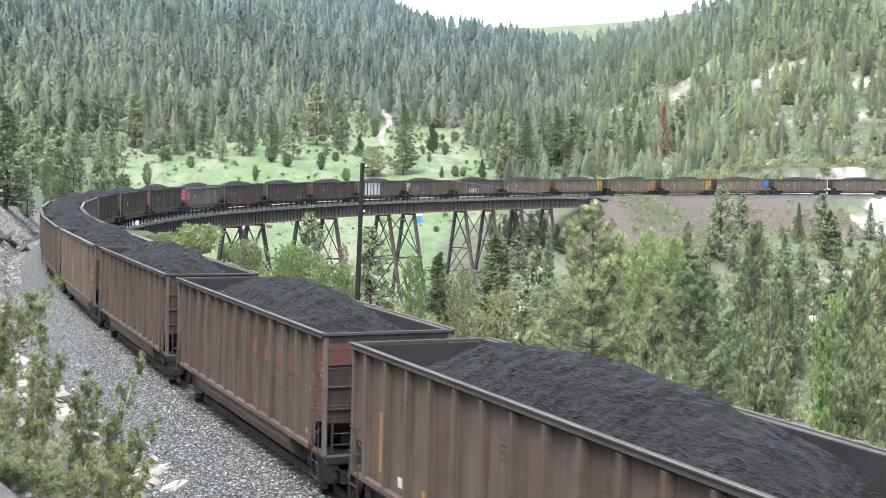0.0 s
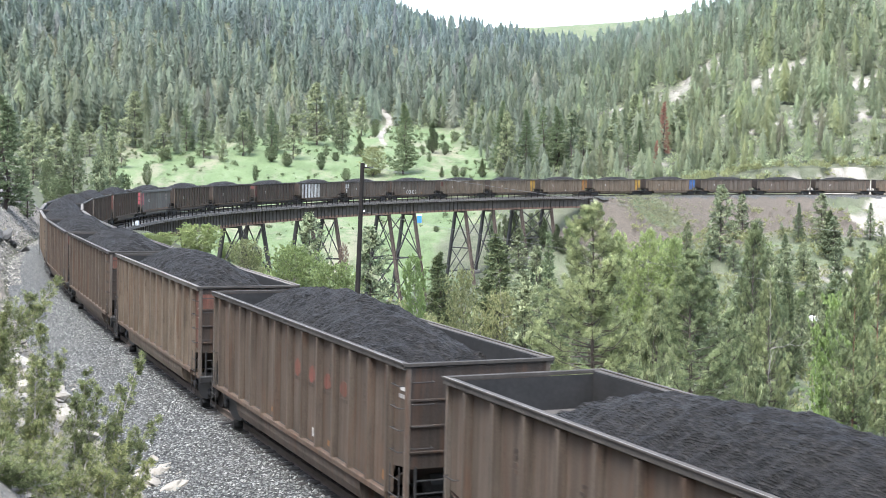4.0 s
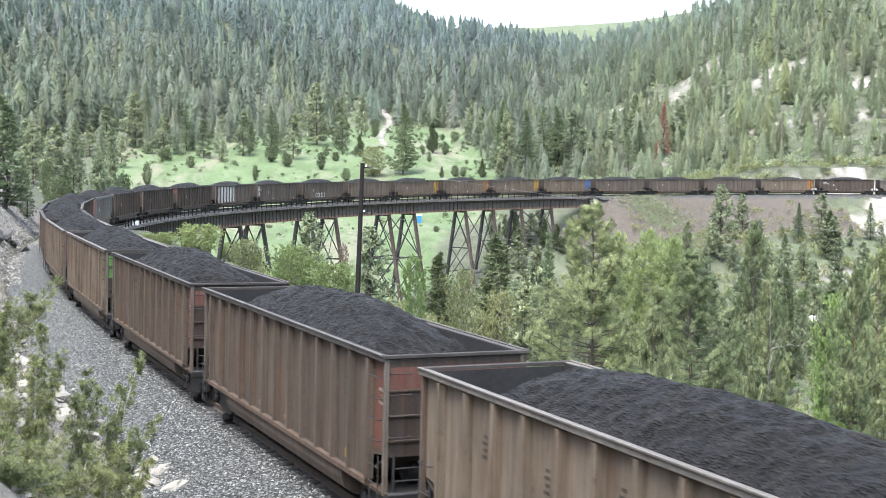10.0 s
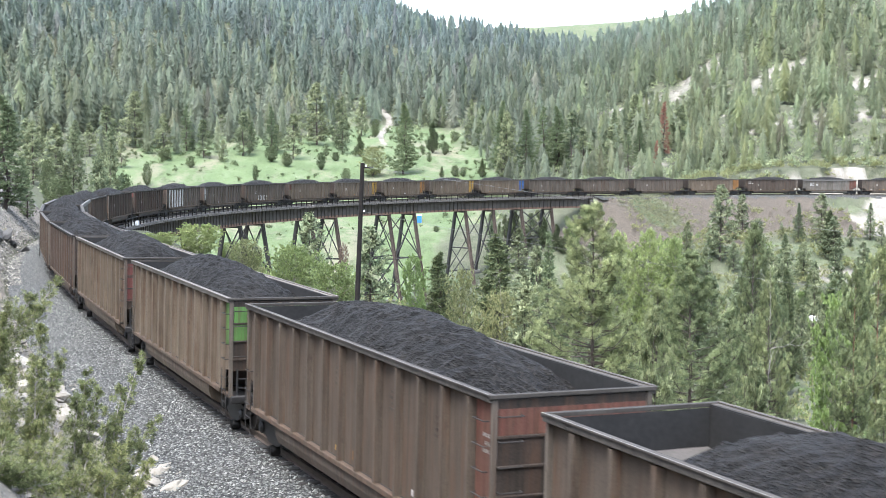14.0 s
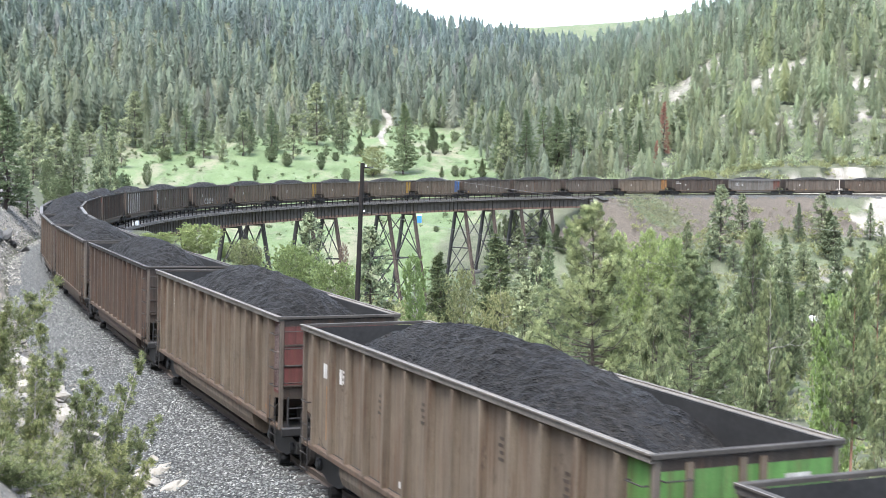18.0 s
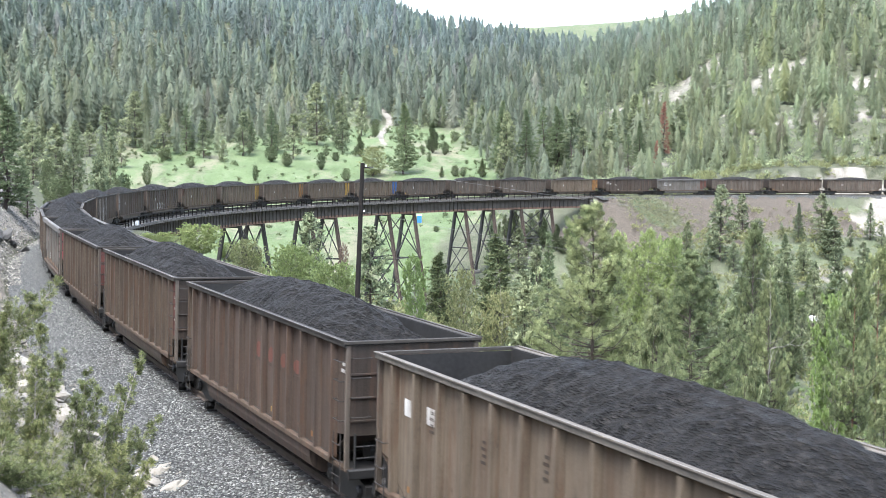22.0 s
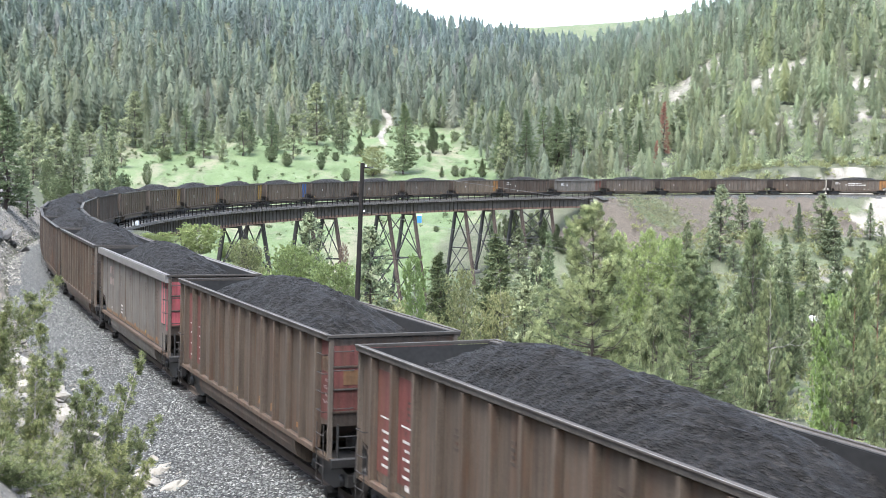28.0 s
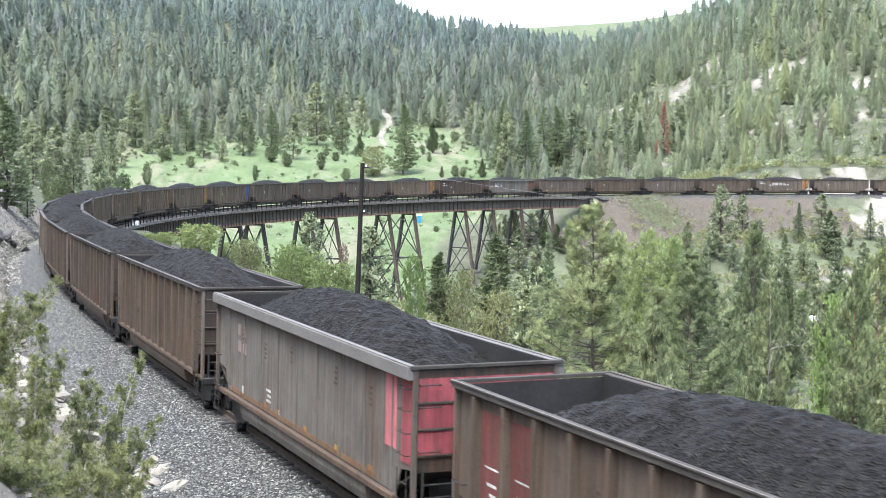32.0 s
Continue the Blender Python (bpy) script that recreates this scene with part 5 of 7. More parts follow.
def dead_tree(name, seed):
    """A leaning dead tree one metre high: crooked grey limbs that fork, and a few last brown twigs."""
    rng_ = np.random.default_rng(seed)
    sticks, ends = [], []

    def grow(p, d, length, r, depth):
        n = 7
        for k in range(n):
            d = (d + Vector(rng_.normal(0, 0.16, 3)) + Vector((0, 0, 0.03))).normalized()
            q = p + d * length / n
            sticks.append((p, q, r * (1 - 0.8 * k / n), r * (1 - 0.8 * (k + 1) / n)))
            if depth < 2 and k > 1 and rng_.random() < 0.62:
                away = (d * 0.5 + Vector(rng_.normal(0, 0.8, 3))).normalized()
                grow(q, away, length * rng_.uniform(0.3, 0.55), r * 0.45, depth + 1)
            p = q
        ends.append(p)
    grow(Vector((0, 0, 0)), Vector((0.25, 0.1, 1)).normalized(), 0.85, 0.0045, 0)
    grow(Vector((0, 0, 0.2)), Vector((-0.5, 0.2, 1)).normalized(), 0.7, 0.0035, 0)
    v, f = sprays(rng_, np.array(ends), np.tile(np.array([[0, 0, 1.0]]), (len(ends), 1)), 4, 0.02, 0.002)
    return limbs(sticks, 4).mesh(name + "_trunk", BARK_GREY), sheet(name + "_crown", v, f, LEAF["brown"], False)


def plant(kind, x, y, h, z, turn, label, category, group, wide=1.0):
    """A tree of height h standing at (x, y)."""
    trunk, crown = TREES[kind]
    ob = new(category.replace(" ", "_"))
    ob.matrix_basis = Matrix.LocRotScale((x, y, z), Euler((0, 0, turn)), (h * wide, h * wide, h))
    part("trunk", trunk, None, ob)
    part("crown", crown, None, ob)
    return tagged(ob, label, category, group)


TREES = {
    "pine_a": ponderosa("pine", 1, LEAF["pine"], 0.28, 135, 30, (40, 0.0175, 0.0013), 0.12, cone=1.3, inner=0.3),
    "pine_b": ponderosa("pine", 2, LEAF["pine"], 0.27, 135, 30, (40, 0.0175, 0.0013), 0.08, cone=1.4, inner=0.35),
    "pine_c": ponderosa("pine", 3, LEAF["bright_pine"], 0.29, 80, 26, (34, 0.027, 0.0024), 0.05, cone=1.4),
    "pine_red": ponderosa("pine", 31, LEAF["pine"], 0.22, 84, 24, (30, 0.019, 0.0022), 0.36, BARK_RED, 0.9, cone=1.5),
    "pine_mid": ponderosa("pine", 4, LEAF["hill_pine"], 0.2, 95, 8, (9, 0.038, 0.011), 0.05, None, 1.0, False),
    "pine_slim": ponderosa("pine", 5, LEAF["hill_pine"], 0.15, 90, 8, (9, 0.035, 0.0105), 0.05, None, 1.0, False),
    "fir_mid": tree_meshes("fir", 6, "fir", LEAF["fir"], 0.2, 120, 9, (8, 0.032), 0.0105, 0.05),
    "fir_slim": tree_meshes("fir", 7, "fir", LEAF["fir"], 0.17, 105, 8, (9, 0.028), 0.009, 0.05),
    "juniper_mid": tree_meshes("juniper", 8, "cone", LEAF["juniper"], 0.26, 150, 9, (8, 0.034), 0.012, 0.03),
    "olive_mid": tree_meshes("juniper", 9, "bush", LEAF["olive"], 0.46, 100, 10, (10, 0.04), 0.012, 0.03),
    "leaf_mid": tree_meshes("leafy_tree", 10, "bush", LEAF["leaf"], 0.32, 100, 18, (10, 0.024), 0.016, 0.12, BARK_GREY),
    "leaf_bush": tree_meshes("leafy_bush", 11, "bush", LEAF["willow"], 0.62, 120, 20, (9, 0.034), 0.024, 0.1, BARK_GREY),
    "willow_mid": tree_meshes("willow", 21, "juniper", LEAF["willow"], 0.42, 130, 12, (13, 0.034), 0.0075, 0.04, BARK_GREY),
    "pine_far": ponderosa("pine", 15, LEAF["hill_pine"], 0.19, 80, 5, (8, 0.048, 0.0155), 0.05, None, 1.0, False),
    "scrub_mid": tree_meshes("juniper", 17, "bush", LEAF["juniper"], 0.55, 90, 8, (8, 0.055), 0.024, 0.0),
    "fir_far": tree_meshes("fir", 16, "fir", LEAF["fir"], 0.17, 60, 6, (7, 0.042), 0.014, 0.06),
    "dead_red": tree_meshes("dead_fir", 12, "fir", LEAF["dry"], 0.13, 70, 6, (9, 0.04), 0.009, 0.05),
    "dead_brown": tree_meshes("dead_bush", 13, "juniper", LEAF["brown"], 0.2, 60, 5, (8, 0.05), 0.006, 0.1, BARK_GREY),
    "snag": dead_tree("snag", 14),
}
TREE_WORDS = {
    "willow_mid": ("upright willow thicket in pale spring green", "willow bush"),
    "scrub_mid": ("low round juniper on the grassy slope", "juniper tree"),
    "pine_far": ("green pine among the valley trees", "pine tree"), "fir_far": ("dark green fir among the valley trees", "fir tree"),
    "pine_red": ("tall thin pine with an orange-brown bare trunk", "pine tree"),
    "pine_a": ("tall full ponderosa pine on the valley slope", "pine tree"), "pine_b": ("bright green ponderosa pine on the valley slope", "pine tree"),
    "pine_c": ("young bright green pine below the track", "pine tree"), "pine_mid": ("green pine standing in the valley", "pine tree"), "pine_slim": ("slim green pine in the valley", "pine tree"),
    "fir_mid": ("dark green fir on the hillside", "fir tree"), "fir_slim": ("slim dark green fir tree", "fir tree"), "juniper_mid": ("dense dark green juniper near the trestle", "juniper tree"),
    "olive_mid": ("olive-green juniper bush in grass", "juniper tree"), "leaf_mid": ("leafy tree in fresh spring green", "leafy tree"), "leaf_bush": ("round bush with fresh yellow-green leaves", "bush"),
    "dead_red": ("dead fir with rust-red needles on the hillside", "dead tree"), "dead_brown": ("brown dead bush beside the trestle", "dead bush"), "snag": ("bare grey dead tree with pale branches", "dead tree"),
}


def grove(rows, group):
    """Rows of (kind, x, y, top height above the rails, width)."""
    for i, (kind, x, y, top, wide) in enumerate(rows):
        z = gz(x, y) - 0.1
        h = max(1.0, top - z)
        spread = WIDTH[kind]
        plant(kind, x, y, h, z, i * 2.1 + x, TREE_WORDS[kind][0], TREE_WORDS[kind][1], group, min(1.4, max(0.5, wide / (spread * h))))


WIDTH = {k: 2 * float(np.percentile(np.abs(np.array([v.co[:2] for v in c.vertices])), 99.2)) for k, (t, c) in TREES.items()}


SLOPE_TREES = [
    ("pine_a", 8.8, 76, 5.1, 7.1),
    ("pine_b", 12.25, 64, 3.1, 5.6),
    ("pine_c", 9.5, 58, 1.2, 2.7),
    ("pine_c", 12.1, 50, -0.3, 2.3),
    ("pine_c", 16.4, 48, -1.2, 2.2),
    ("pine_red", 21.0, 66, 2.2, 3.0),
    ("pine_red", 25.2, 75, 2.6, 3.2),
    ("pine_b", 18.9, 75, 1.2, 2.6),
    ("fir_mid", 21.4, 84, 0.2, 2.8),
    ("snag", 18.2, 73, 0.6, 3.4),
    ("pine_b", 23.9, 100, 3.0, 4.2),
    ("pine_a", 13.9, 84, -0.6, 4.0),
    ("leaf_mid", 33.6, 110, -3.6, 2.4),
    ("leaf_mid", 33.6, 112, -9.1, 2.6),
    ("leaf_mid", 69.5, 250, -17.6, 4.6),
    ("pine_mid", 5.6, 88, -0.6, 3.8),
]
TRESTLE_TREES = [
    ("leaf_bush", -30.6, 143, -0.7, 3.2),
    ("leaf_bush", -31.2, 138, -0.5, 1.9),
    ("leaf_bush", -44.9, 272, -10.2, 5.7),
    ("leaf_bush", -39.4, 271, -12.0, 5.2),
    ("juniper_mid", 16.5, 296, -4.2, 4.1),
    ("pine_far", 19.8, 295, -4.7, 3.6),
    ("juniper_mid", 22.4, 289, -5.2, 3.5),
    ("pine_far", 14.0, 296, -5.0, 3.1),
    ("juniper_mid", 25.1, 287, -6.6, 3.7),
    ("leaf_mid", 28.5, 287, -6.4, 5.0),
    ("pine_far", 21.6, 300, -4.1, 3.1),
    ("scrub_mid", 18.0, 293, -8.0, 4.1),
    ("scrub_mid", 26.9, 286, -9.5, 4.0),
    ("pine_far", 11.2, 307, -5.2, 2.7),
    ("juniper_mid", 6.9, 165, -1.9, 13.0),
    ("juniper_mid", -0.4, 170, -4.6, 11.0),
    ("snag", 4.0, 92, -1.1, 4.8),
    ("olive_mid", 4.1, 94, -2.1, 4.5),
    ("pine_mid", -7.0, 125, 0.9, 5.4),
    ("pine_mid", -15.4, 150, 1.2, 5.2),
    ("dead_brown", -10.0, 130, -0.8, 2.0),
    ("leaf_bush", -28.1, 150, -0.2, 6.2),
    ("olive_mid", -21.1, 140, -1.2, 4.6),
    ("leaf_bush", -14.9, 130, -1.4, 5.6),
    ("leaf_bush", -9.9, 118, -2.1, 4.6),
    ("leaf_mid", -2.9, 135, -2.5, 2.6),
    ("pine_mid", 10.8, 150, -2.6, 4.6),
    ("pine_mid", 8.6, 140, -4.4, 4.9),
    ("fir_slim", 11.4, 140, -0.1, 3.6),
    ("willow_mid", 32.5, 205, -3.2, 8.0),
    ("willow_mid", 27.6, 205, -3.6, 7.0),
    ("willow_mid", 37.0, 207, -4.6, 6.0),
    ("olive_mid", 1.6, 100, -1.0, 3.0),
]
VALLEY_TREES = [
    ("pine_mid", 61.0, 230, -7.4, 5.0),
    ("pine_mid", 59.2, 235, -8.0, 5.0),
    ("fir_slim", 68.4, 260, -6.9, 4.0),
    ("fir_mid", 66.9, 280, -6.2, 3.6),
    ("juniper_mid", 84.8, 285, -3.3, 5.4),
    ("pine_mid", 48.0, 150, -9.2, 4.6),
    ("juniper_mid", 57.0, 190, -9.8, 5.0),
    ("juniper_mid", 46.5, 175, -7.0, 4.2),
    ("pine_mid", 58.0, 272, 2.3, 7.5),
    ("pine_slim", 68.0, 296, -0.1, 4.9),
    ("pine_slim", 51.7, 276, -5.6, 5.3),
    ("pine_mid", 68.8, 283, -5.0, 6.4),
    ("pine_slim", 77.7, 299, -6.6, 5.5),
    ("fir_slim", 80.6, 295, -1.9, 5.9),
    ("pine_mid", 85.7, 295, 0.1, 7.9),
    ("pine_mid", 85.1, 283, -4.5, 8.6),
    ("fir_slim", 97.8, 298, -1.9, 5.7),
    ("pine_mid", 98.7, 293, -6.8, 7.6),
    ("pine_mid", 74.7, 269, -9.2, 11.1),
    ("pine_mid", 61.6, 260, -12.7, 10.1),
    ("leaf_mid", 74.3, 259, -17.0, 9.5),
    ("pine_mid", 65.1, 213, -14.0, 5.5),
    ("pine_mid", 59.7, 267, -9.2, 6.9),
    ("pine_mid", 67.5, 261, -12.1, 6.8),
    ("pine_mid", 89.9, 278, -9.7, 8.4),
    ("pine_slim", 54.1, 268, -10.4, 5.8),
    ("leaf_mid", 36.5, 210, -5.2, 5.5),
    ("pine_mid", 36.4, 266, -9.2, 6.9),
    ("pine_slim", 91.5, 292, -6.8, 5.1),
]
MEADOW_TREES = [
    ("fir_mid", -42.9, 128, 13.6, 5.3),
    ("fir_slim", -43.1, 135, 6.3, 2.5),
    ("scrub_mid", -70.7, 240, 3.5, 6.2),
    ("pine_mid", -62.4, 235, 7.5, 6.7),
    ("fir_mid", -12.5, 425, 25.7, 12.5),
    ("olive_mid", -22.6, 420, 11.3, 10.9),
    ("scrub_mid", -56.7, 430, 11.2, 4.5),
    ("scrub_mid", -89.6, 420, 10.5, 5.5),
    ("scrub_mid", -86.3, 380, 5.6, 3.0),
    ("scrub_mid", -85.5, 350, 2.9, 2.1),
    ("dead_red", 70.7, 420, 26.3, 5.1),
    ("dead_red", 63.6, 390, 13.5, 4.1),
    ("pine_mid", 19.0, 395, 21.9, 7.9),
    ("fir_slim", 25.0, 395, 22.8, 6.9),
    ("juniper_mid", -3.9, 475, 21.0, 6.2),
    ("fir_far", -1.5, 569, 36.1, 10.9),
    ("pine_far", 10.5, 498, 29.8, 4.7),
    ("pine_far", 14.2, 481, 27.2, 5.0),
    ("fir_mid", 17.9, 401, 25.5, 7.6),
    ("scrub_mid", 0.6, 470, 13.6, 2.9),
    ("scrub_mid", 4.5, 518, 18.2, 4.0),
    ("scrub_mid", -0.5, 526, 17.4, 2.3),
    ("juniper_mid", -0.5, 418, 5.3, 3.3),
    ("scrub_mid", 3.8, 417, 5.5, 2.9),
    ("scrub_mid", 6.3, 415, 5.0, 2.5),
    ("juniper_mid", 12.1, 408, 7.9, 5.3),
    ("juniper_mid", -29.2, 457, 16.0, 4.4),
    ("scrub_mid", -40.0, 538, 22.3, 4.2),
    ("scrub_mid", -38.9, 481, 15.6, 3.3),
    ("scrub_mid", -36.6, 443, 9.6, 3.1),
    ("pine_far", -32.3, 519, 31.8, 6.8),
    ("scrub_mid", -27.1, 519, 23.0, 4.0),
    ("scrub_mid", -7.5, 473, 12.3, 2.1),
    ("scrub_mid", -4.8, 447, 8.8, 1.9),
    ("scrub_mid", 7.8, 439, 7.3, 1.5),
    ("scrub_mid", -40.8, 454, 11.2, 2.4),
    ("pine_far", -41.7, 539, 32.7, 4.7),
    ("fir_far", -48.1, 565, 35.7, 5.9),
    ("fir_mid", 34.9, 400, 23.9, 8.7),
    ("juniper_mid", 15.1, 300, -6.0, 5.7),
    ("pine_mid", 20.6, 305, -5.7, 7.4),
    ("fir_mid", 13.0, 300, -6.8, 4.7),
    ("scrub_mid", -1.7, 320, -9.0, 4.7),
    ("juniper_mid", 22.8, 290, -7.0, 5.0),
    ("pine_mid", 16.3, 280, -7.2, 4.9),
]
EDGE_TREES = [
    ("pine_mid", -97.9, 330, 15.7, 8.6),
    ("pine_mid", -95.0, 335, 14.4, 7.0),
    ("pine_mid", -78.9, 300, 9.4, 5.5),
    ("pine_mid", -74.0, 290, 10.6, 6.0),
    ("scrub_mid", -91.0, 300, 6.8, 4.0),
    ("juniper_mid", -81.0, 280, 3.9, 5.0),
    ("pine_mid", -80.7, 270, 3.3, 6.0),
    ("pine_mid", -110.0, 350, 17.0, 8.0),
    ("pine_far", -88.0, 345, 15.0, 7.0),
    ("pine_far", -118.0, 370, 18.0, 8.0),
    ("fir_far", -66.0, 450, 20.0, 7.0),
    ("pine_far", -58.0, 455, 19.0, 8.0),
    ("pine_far", -36.0, 465, 21.0, 7.5),
    ("scrub_mid", -39.8, 425, 9.4, 3.3),
    ("scrub_mid", -50.9, 425, 8.9, 4.1),
    ("pine_mid", -46.6, 480, 35.0, 12.9),
    ("pine_mid", -71.7, 425, 13.3, 6.3),
    ("scrub_mid", -57.6, 400, 5.2, 2.1),
    ("pine_mid", -103.8, 440, 29.5, 10.7),
    ("pine_mid", -118.2, 420, 19.3, 10.9),
    ("pine_mid", -126.9, 410, 17.2, 8.9),
    ("scrub_mid", -79.3, 410, 8.0, 3.2),
    ("pine_mid", -112.7, 380, 11.6, 6.6),
    ("scrub_mid", -30.6, 410, 4.4, 3.2),
    ("pine_mid", 45.5, 380, 11.6, 7.3),
    ("fir_slim", 53.5, 410, 23.5, 5.3),
    ("fir_slim", 60.0, 400, 19.7, 4.5),
    ("pine_mid", 72.7, 380, 13.4, 5.9),
    ("fir_slim", 84.5, 385, 16.0, 5.0),
    ("pine_mid", 90.0, 380, 13.5, 7.3),
    ("pine_far", -110.8, 430, 24.3, 10.3),
    ("pine_far", -92.1, 430, 21.6, 9.3),
    ("fir_far", -86.6, 440, 24.8, 8.4),
    ("pine_far", -79.1, 430, 19.8, 8.2),
    ("pine_far", -67.5, 440, 23.0, 9.5),
    ("fir_far", -59.3, 450, 25.4, 8.6),
    ("pine_far", -50.4, 440, 22.2, 8.4),
    ("pine_far", -39.1, 490, 29.2, 8.5),
    ("pine_far", -137.3, 420, 18.3, 9.1),
    ("fir_far", 30.5, 400, 23.8, 7.6),
    ("pine_far", 38.7, 395, 22.0, 8.2),
    ("pine_far", 41.1, 385, 16.6, 6.7),
    ("pine_far", 65.6, 450, 29.9, 7.8),
    ("pine_far", 77.6, 430, 25.3, 8.2),
    ("pine_far", 93.0, 460, 32.6, 8.8),
    ("pine_far", 94.0, 420, 23.2, 8.7),
    ("pine_far", 122.7, 500, 43.5, 10.8),
    ("pine_far", 125.6, 470, 35.3, 10.2),
    ("pine_far", 122.3, 430, 25.5, 10.1),
    ("pine_far", 147.0, 480, 40.2, 11.2),
    ("pine_far", 142.3, 440, 29.9, 10.7),
    ("pine_far", 103.4, 400, 17.3, 8.7),
    ("pine_far", 117.5, 395, 15.5, 9.2),
    ("pine_far", 82.2, 390, 13.6, 7.4),
    ("pine_far", 133.7, 400, 17.4, 8.7),
    ("pine_far", 51.3, 400, 17.9, 6.9),
    ("fir_far", 55.1, 390, 15.1, 6.1),
    ("pine_far", -112.3, 415, 18.3, 8.3),
    ("pine_far", -98.7, 400, 12.8, 6.9),
    ("fir_far", 10.6, 285, -6.9, 4.4),
    ("pine_far", 16.3, 310, -5.4, 6.2),
    ("pine_far", 22.8, 308, -5.0, 6.1),
]
grove(SLOPE_TREES, "pines on the valley slope")
grove(TRESTLE_TREES, "trees by the trestle")
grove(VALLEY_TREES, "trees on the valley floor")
grove(MEADOW_TREES, "trees round the meadow")
grove(EDGE_TREES, "trees at the forest edge")


# ---- underbrush and more valley pines ----
def brush(name, label, leaf, spots, sizes, seed, blades=112, long=0.22, wide=0.06):
    """Low shrubs strewn over the ground, past counting."""
    rng_ = np.random.default_rng(seed)
    x, y = spots
    z = ground_z(x, y)
    n, k = len(x), 14
    c = np.stack([x, y, z + sizes * 0.45], 1)
    c = np.repeat(c, k, 0) + rng_.normal(0, 0.22, (n * k, 3)) * np.repeat(sizes, k)[:, None] * np.array([1, 1, 0.6])
    ax = np.tile(np.array([[0, 0, 1.0]]), (n * k, 1))
    per = max(1, blades // k)
    v, f = tufts(rng_, np.zeros((n * k, 3)), ax, per, long, wide, 0.9)
    big = np.repeat(np.repeat(sizes, k), per * 3)[:, None]
    v = v * big + np.repeat(c, per * 3, 0)
    return tagged(new(name, sheet(name, v, f, LEAF[leaf], False)), label, "brush", kind="stuff")


def strew(seed, n, r0, r1, b0, b1, clear):
    rng_ = np.random.default_rng(seed)
    r, b = np.sqrt(rng_.uniform(r0 ** 2, r1 ** 2, n)), np.radians(rng_.uniform(b0, b1, n))
    x, y = r * np.sin(b), r * np.cos(b)
    s, d = near_track(x, y)
    keep = (d > clear) & ((s < 150) | (s > 300) | (d > 14))
    return x[keep], y[keep], rng_.random(keep.sum())


x_, y_, q_ = strew(41, 1500, 110, 325, -9, 21, 9)
brush("underbrush", "grey-green scrub and saplings on the valley slopes", "olive", (x_, y_), 1.0 + 2.6 * q_, 42, 84)
x_, y_, q_ = strew(43, 620, 110, 300, -9, 21, 11)
brush("underbrush", "fresh green scrub on the valley floor", "leaf", (x_, y_), 0.8 + 2.2 * q_, 44, 84)

x_, y_, q_ = strew(48, 600, 240, 372, 3, 21.5, 15)
brush("underbrush", "tangled olive scrub below the far embankment", "olive", (x_, y_), 0.9 + 2.2 * q_, 49, 70)


def hill_scrub():
    rng_ = np.random.default_rng(45)
    r, b = np.sqrt(rng_.uniform(335 ** 2, 800 ** 2, 7000)), np.where(rng_.random(7000) < 0.75, rng_.uniform(2, 22, 7000), rng_.uniform(-22, 2, 7000))
    x, y = r * np.sin(np.radians(b)), r * np.cos(np.radians(b))
    zn = zones(x, y)
    s, d = near_track(x, y)
    keep = (zn[:, 0] < 0.6) & ((zn[:, 1] < 0.3) | (rng_.random(7000) < 0.25)) & (np.abs(d) > np.where(d < 0, 8.5, 400))
    brush("hill_scrub", "low olive scrub between the hillside conifers", "hill_pine", (x[keep], y[keep]), 1.0 + 2.2 * rng_.random(keep.sum()), 46, 28, 0.38, 0.14)
    # broken pale stone on the scars
    x, y = r * np.sin(np.radians(b)), r * np.cos(np.radians(b))
    x, y = np.repeat(x, 6) + rng_.normal(0, 4, 42000), np.repeat(y, 6) + rng_.normal(0, 4, 42000)
    on = (zones(x, y)[:, 1] > 0.2) & (x > 30) & (np.abs(near_track(x, y)[1]) > 26)
    x, y, n = x[on], y[on], on.sum()
    octa = np.array([(1, 0, 0), (-1, 0, 0), (0, 1, 0), (0, -1, 0), (0, 0, 0.7), (0, 0, -0.7)])
    tri = np.array([(0, 2, 4), (2, 1, 4), (1, 3, 4), (3, 0, 4)])
    v = octa[None] * rng_.uniform(0.2, 0.75, n)[:, None, None] * rng_.uniform(0.6, 1.3, (n, 6, 3)) + np.stack([x, y, ground_z(x, y) + 0.1], 1)[:, None]
    f = tri[None] + (np.arange(n) * 6)[:, None, None]
    tagged(new("scree", sheet("scree", v.reshape(-1, 3), f.reshape(-1, 3), ROCK_PALE, False)), "pale broken stone on the bare scars of the hill", "scree", kind="stuff")


hill_scrub()


def meadow_scrub():
    """Dark low shrubs and saplings dotted over the meadow and thicker towards the forest's edge."""
    rng_ = np.random.default_rng(71)
    r, b = rng_.uniform(300, 540, 3000), rng_.uniform(-16, 4, 3000)
    x, y = r * np.sin(np.radians(b)), r * np.cos(np.radians(b))
    zn = zones(x, y)
    foot = np.interp(b, HILL_B, HILL_FOOT)
    keep = (np.abs(near_track(x, y)[1]) > 10) & (zn[:, 1] < 0.2) & (rng_.random(3000) < 0.12 + 0.75 * smooth01((r - foot + 50) / 90)) & (ripple(x, y, 20, 3.0) > -0.3)
    n = keep.sum()
    brush("meadow_scrub", "low dark shrubs and saplings dotted over the meadow", "juniper", (x[keep], y[keep]), 0.5 + 1.9 * rng_.random(n) ** 2, 72, 70, 0.4, 0.1)


meadow_scrub()


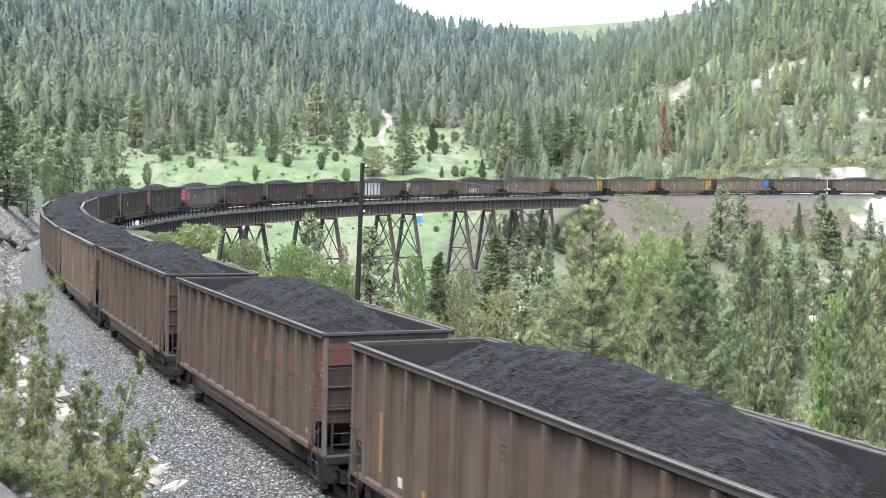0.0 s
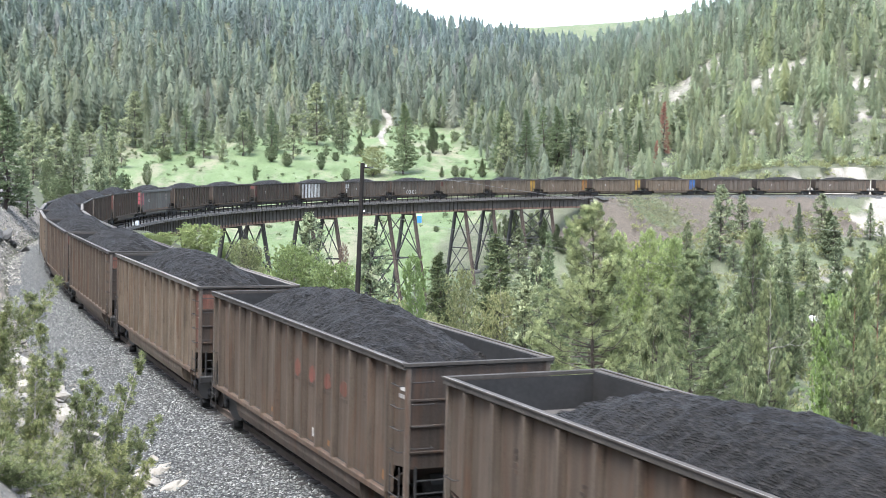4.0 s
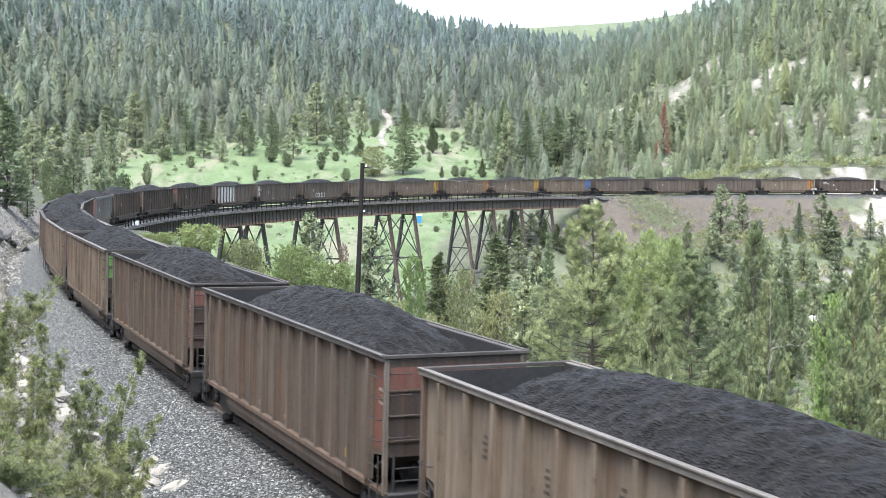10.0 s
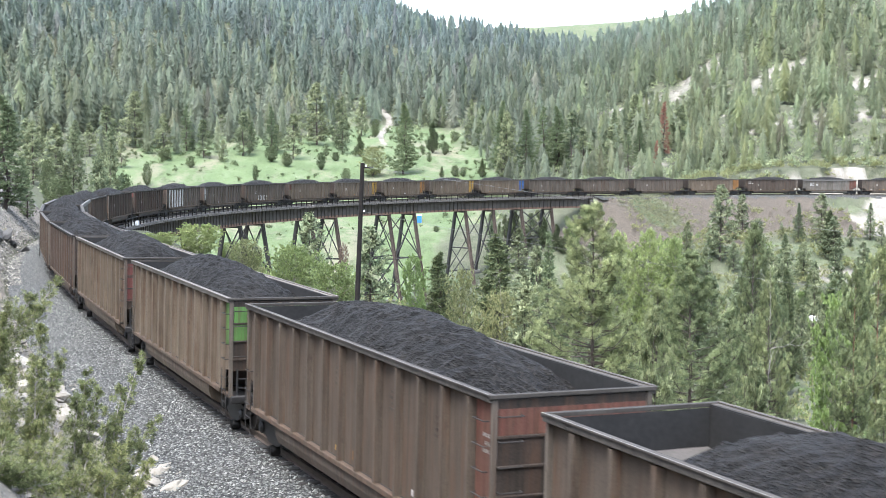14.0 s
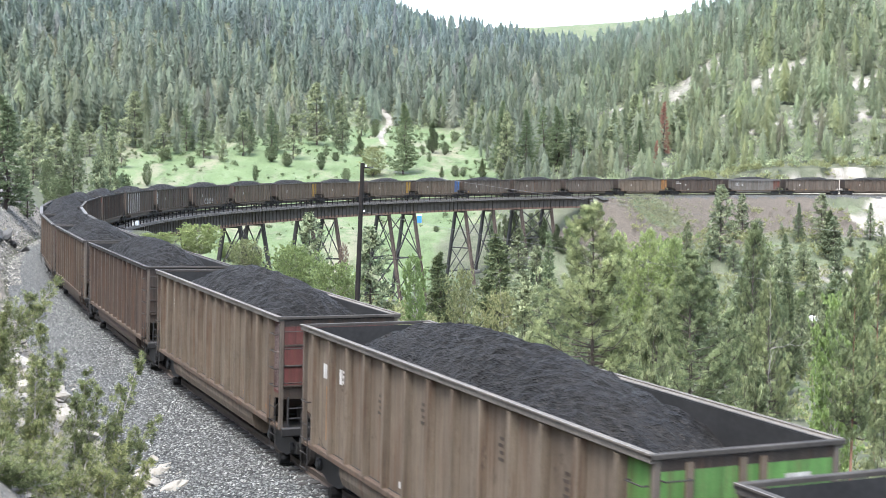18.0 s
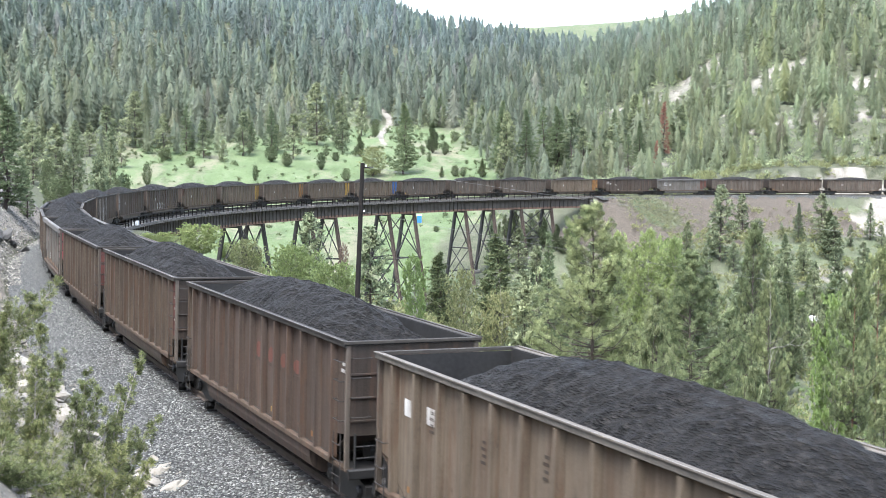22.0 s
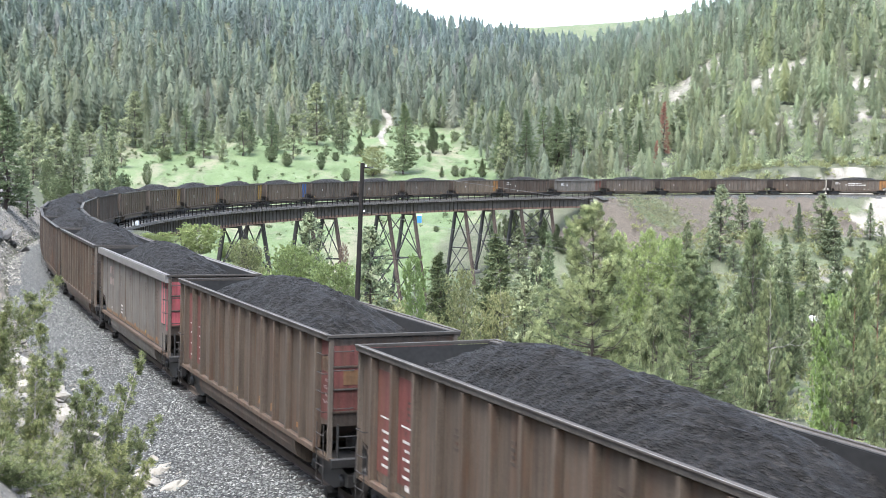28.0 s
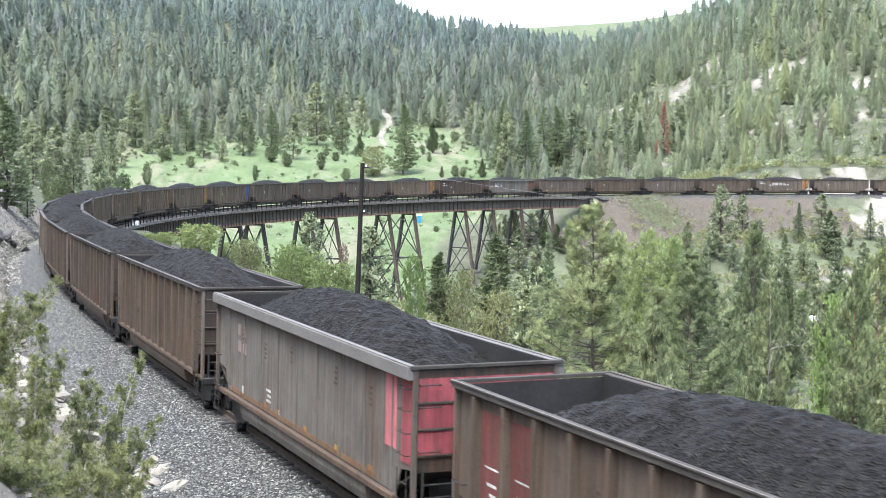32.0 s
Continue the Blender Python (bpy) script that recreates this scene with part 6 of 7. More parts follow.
def bank_scrub():
    """Brush on the far cut above the track, and pale grass on the embankment below it."""
    rng_ = np.random.default_rng(81)
    s, d = rng_.uniform(322, 430, 420), -rng_.uniform(6.5, 24, 420)
    x, y, _, h = track(s)
    x, y = x + d * np.sin(h), y - d * np.cos(h)
    keep = (zones(x, y)[:, 1] < 0.3) | (rng_.random(420) < 0.12)
    brush("cut_scrub", "olive brush along the top of the far cut", "olive", (x[keep], y[keep]), 0.9 + 2.2 * rng_.random(keep.sum()), 82, 98, 0.3, 0.07)
    x, y = 49 + rng_.normal(0, 4.8, 1000), 300 + rng_.normal(0, 4.0, 1000)
    brush("pale_grass", "pale green grass in a patch on the embankment", "bank_grass", (x, y), 0.35 + 0.5 * rng_.random(1000), 83, 48, 0.5, 0.07)


bank_scrub()


def thicket():
    """Pines that fill the valley between the larger ones."""
    rng_ = np.random.default_rng(47)
    n = 0
    while n < 88:
        b, r = math.radians(rng_.uniform(3.0, 20.5)), math.sqrt(rng_.uniform(165 ** 2, 290 ** 2))
        x, y = r * math.sin(b), r * math.cos(b)
        d = near_track(np.array([x]), np.array([y]))[1]
        z = gz(x, y) - 0.1
        h = min(rng_.uniform(6, 13), 7.2 - 0.062 * r - z)
        if d[0] < 16 or h < 5:
            continue
        kind = ("pine_far", "pine_mid", "fir_far", "juniper_mid")[rng_.integers(0, 4)]
        plant(kind, x, y, h, z, rng_.uniform(0, 6), *TREE_WORDS[kind], "trees on the valley floor", rng_.uniform(0.9, 1.2))
        n += 1


thicket()


# ---- far woods ----
def far_conifer(seed, tiers, sides, n, spread, full=1.0):
    """A distant conifer one metre high: ragged drooping skirts of boughs, one above the other, with loose sprays over them."""
    rng_ = np.random.default_rng(seed)

    def girth(u):
        return spread * np.clip(1 - u ** (1.15 * full), 0, 1) ** 0.85 * np.minimum(1, 0.6 + 1.8 * u) + 0.008
    vs, ns, shade = [], [], []
    for k in range(tiers):
        u = min(0.97, max(0.0, (k + rng_.normal(0.3, 0.12)) / tiers))
        r0, z0 = float(girth(np.array(u))), 0.07 + 0.9 * u
        top = min(1.0, z0 + 1.9 / tiers * (0.75 + 0.35 * u))
        shift = rng_.normal(0, 0.1 * r0, 2)
        a = np.sort(np.arange(sides) * 6.2832 / sides + rng_.uniform(-0.3, 0.3, sides)) + rng_.uniform(0, 6)
        r = r0 * rng_.uniform(0.55, 1.2, sides)
        zz = z0 - 0.3 * r + rng_.uniform(-0.3, 0.3, sides) / tiers
        for i in range(sides):
            j = (i + 1) % sides
            m = a[i] + 0.5 * ((a[j] - a[i]) % 6.2832)
            notch = 0.5 * r0
            ring = [(r[i], a[i], zz[i]), (notch, m, z0 + 0.25 / tiers), (r[j], a[j], zz[j])]
            pts = [(q * math.cos(w) + shift[0], q * math.sin(w) + shift[1], z) for q, w, z in ring]
            for p, q, w in ((pts[0], pts[1], ring[0][1]), (pts[1], pts[2], ring[2][1])):
                vs += [p, q, (0.0, 0.0, top)]
                tilt = (math.cos(w) * 0.72, math.sin(w) * 0.72, 0.6)
                ns += [tilt] * 3
    u = rng_.random(n) ** 1.2
    a = rng_.uniform(0, 6.2832, n)
    rad = girth(u) * rng_.uniform(0.55, 1.1, n)
    c = np.stack([rad * np.cos(a), rad * np.sin(a), 0.07 + 0.89 * u], 1)
    out = np.stack([np.cos(a), np.sin(a), np.full(n, -0.35)], 1) + rng_.normal(0, 0.35, (n, 3))
    out /= np.linalg.norm(out, axis=1, keepdims=True)
    size = rng_.uniform(0.6, 1.4, (n, 1)) * (14 / tiers)
    wide = np.cross(out, unit_rows(rng_, n))
    wide = wide / (np.linalg.norm(wide, axis=1, keepdims=True) + 1e-9) * 0.015 * size
    loose = np.stack([c - out * 0.02 * size - wide, c - out * 0.02 * size + wide, c + out * 0.036 * size], 1).reshape(-1, 3)
    soft = np.stack([np.cos(a) * 0.72, np.sin(a) * 0.72, np.full(n, 0.65)], 1) + rng_.normal(0, 0.12, (n, 3))
    v, soft = np.concatenate([np.array(vs), loose]), np.concatenate([np.array(ns), np.repeat(soft, 3, 0)])
    v[:, 2] = np.minimum(v[:, 2], 1.0)
    # inner skirts darker, outer sprays lighter: depth shading put into the tint
    shade = np.concatenate([np.full(len(vs), 0.93), np.full(3 * n, 1.04)])
    soft /= np.linalg.norm(soft, axis=1, keepdims=True)
    return v, np.arange(len(v)).reshape(-1, 3), soft, shade


SHAPES = ((0.175, 1.0), (0.15, 1.2), (0.19, 1.5), (0.22, 2.0), (0.18, 1.7))
FAR_KINDS = [far_conifer(10 * g + k, t, sd, n, sp, fu) for g, (t, sd, n) in enumerate(((11, 7, 90), (8, 6, 30), (14, 8, 150))) for k, (sp, fu) in enumerate(SHAPES)]


def woods(name, b0, b1, r0, r1, count, seed, label, hmin, hmax, thin=0.0):
    """Conifers strewn over the hills between two bearings."""
    rng_ = np.random.default_rng(seed)
    b = np.radians(rng_.uniform(b0, b1, count * 2))
    r = np.sqrt(rng_.uniform(r0 ** 2, r1 ** 2, count * 2))
    x, y = r * np.sin(b), r * np.cos(b)
    zn = zones(x, y)
    open_ = np.maximum(zn[:, 1], np.maximum(zones(x * (1 + 16 / r), y * (1 + 16 / r))[:, 1] * (rng_.random(len(x)) < 0.9), np.maximum(zones(x * (1 + 30 / r), y * (1 + 30 / r))[:, 1] * (rng_.random(len(x)) < 0.7), np.maximum(zones(x * (1 + 46 / r), y * (1 + 46 / r))[:, 1] * (rng_.random(len(x)) < 0.75), zones(x * (1 + 62 / r), y * (1 + 62 / r))[:, 1] * (rng_.random(len(x)) < 0.6)) * (r > 445)))) * (x > 40)
    foot = np.interp(np.degrees(b), HILL_B, HILL_FOOT)
    clump = ripple(x, y, 40, 11.0) + 0.7 * ripple(x, y, 15, 13.0)
    s, d = near_track(x, y)
    keep = (clearing(x, y) < 0.3) & ((zn[:, 0] < 0.75) | (r > foot + 15)) & (open_ < 0.22) & (zn[:, 1] < 0.22) & (np.abs(d) > np.where(s > 330, 20, 17)) & (r > foot - np.where(b < 0.03, 8, 30)) & (clump > -1.15 + thin * rng_.uniform(0.6, 1.4, len(x))) & ((x > 15) | (rng_.random(len(x)) < 0.3 + 0.7 * smooth01((r - foot) / 110)))
    x, y, r = x[keep][:count], y[keep][:count], r[keep][:count]
    z = ground_z(x, y) - 0.3
    pick = rng_.integers(0, 5, len(x)) + np.where(r > 760, 5, np.where(r < 530, 10, 0))
    hts = rng_.uniform(hmin, hmax, len(x)) * (0.62 + 0.38 * smooth01((r - np.interp(np.degrees(np.arctan2(x, y)), HILL_B, HILL_FOOT)) / 70)) * np.where(rng_.random(len(x)) < 0.2, 0.6, 1)
    turn = rng_.uniform(0, 6.28, len(x))
    tint = np.stack([rng_.uniform(0.66, 1.16, len(x))] * 3, 1) * rng_.uniform([0.97, 0.99, 0.95], [1.04, 1.01, 1.03], (len(x), 3))
    pale = rng_.random(len(x)) < 0.14
    tint[pale] *= np.array([1.1, 1.08, 0.95])
    # sunlight and haze put into the tint: yellower right and low down, bluer afar
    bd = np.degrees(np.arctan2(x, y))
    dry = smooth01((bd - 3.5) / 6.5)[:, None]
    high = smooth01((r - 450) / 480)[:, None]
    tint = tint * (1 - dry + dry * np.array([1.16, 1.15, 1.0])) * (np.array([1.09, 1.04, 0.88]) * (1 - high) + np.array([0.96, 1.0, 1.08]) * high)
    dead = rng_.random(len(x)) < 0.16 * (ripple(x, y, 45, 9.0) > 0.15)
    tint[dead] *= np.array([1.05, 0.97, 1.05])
    vs, fs, cs, ns, base = [], [], [], [], 0
    for k, (tv, tf, tn, ts) in enumerate(FAR_KINDS):
        ids = np.where(pick == k)[0]
        h, c, sn = hts[ids][:, None], np.cos(turn[ids])[:, None], np.sin(turn[ids])[:, None]
        px = x[ids][:, None] + h * (tv[:, 0] * c - tv[:, 1] * sn)
        py = y[ids][:, None] + h * (tv[:, 0] * sn + tv[:, 1] * c)
        pz = z[ids][:, None] + h * tv[:, 2]
        vs.append(np.stack([px, py, pz], 2).reshape(-1, 3))
        fs.append((tf[None] + (np.arange(len(ids)) * len(tv))[:, None, None] + base).reshape(-1, 3))
        ns.append(np.stack([tn[:, 0] * c - tn[:, 1] * sn, tn[:, 0] * sn + tn[:, 1] * c, np.repeat(tn[:, 2][None], len(ids), 0)], 2).reshape(-1, 3))
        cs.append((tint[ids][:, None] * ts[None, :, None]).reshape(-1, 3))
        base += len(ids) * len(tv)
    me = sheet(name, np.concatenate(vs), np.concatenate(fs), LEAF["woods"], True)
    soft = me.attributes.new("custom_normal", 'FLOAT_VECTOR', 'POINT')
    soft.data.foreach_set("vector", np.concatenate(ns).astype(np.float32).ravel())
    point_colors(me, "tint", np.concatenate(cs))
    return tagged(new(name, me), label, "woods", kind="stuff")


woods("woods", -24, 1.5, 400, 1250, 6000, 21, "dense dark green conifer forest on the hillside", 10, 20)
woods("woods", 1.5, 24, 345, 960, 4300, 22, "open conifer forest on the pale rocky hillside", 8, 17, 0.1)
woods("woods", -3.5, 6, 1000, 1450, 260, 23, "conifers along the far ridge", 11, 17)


# ---- pole and wires ----
def build_pole():
    base, top = Vector((-6.0, 88.0, gz(-6.0, 88.0) - 0.3)), Vector((-5.45, 88.0, 7.25))
    pole = thing("utility_pole", Build().tube(base, top, 0.19, 0.14, 12), POLE_WOOD, "dark leaning wooden utility pole beside the track", "utility pole")
    for z, nm in ((6.95, "crossarm"), (3.9, "bracket")):
        p = base.lerp(top, (z - base.z) / (top.z - base.z))
        part(nm, Build().beam(p + Vector((-0.1, -0.1, 0)), p + Vector((0.75 if nm == "crossarm" else 0.3, -0.2, 0)), 0.09, 0.11), POLE_WOOD, pole)
        part("insulator", Build().lathe([(0.0, 0.0), (0.05, 0.0), (0.06, 0.06), (0.03, 0.14), (0.0, 0.15)], 8, 2), WHITE_PAINT, pole, "white insulator", m=Matrix.Translation(p + Vector((0.25, -0.17, 0.05))))
    for a, c, sag in ((Vector((-5.2, 87.8, 7.0)), Vector((29.3, 70.0, 2.97)), 0.3), (Vector((-5.2, 87.8, 3.95)), Vector((29.3, 70.0, -0.25)), 0.45)):
        b = Build()
        pts = [a.lerp(c, k / 24) - Vector((0, 0, sag * 4 * (k / 24) * (1 - k / 24))) for k in range(25)]
        for p, q in zip(pts[:-1], pts[1:]):
            b.tube(p, q, 0.007, n=4)
        thing("wire", b, WIRE, "thin grey overhead wire strung from the pole", "wire", "wires")


build_pole()


# ---- far cabin toilet, rocks, juniper on the bank ----
def build_toilet():
    x, y = -6.4, 350.0
    z = gz(x, y) - 0.05
    b = Build().bar(-0.6, 0.6, -0.6, 0.6, 0, 2.1, 0.06, 2)
    ob = thing("portable_toilet", b, BLUE_PLASTIC, "blue plastic portable toilet on the meadow", "portable toilet", m=Matrix.Translation((x, y, z)))
    part("roof", Build().prism([(-0.66, 2.1), (0.66, 2.1), (0.5, 2.3), (-0.5, 2.3)], -0.66, 0.66), WHITE_PAINT, ob, "pale roof")
    part("door", Build().box(-0.42, 0.42, -0.63, -0.6, 0.12, 1.95), BLUE_PLASTIC, ob)


build_toilet()


def build_shed():
    x, y = 67.8, 240.0
    z = gz(x, y)
    ob = thing("shed", Build().box(-1.6, 1.6, -1.2, 1.2, 0, 2.2), CONCRETE, "small pale shed with a white metal roof among trees", "shed", m=Matrix.Translation((x, y, z)))
    part("roof", Build().prism([(-1.5, 2.2), (1.5, 2.2), (1.5, 2.3), (0, 3.0), (-1.5, 2.3)], -1.85, 1.85), WHITE_PAINT, ob, "white metal roof")


build_shed()


def rock_mesh(seed, material, squash=0.7):
    bm = bmesh.new()
    bmesh.ops.create_icosphere(bm, subdivisions=2, radius=1.0)
    for v in bm.verts:
        p = v.co.copy()
        k = 1 + 0.35 * noise.fractal(p * 1.3 + Vector((seed * 3.1, 0, 0)), 1.0, 2.1, 4) + 0.2 * noise.noise(p * 3.5 + Vector((0, seed, 0)))
        v.co = Vector((p.x * k, p.y * k, p.z * k * squash))
    me = bpy.data.meshes.new("rock")
    bm.to_mesh(me)
    bm.free()
    me.materials.append(material)
    return me


ROCKS_DARK = [rock_mesh(k, ROCK_DARK, 0.9) for k in (1, 2, 3)]
ROCKS_PALE = [rock_mesh(k, ROCK_PALE, 0.6) for k in (4, 5, 6)]


def strew_rocks():
    r_ = random.Random(5)
    for i in range(16):   # a dark outcrop above the cut
        x, y = r_.uniform(-39.5, -36.6), r_.uniform(104, 114)
        k = r_.uniform(0.45, 0.85)
        thing("rock", ROCKS_DARK[i % 3], None, "dark jagged rock of the outcrop above the cut", "rock", "rocks of the cut",
              m=Matrix.LocRotScale((x, y, gz(x, y)), Euler((0.5, r_.uniform(0, 0.5), r_.random() * 6)), (1.5 * k, k, 0.7 * k)))
    for i in range(20):
        s, d = r_.uniform(74, 128), -r_.uniform(6.6, 9.0)
        p = beside(s, d, 0)
        k = r_.uniform(0.15, 0.36)
        thing("rock", ROCKS_DARK[i % 3], None, "dark grey broken rock in the railway cut", "rock", "rocks of the cut",
              m=Matrix.LocRotScale((p.x, p.y, gz(p.x, p.y) + 0.05 * k), Euler((r_.random(), r_.random(), r_.random() * 6)), (k, k * 0.8, k)))
    for i in range(16):   # half-sunk slabs by the ballast's edge and under the junipers
        s = r_.uniform(4, 34)
        p = beside(s, -r_.uniform(4.7, 7.6), 0)
        k = r_.uniform(0.2, 0.5)
        thing("rock", ROCKS_PALE[i % 3], None, "pale half-buried rock slab on the bank", "rock", "rocks of the bank",
              m=Matrix.LocRotScale((p.x, p.y, gz(p.x, p.y) - 0.1 * k), Euler((r_.random() * 0.5, r_.random() * 0.5, r_.random() * 6)), (k * 1.3, k, k * 0.7)))
    for x, y in ((-12.86, 42.1), (-12.3, 41.0), (-11.7, 40.2), (-13.2, 43.6), (-7.2, 32.3), (-7.6, 33.2), (-6.8, 31.6), (-11.0, 39.0), (-9.5, 36.4), (-11.6, 38.4), (-12.0, 37.9), (-12.8, 38.6), (-7.5, 33.6)):
        k = r_.uniform(0.4, 0.7)
        thing("rock", ROCKS_PALE[r_.randint(0, 2)], None, "pale tan rock slab at the edge of the ballast", "rock", "rocks of the bank",
              m=Matrix.LocRotScale((x, y, gz(x, y)), Euler((0.2, 0.3, r_.random() * 6)), (k, 0.7 * k, 0.3 * k)))
    for i in range(90):   # heaps of pale lumps
        cx, cy = ((-11.7, 38.6), (-12.9, 39.2), (-7.4, 33.3), (-12.3, 41.5))[i % 4]
        x, y = cx + r_.gauss(0, 0.55), cy + r_.gauss(0, 0.7)
        k = r_.uniform(0.08, 0.3)
        thing("rock", ROCKS_PALE[i % 3], None, "pale tan lump of broken rock", "rock", "rocks of the bank",
              m=Matrix.LocRotScale((x, y, gz(x, y) - 0.02), Euler((r_.random(), r_.random(), r_.random() * 6)), (k, k, k)))
    for i in range(46):
        s, d = r_.uniform(10, 48), -r_.uniform(5.0, 9.5)
        p = beside(s, d, 0)
        k = r_.uniform(0.12, 0.5)
        thing("rock", ROCKS_PALE[i % 3], None, "pale weathered rock on the bank", "rock", "rocks of the bank",
              m=Matrix.LocRotScale((p.x, p.y, gz(p.x, p.y) + 0.02 * k), Euler((r_.random(), r_.random(), r_.random() * 6)), (k, k, k)))


strew_rocks()


def bank_litter():
    """Dry grass and broken stone on the bank, past counting."""
    rng_ = np.random.default_rng(61)
    n = 3800
    s, d = rng_.uniform(-4, 112, n), -rng_.uniform(4.6, 12, n)
    x, y, _, h = track(s)
    x, y = x + d * np.sin(h), y - d * np.cos(h)
    z = ground_z(x, y)
    up = np.tile(np.array([[0, 0, 1.0]]), (n, 1))
    v, f = tufts(rng_, np.stack([x, y, z], 1), up, 9, 0.28, 0.012, 0.5)
    keep = ripple(x, y, 3.0, 2.0) > -0.1
    sel = np.repeat(keep, 27)
    v = v[sel]
    tagged(new("dry_grass", sheet("dry_grass", v, np.arange(len(v)).reshape(-1, 3), LEAF["straw"], False)), "dry yellow-green grass tufts on the stony bank", "grass", kind="stuff")
    # angular stones: tan ones on the near bank, paler scree in the cut
    octa = np.array([(1, 0, 0), (-1, 0, 0), (0, 1, 0), (0, -1, 0), (0, 0, 0.7), (0, 0, -0.7)])
    tri = np.array([(0, 2, 4), (2, 1, 4), (1, 3, 4), (3, 0, 4), (2, 0, 5), (1, 2, 5), (3, 1, 5), (0, 3, 5)])
    for n, s0, s1, d0, d1, name, material, label in ((2800, -4, 80, 3.9, 10.5, "bank_stones", TAN_STONE, "pale broken stones littering the bank"),
                                                     (15000, 68, 142, 3.0, 10.5, "scree", SCREE_STONE, "pale grey scree in the railway cut")):
        s, d = rng_.uniform(s0, s1, n), -rng_.uniform(d0, d1, n)
        x, y, zt, h = track(s)
        x, y = x + d * np.sin(h), y - d * np.cos(h)
        z = np.maximum(ground_z(x, y), zt + np.interp(d, [b_[0] for b_ in BED], [b_[1] for b_ in BED], left=-9.0))
        size = rng_.uniform(0.03, 0.1, n) * np.where(rng_.random(n) < 0.08, 1.9, 1)
        v = octa[None] * size[:, None, None] * rng_.uniform(0.6, 1.3, (n, 6, 3)) + np.stack([x, y, z + 0.02], 1)[:, None]
        f = tri[None] + (np.arange(n) * 6)[:, None, None]
        tagged(new(name, sheet(name, v.reshape(-1, 3), f.reshape(-1, 3), material, False)), label, "stones", kind="stuff")


bank_litter()


def ballast_stones():
    """Loose ballast along the stretch that passes nearest."""
    rng_ = np.random.default_rng(63)
    n = 32000
    s, d = np.concatenate([rng_.uniform(-6, 62, 25000), rng_.uniform(62, 132, 7000)]), -rng_.uniform(1.05, 4.75, n)
    x, y, zt, h = track(s)
    x, y = x + d * np.sin(h), y - d * np.cos(h)
    z = zt + np.interp(d, [b_[0] for b_ in BED], [b_[1] for b_ in BED])
    octa = np.array([(1, 0, 0), (-1, 0, 0), (0, 1, 0), (0, -1, 0), (0, 0, 0.8), (0, 0, -0.5)])
    tri = np.array([(0, 2, 4), (2, 1, 4), (1, 3, 4), (3, 0, 4), (2, 0, 5), (1, 2, 5), (3, 1, 5), (0, 3, 5)])
    v = octa[None] * rng_.uniform(0.022, 0.05, n)[:, None, None] * rng_.uniform(0.6, 1.3, (n, 6, 3)) + np.stack([x, y, z + 0.02], 1)[:, None]
    f = tri[:4][None] + (np.arange(n) * 6)[:, None, None]
    tagged(new("ballast_stones", sheet("ballast_stones", v.reshape(-1, 3), f.reshape(-1, 3), STONE, False)), "loose grey crushed stone on the ballast shoulder", "ballast", kind="stuff")


ballast_stones()


def juniper_bush(seed, x, y, tips):
    """A ragged juniper: stems from one root, each a plume of scaly sprays. tips: end of the stem and half-width of its plume."""
    rng_ = np.random.default_rng(seed)
    root = Vector((x, y, gz(x, y) - 0.1))
    ob = new("juniper_bush")
    ob.location = root
    sticks, cs, ax = [], [], []
    for tx, ty, tz, wide in tips:
        tip = Vector((tx, ty, tz)) - root
        knee = Vector((tip.x * 0.35, tip.y * 0.35, tip.z * 0.5)) + Vector(rng_.normal(0, 0.05, 3))
        n = 16
        path = [knee * (2 * f * (1 - f)) + tip * f * f for f in np.linspace(0, 1, n + 1)]
        for k in range(n):
            sticks.append((path[k], path[k + 1], 0.026 * (1.05 - k / n), 0.026 * (1.05 - (k + 1) / n)))
        fwd = (tip - knee).normalized()
        count = int(150 + 900 * wide * tip.length)
        for f in rng_.uniform(0.2, 1.0, count // 9) ** 0.85:
            k = min(n - 1, int(f * n))
            p = path[k].lerp(path[k + 1], f * n - k)
            a2 = rng_.uniform(0, 6.28)
            out = Vector((math.cos(a2), math.sin(a2), rng_.normal(0, 0.35))).normalized()
            way = (out * rng_.uniform(0.5, 1.0) + fwd * rng_.uniform(0.5, 1.1)).normalized()
            girth = wide * 1.5 * min(1.0, 0.45 + 2.2 * (f - 0.2)) * (1 - 0.7 * max(0.0, f - 0.55) / 0.45) * rng_.uniform(0.45, 1.25)
            e = p + way * girth
            sticks.append((p, e, 0.005, 0.0015))
            for w in np.linspace(0.25, 1.0, 9):
                cs.append(p.lerp(e, w) + Vector(rng_.normal(0, 0.14 * girth * (1.1 - 0.6 * w), 3)))
                ax.append((way + Vector(rng_.normal(0, 0.5, 3))).normalized())
        for q in range(3):   # bare dead twigs
            p = path[int(rng_.integers(2, 9))]
            e = p + Vector(rng_.normal(0, 0.16, 3))
            sticks.append((p, e, 0.006, 0.002))
    v, f = sprays(rng_, np.array(cs), np.array(ax), 12, 0.052, 0.0062, 0.65)
    part("stem", limbs(sticks, 4), BARK_GREY, ob, "grey twisted stems")
    part("foliage", sheet("foliage", v, f, LEAF["bank_juniper"], False), None, ob)
    return tagged(ob, "ragged olive-green juniper on the rocky bank", "juniper bush", "junipers on the bank")


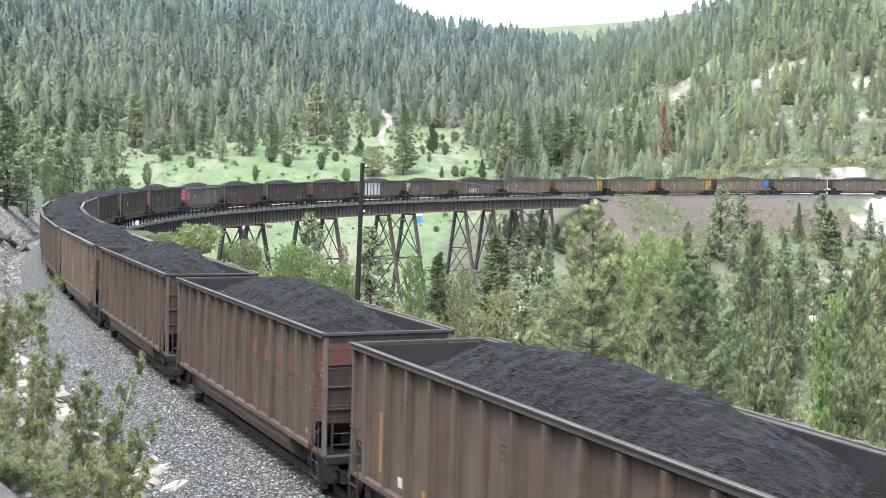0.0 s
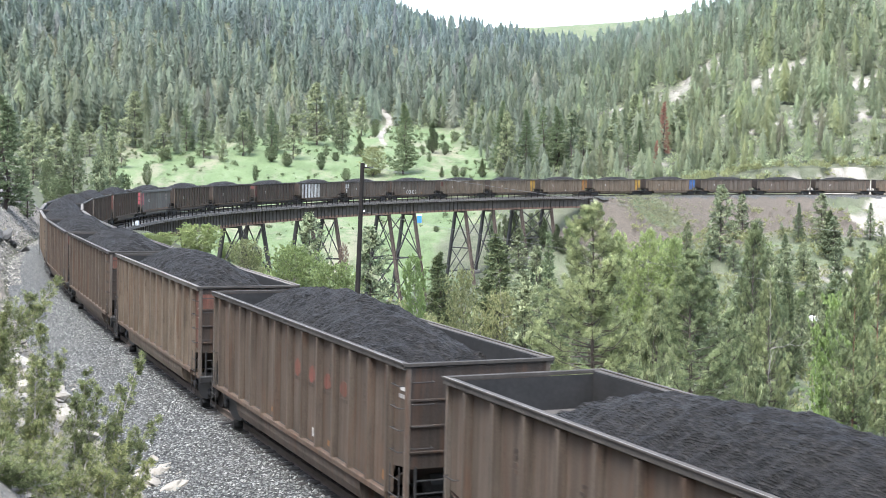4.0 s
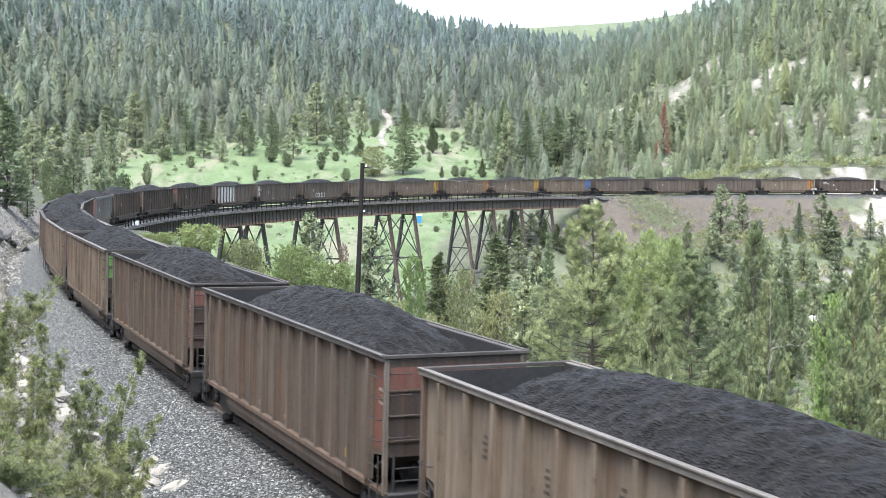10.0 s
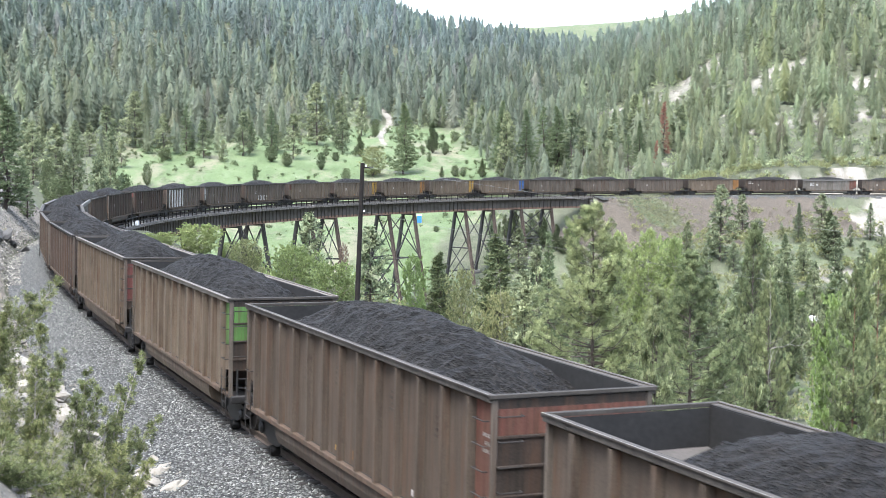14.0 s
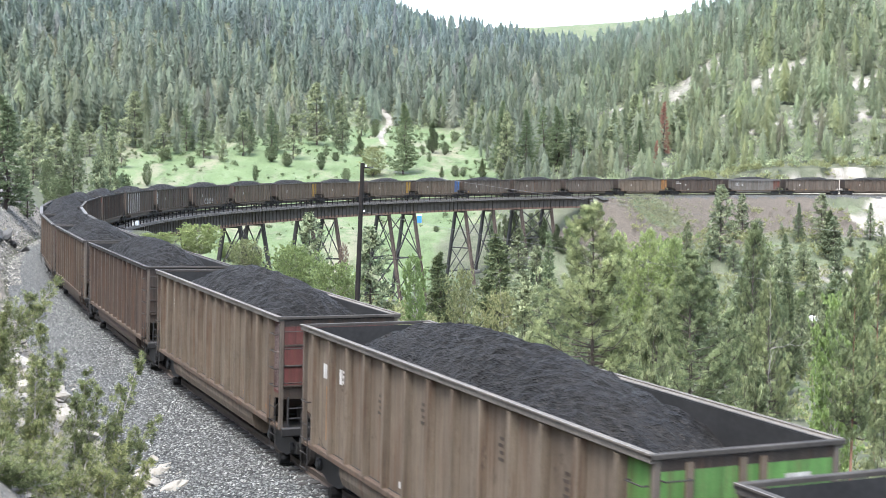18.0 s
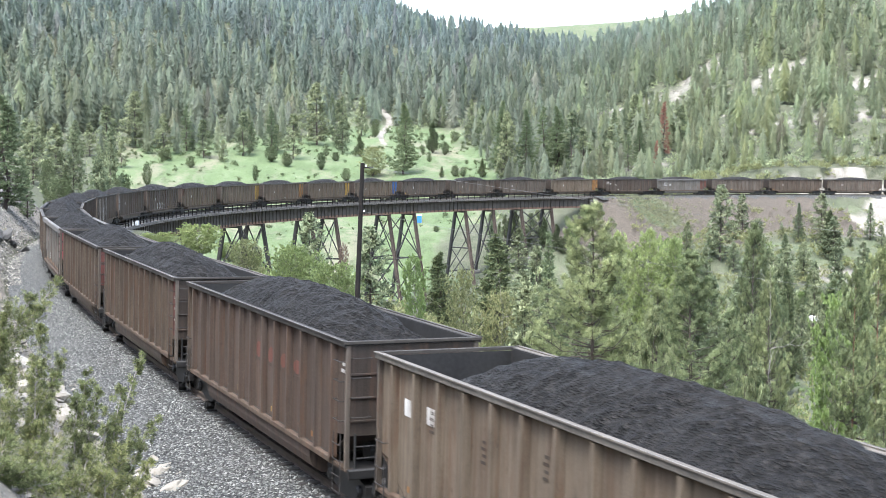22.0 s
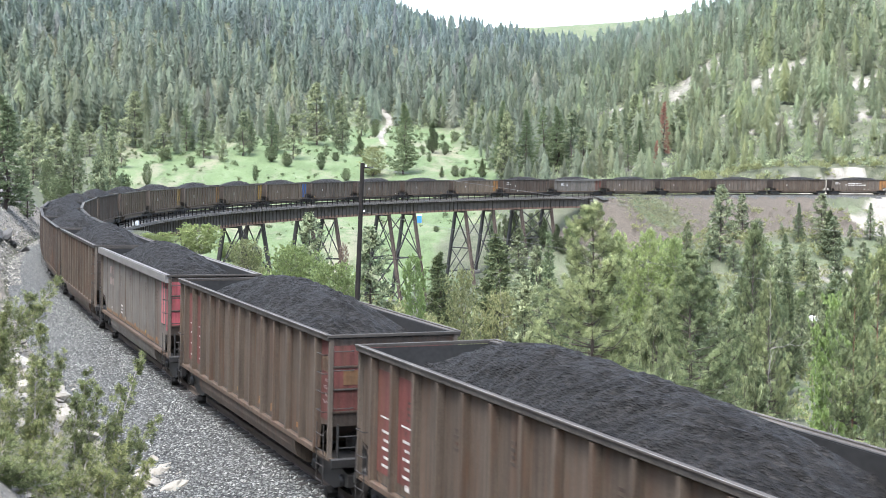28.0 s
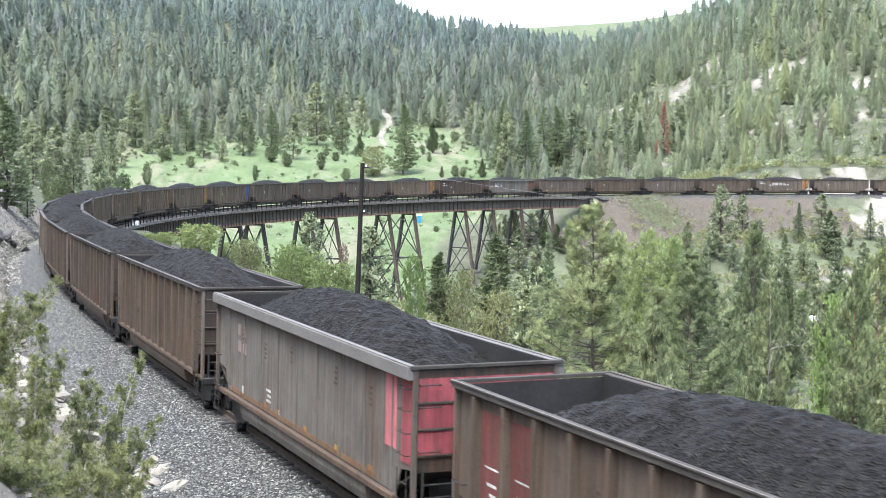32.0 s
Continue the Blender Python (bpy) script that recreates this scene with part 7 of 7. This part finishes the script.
JUNIPERS = [
    (41, -4.35, 12.7, [(-4.41, 13.0, 4.72, 0.16), (-4.21, 12.3, 4.6, 0.15), (-4.08, 12.5, 4.5, 0.15), (-4.13, 13.0, 4.4, 0.16), (-4.02, 13.4, 4.2, 0.16), (-4.5, 12.2, 4.7, 0.15)]),
    (31, -6.15, 17.0, [(-5.21, 17.5, 5.86, 0.2), (-5.36, 17.0, 5.75, 0.24), (-5.49, 16.5, 5.67, 0.24), (-5.54, 16.4, 5.25, 0.24)]),
    (32, -5.4, 16.6, [(-5.1, 16.5, 5.38, 0.18), (-4.84, 16.5, 5.08, 0.16), (-4.84, 16.2, 4.81, 0.16)]),
    (33, -4.7, 16.3, [(-4.53, 16.5, 4.84, 0.17), (-4.36, 16.3, 4.62, 0.14), (-4.52, 16.0, 4.56, 0.18)]),
    (34, -4.35, 16.1, [(-3.85, 16.5, 5.01, 0.12), (-4.03, 16.2, 4.62, 0.15), (-4.16, 16.0, 4.39, 0.15), (-3.54, 16.0, 4.31, 0.13), (-3.76, 15.8, 4.19, 0.16)]),
    (35, -3.95, 15.2, [(-3.52, 15.5, 3.88, 0.14), (-3.55, 15.3, 3.71, 0.17), (-3.79, 15.2, 4.08, 0.23), (-3.91, 14.9, 3.91, 0.22)]),
    (36, -4.3, 15.0, [(-4.21, 15.4, 4.08, 0.23), (-4.28, 14.8, 3.87, 0.25)]),
    (37, -4.7, 14.9, [(-4.56, 15.2, 4.14, 0.25), (-4.6, 14.8, 3.9, 0.25), (-4.86, 15.0, 4.12, 0.25)]),
    (38, -5.25, 15.4, [(-5.13, 15.0, 3.98, 0.26), (-5.32, 15.6, 4.25, 0.23)]),
    (39, -5.1, 16.0, [(-5.03, 16.0, 4.97, 0.18), (-4.88, 15.8, 4.32, 0.17)]),
    (40, -5.4, 16.0, [(-5.25, 15.8, 4.63, 0.18), (-5.41, 16.2, 4.85, 0.2)]),
]
for row in JUNIPERS:
    juniper_bush(*row)


# ---- the moving train ----
SPEED = 5.213


def car_pose(s):
    xa, ya, za, _ = track(s - BOGIE)
    xb, yb, zb, _ = track(s + BOGIE)
    h = math.atan2(yb - ya, xb - xa)
    return pose((xa + xb) / 2, (ya + yb) / 2, (za + zb) / 2, 0, 0, math.degrees(h)) @ Matrix.Rotation(CANT, 4, 'X')


def motions():
    times = [0.5 * k for k in range(65)]
    for i, car in CARS.items():
        walk(car, [(t, car_pose(i * PITCH - SPEED * t)) for t in times])
    spin = -SPEED / 0.457
    ticks = [0.1 * k for k in range(321)]
    for i, car in CARS.items():
        if 0 <= i <= 12:
            for truck in car.children:
                if truck.name.startswith("truck"):
                    for ws in truck.children:
                        if ws.name.startswith("wheelset"):
                            at = ws.location.copy()
                            walk(ws, [(t, Matrix.Translation(at) @ Matrix.Rotation(spin * t, 4, 'Y')) for t in ticks])


motions()
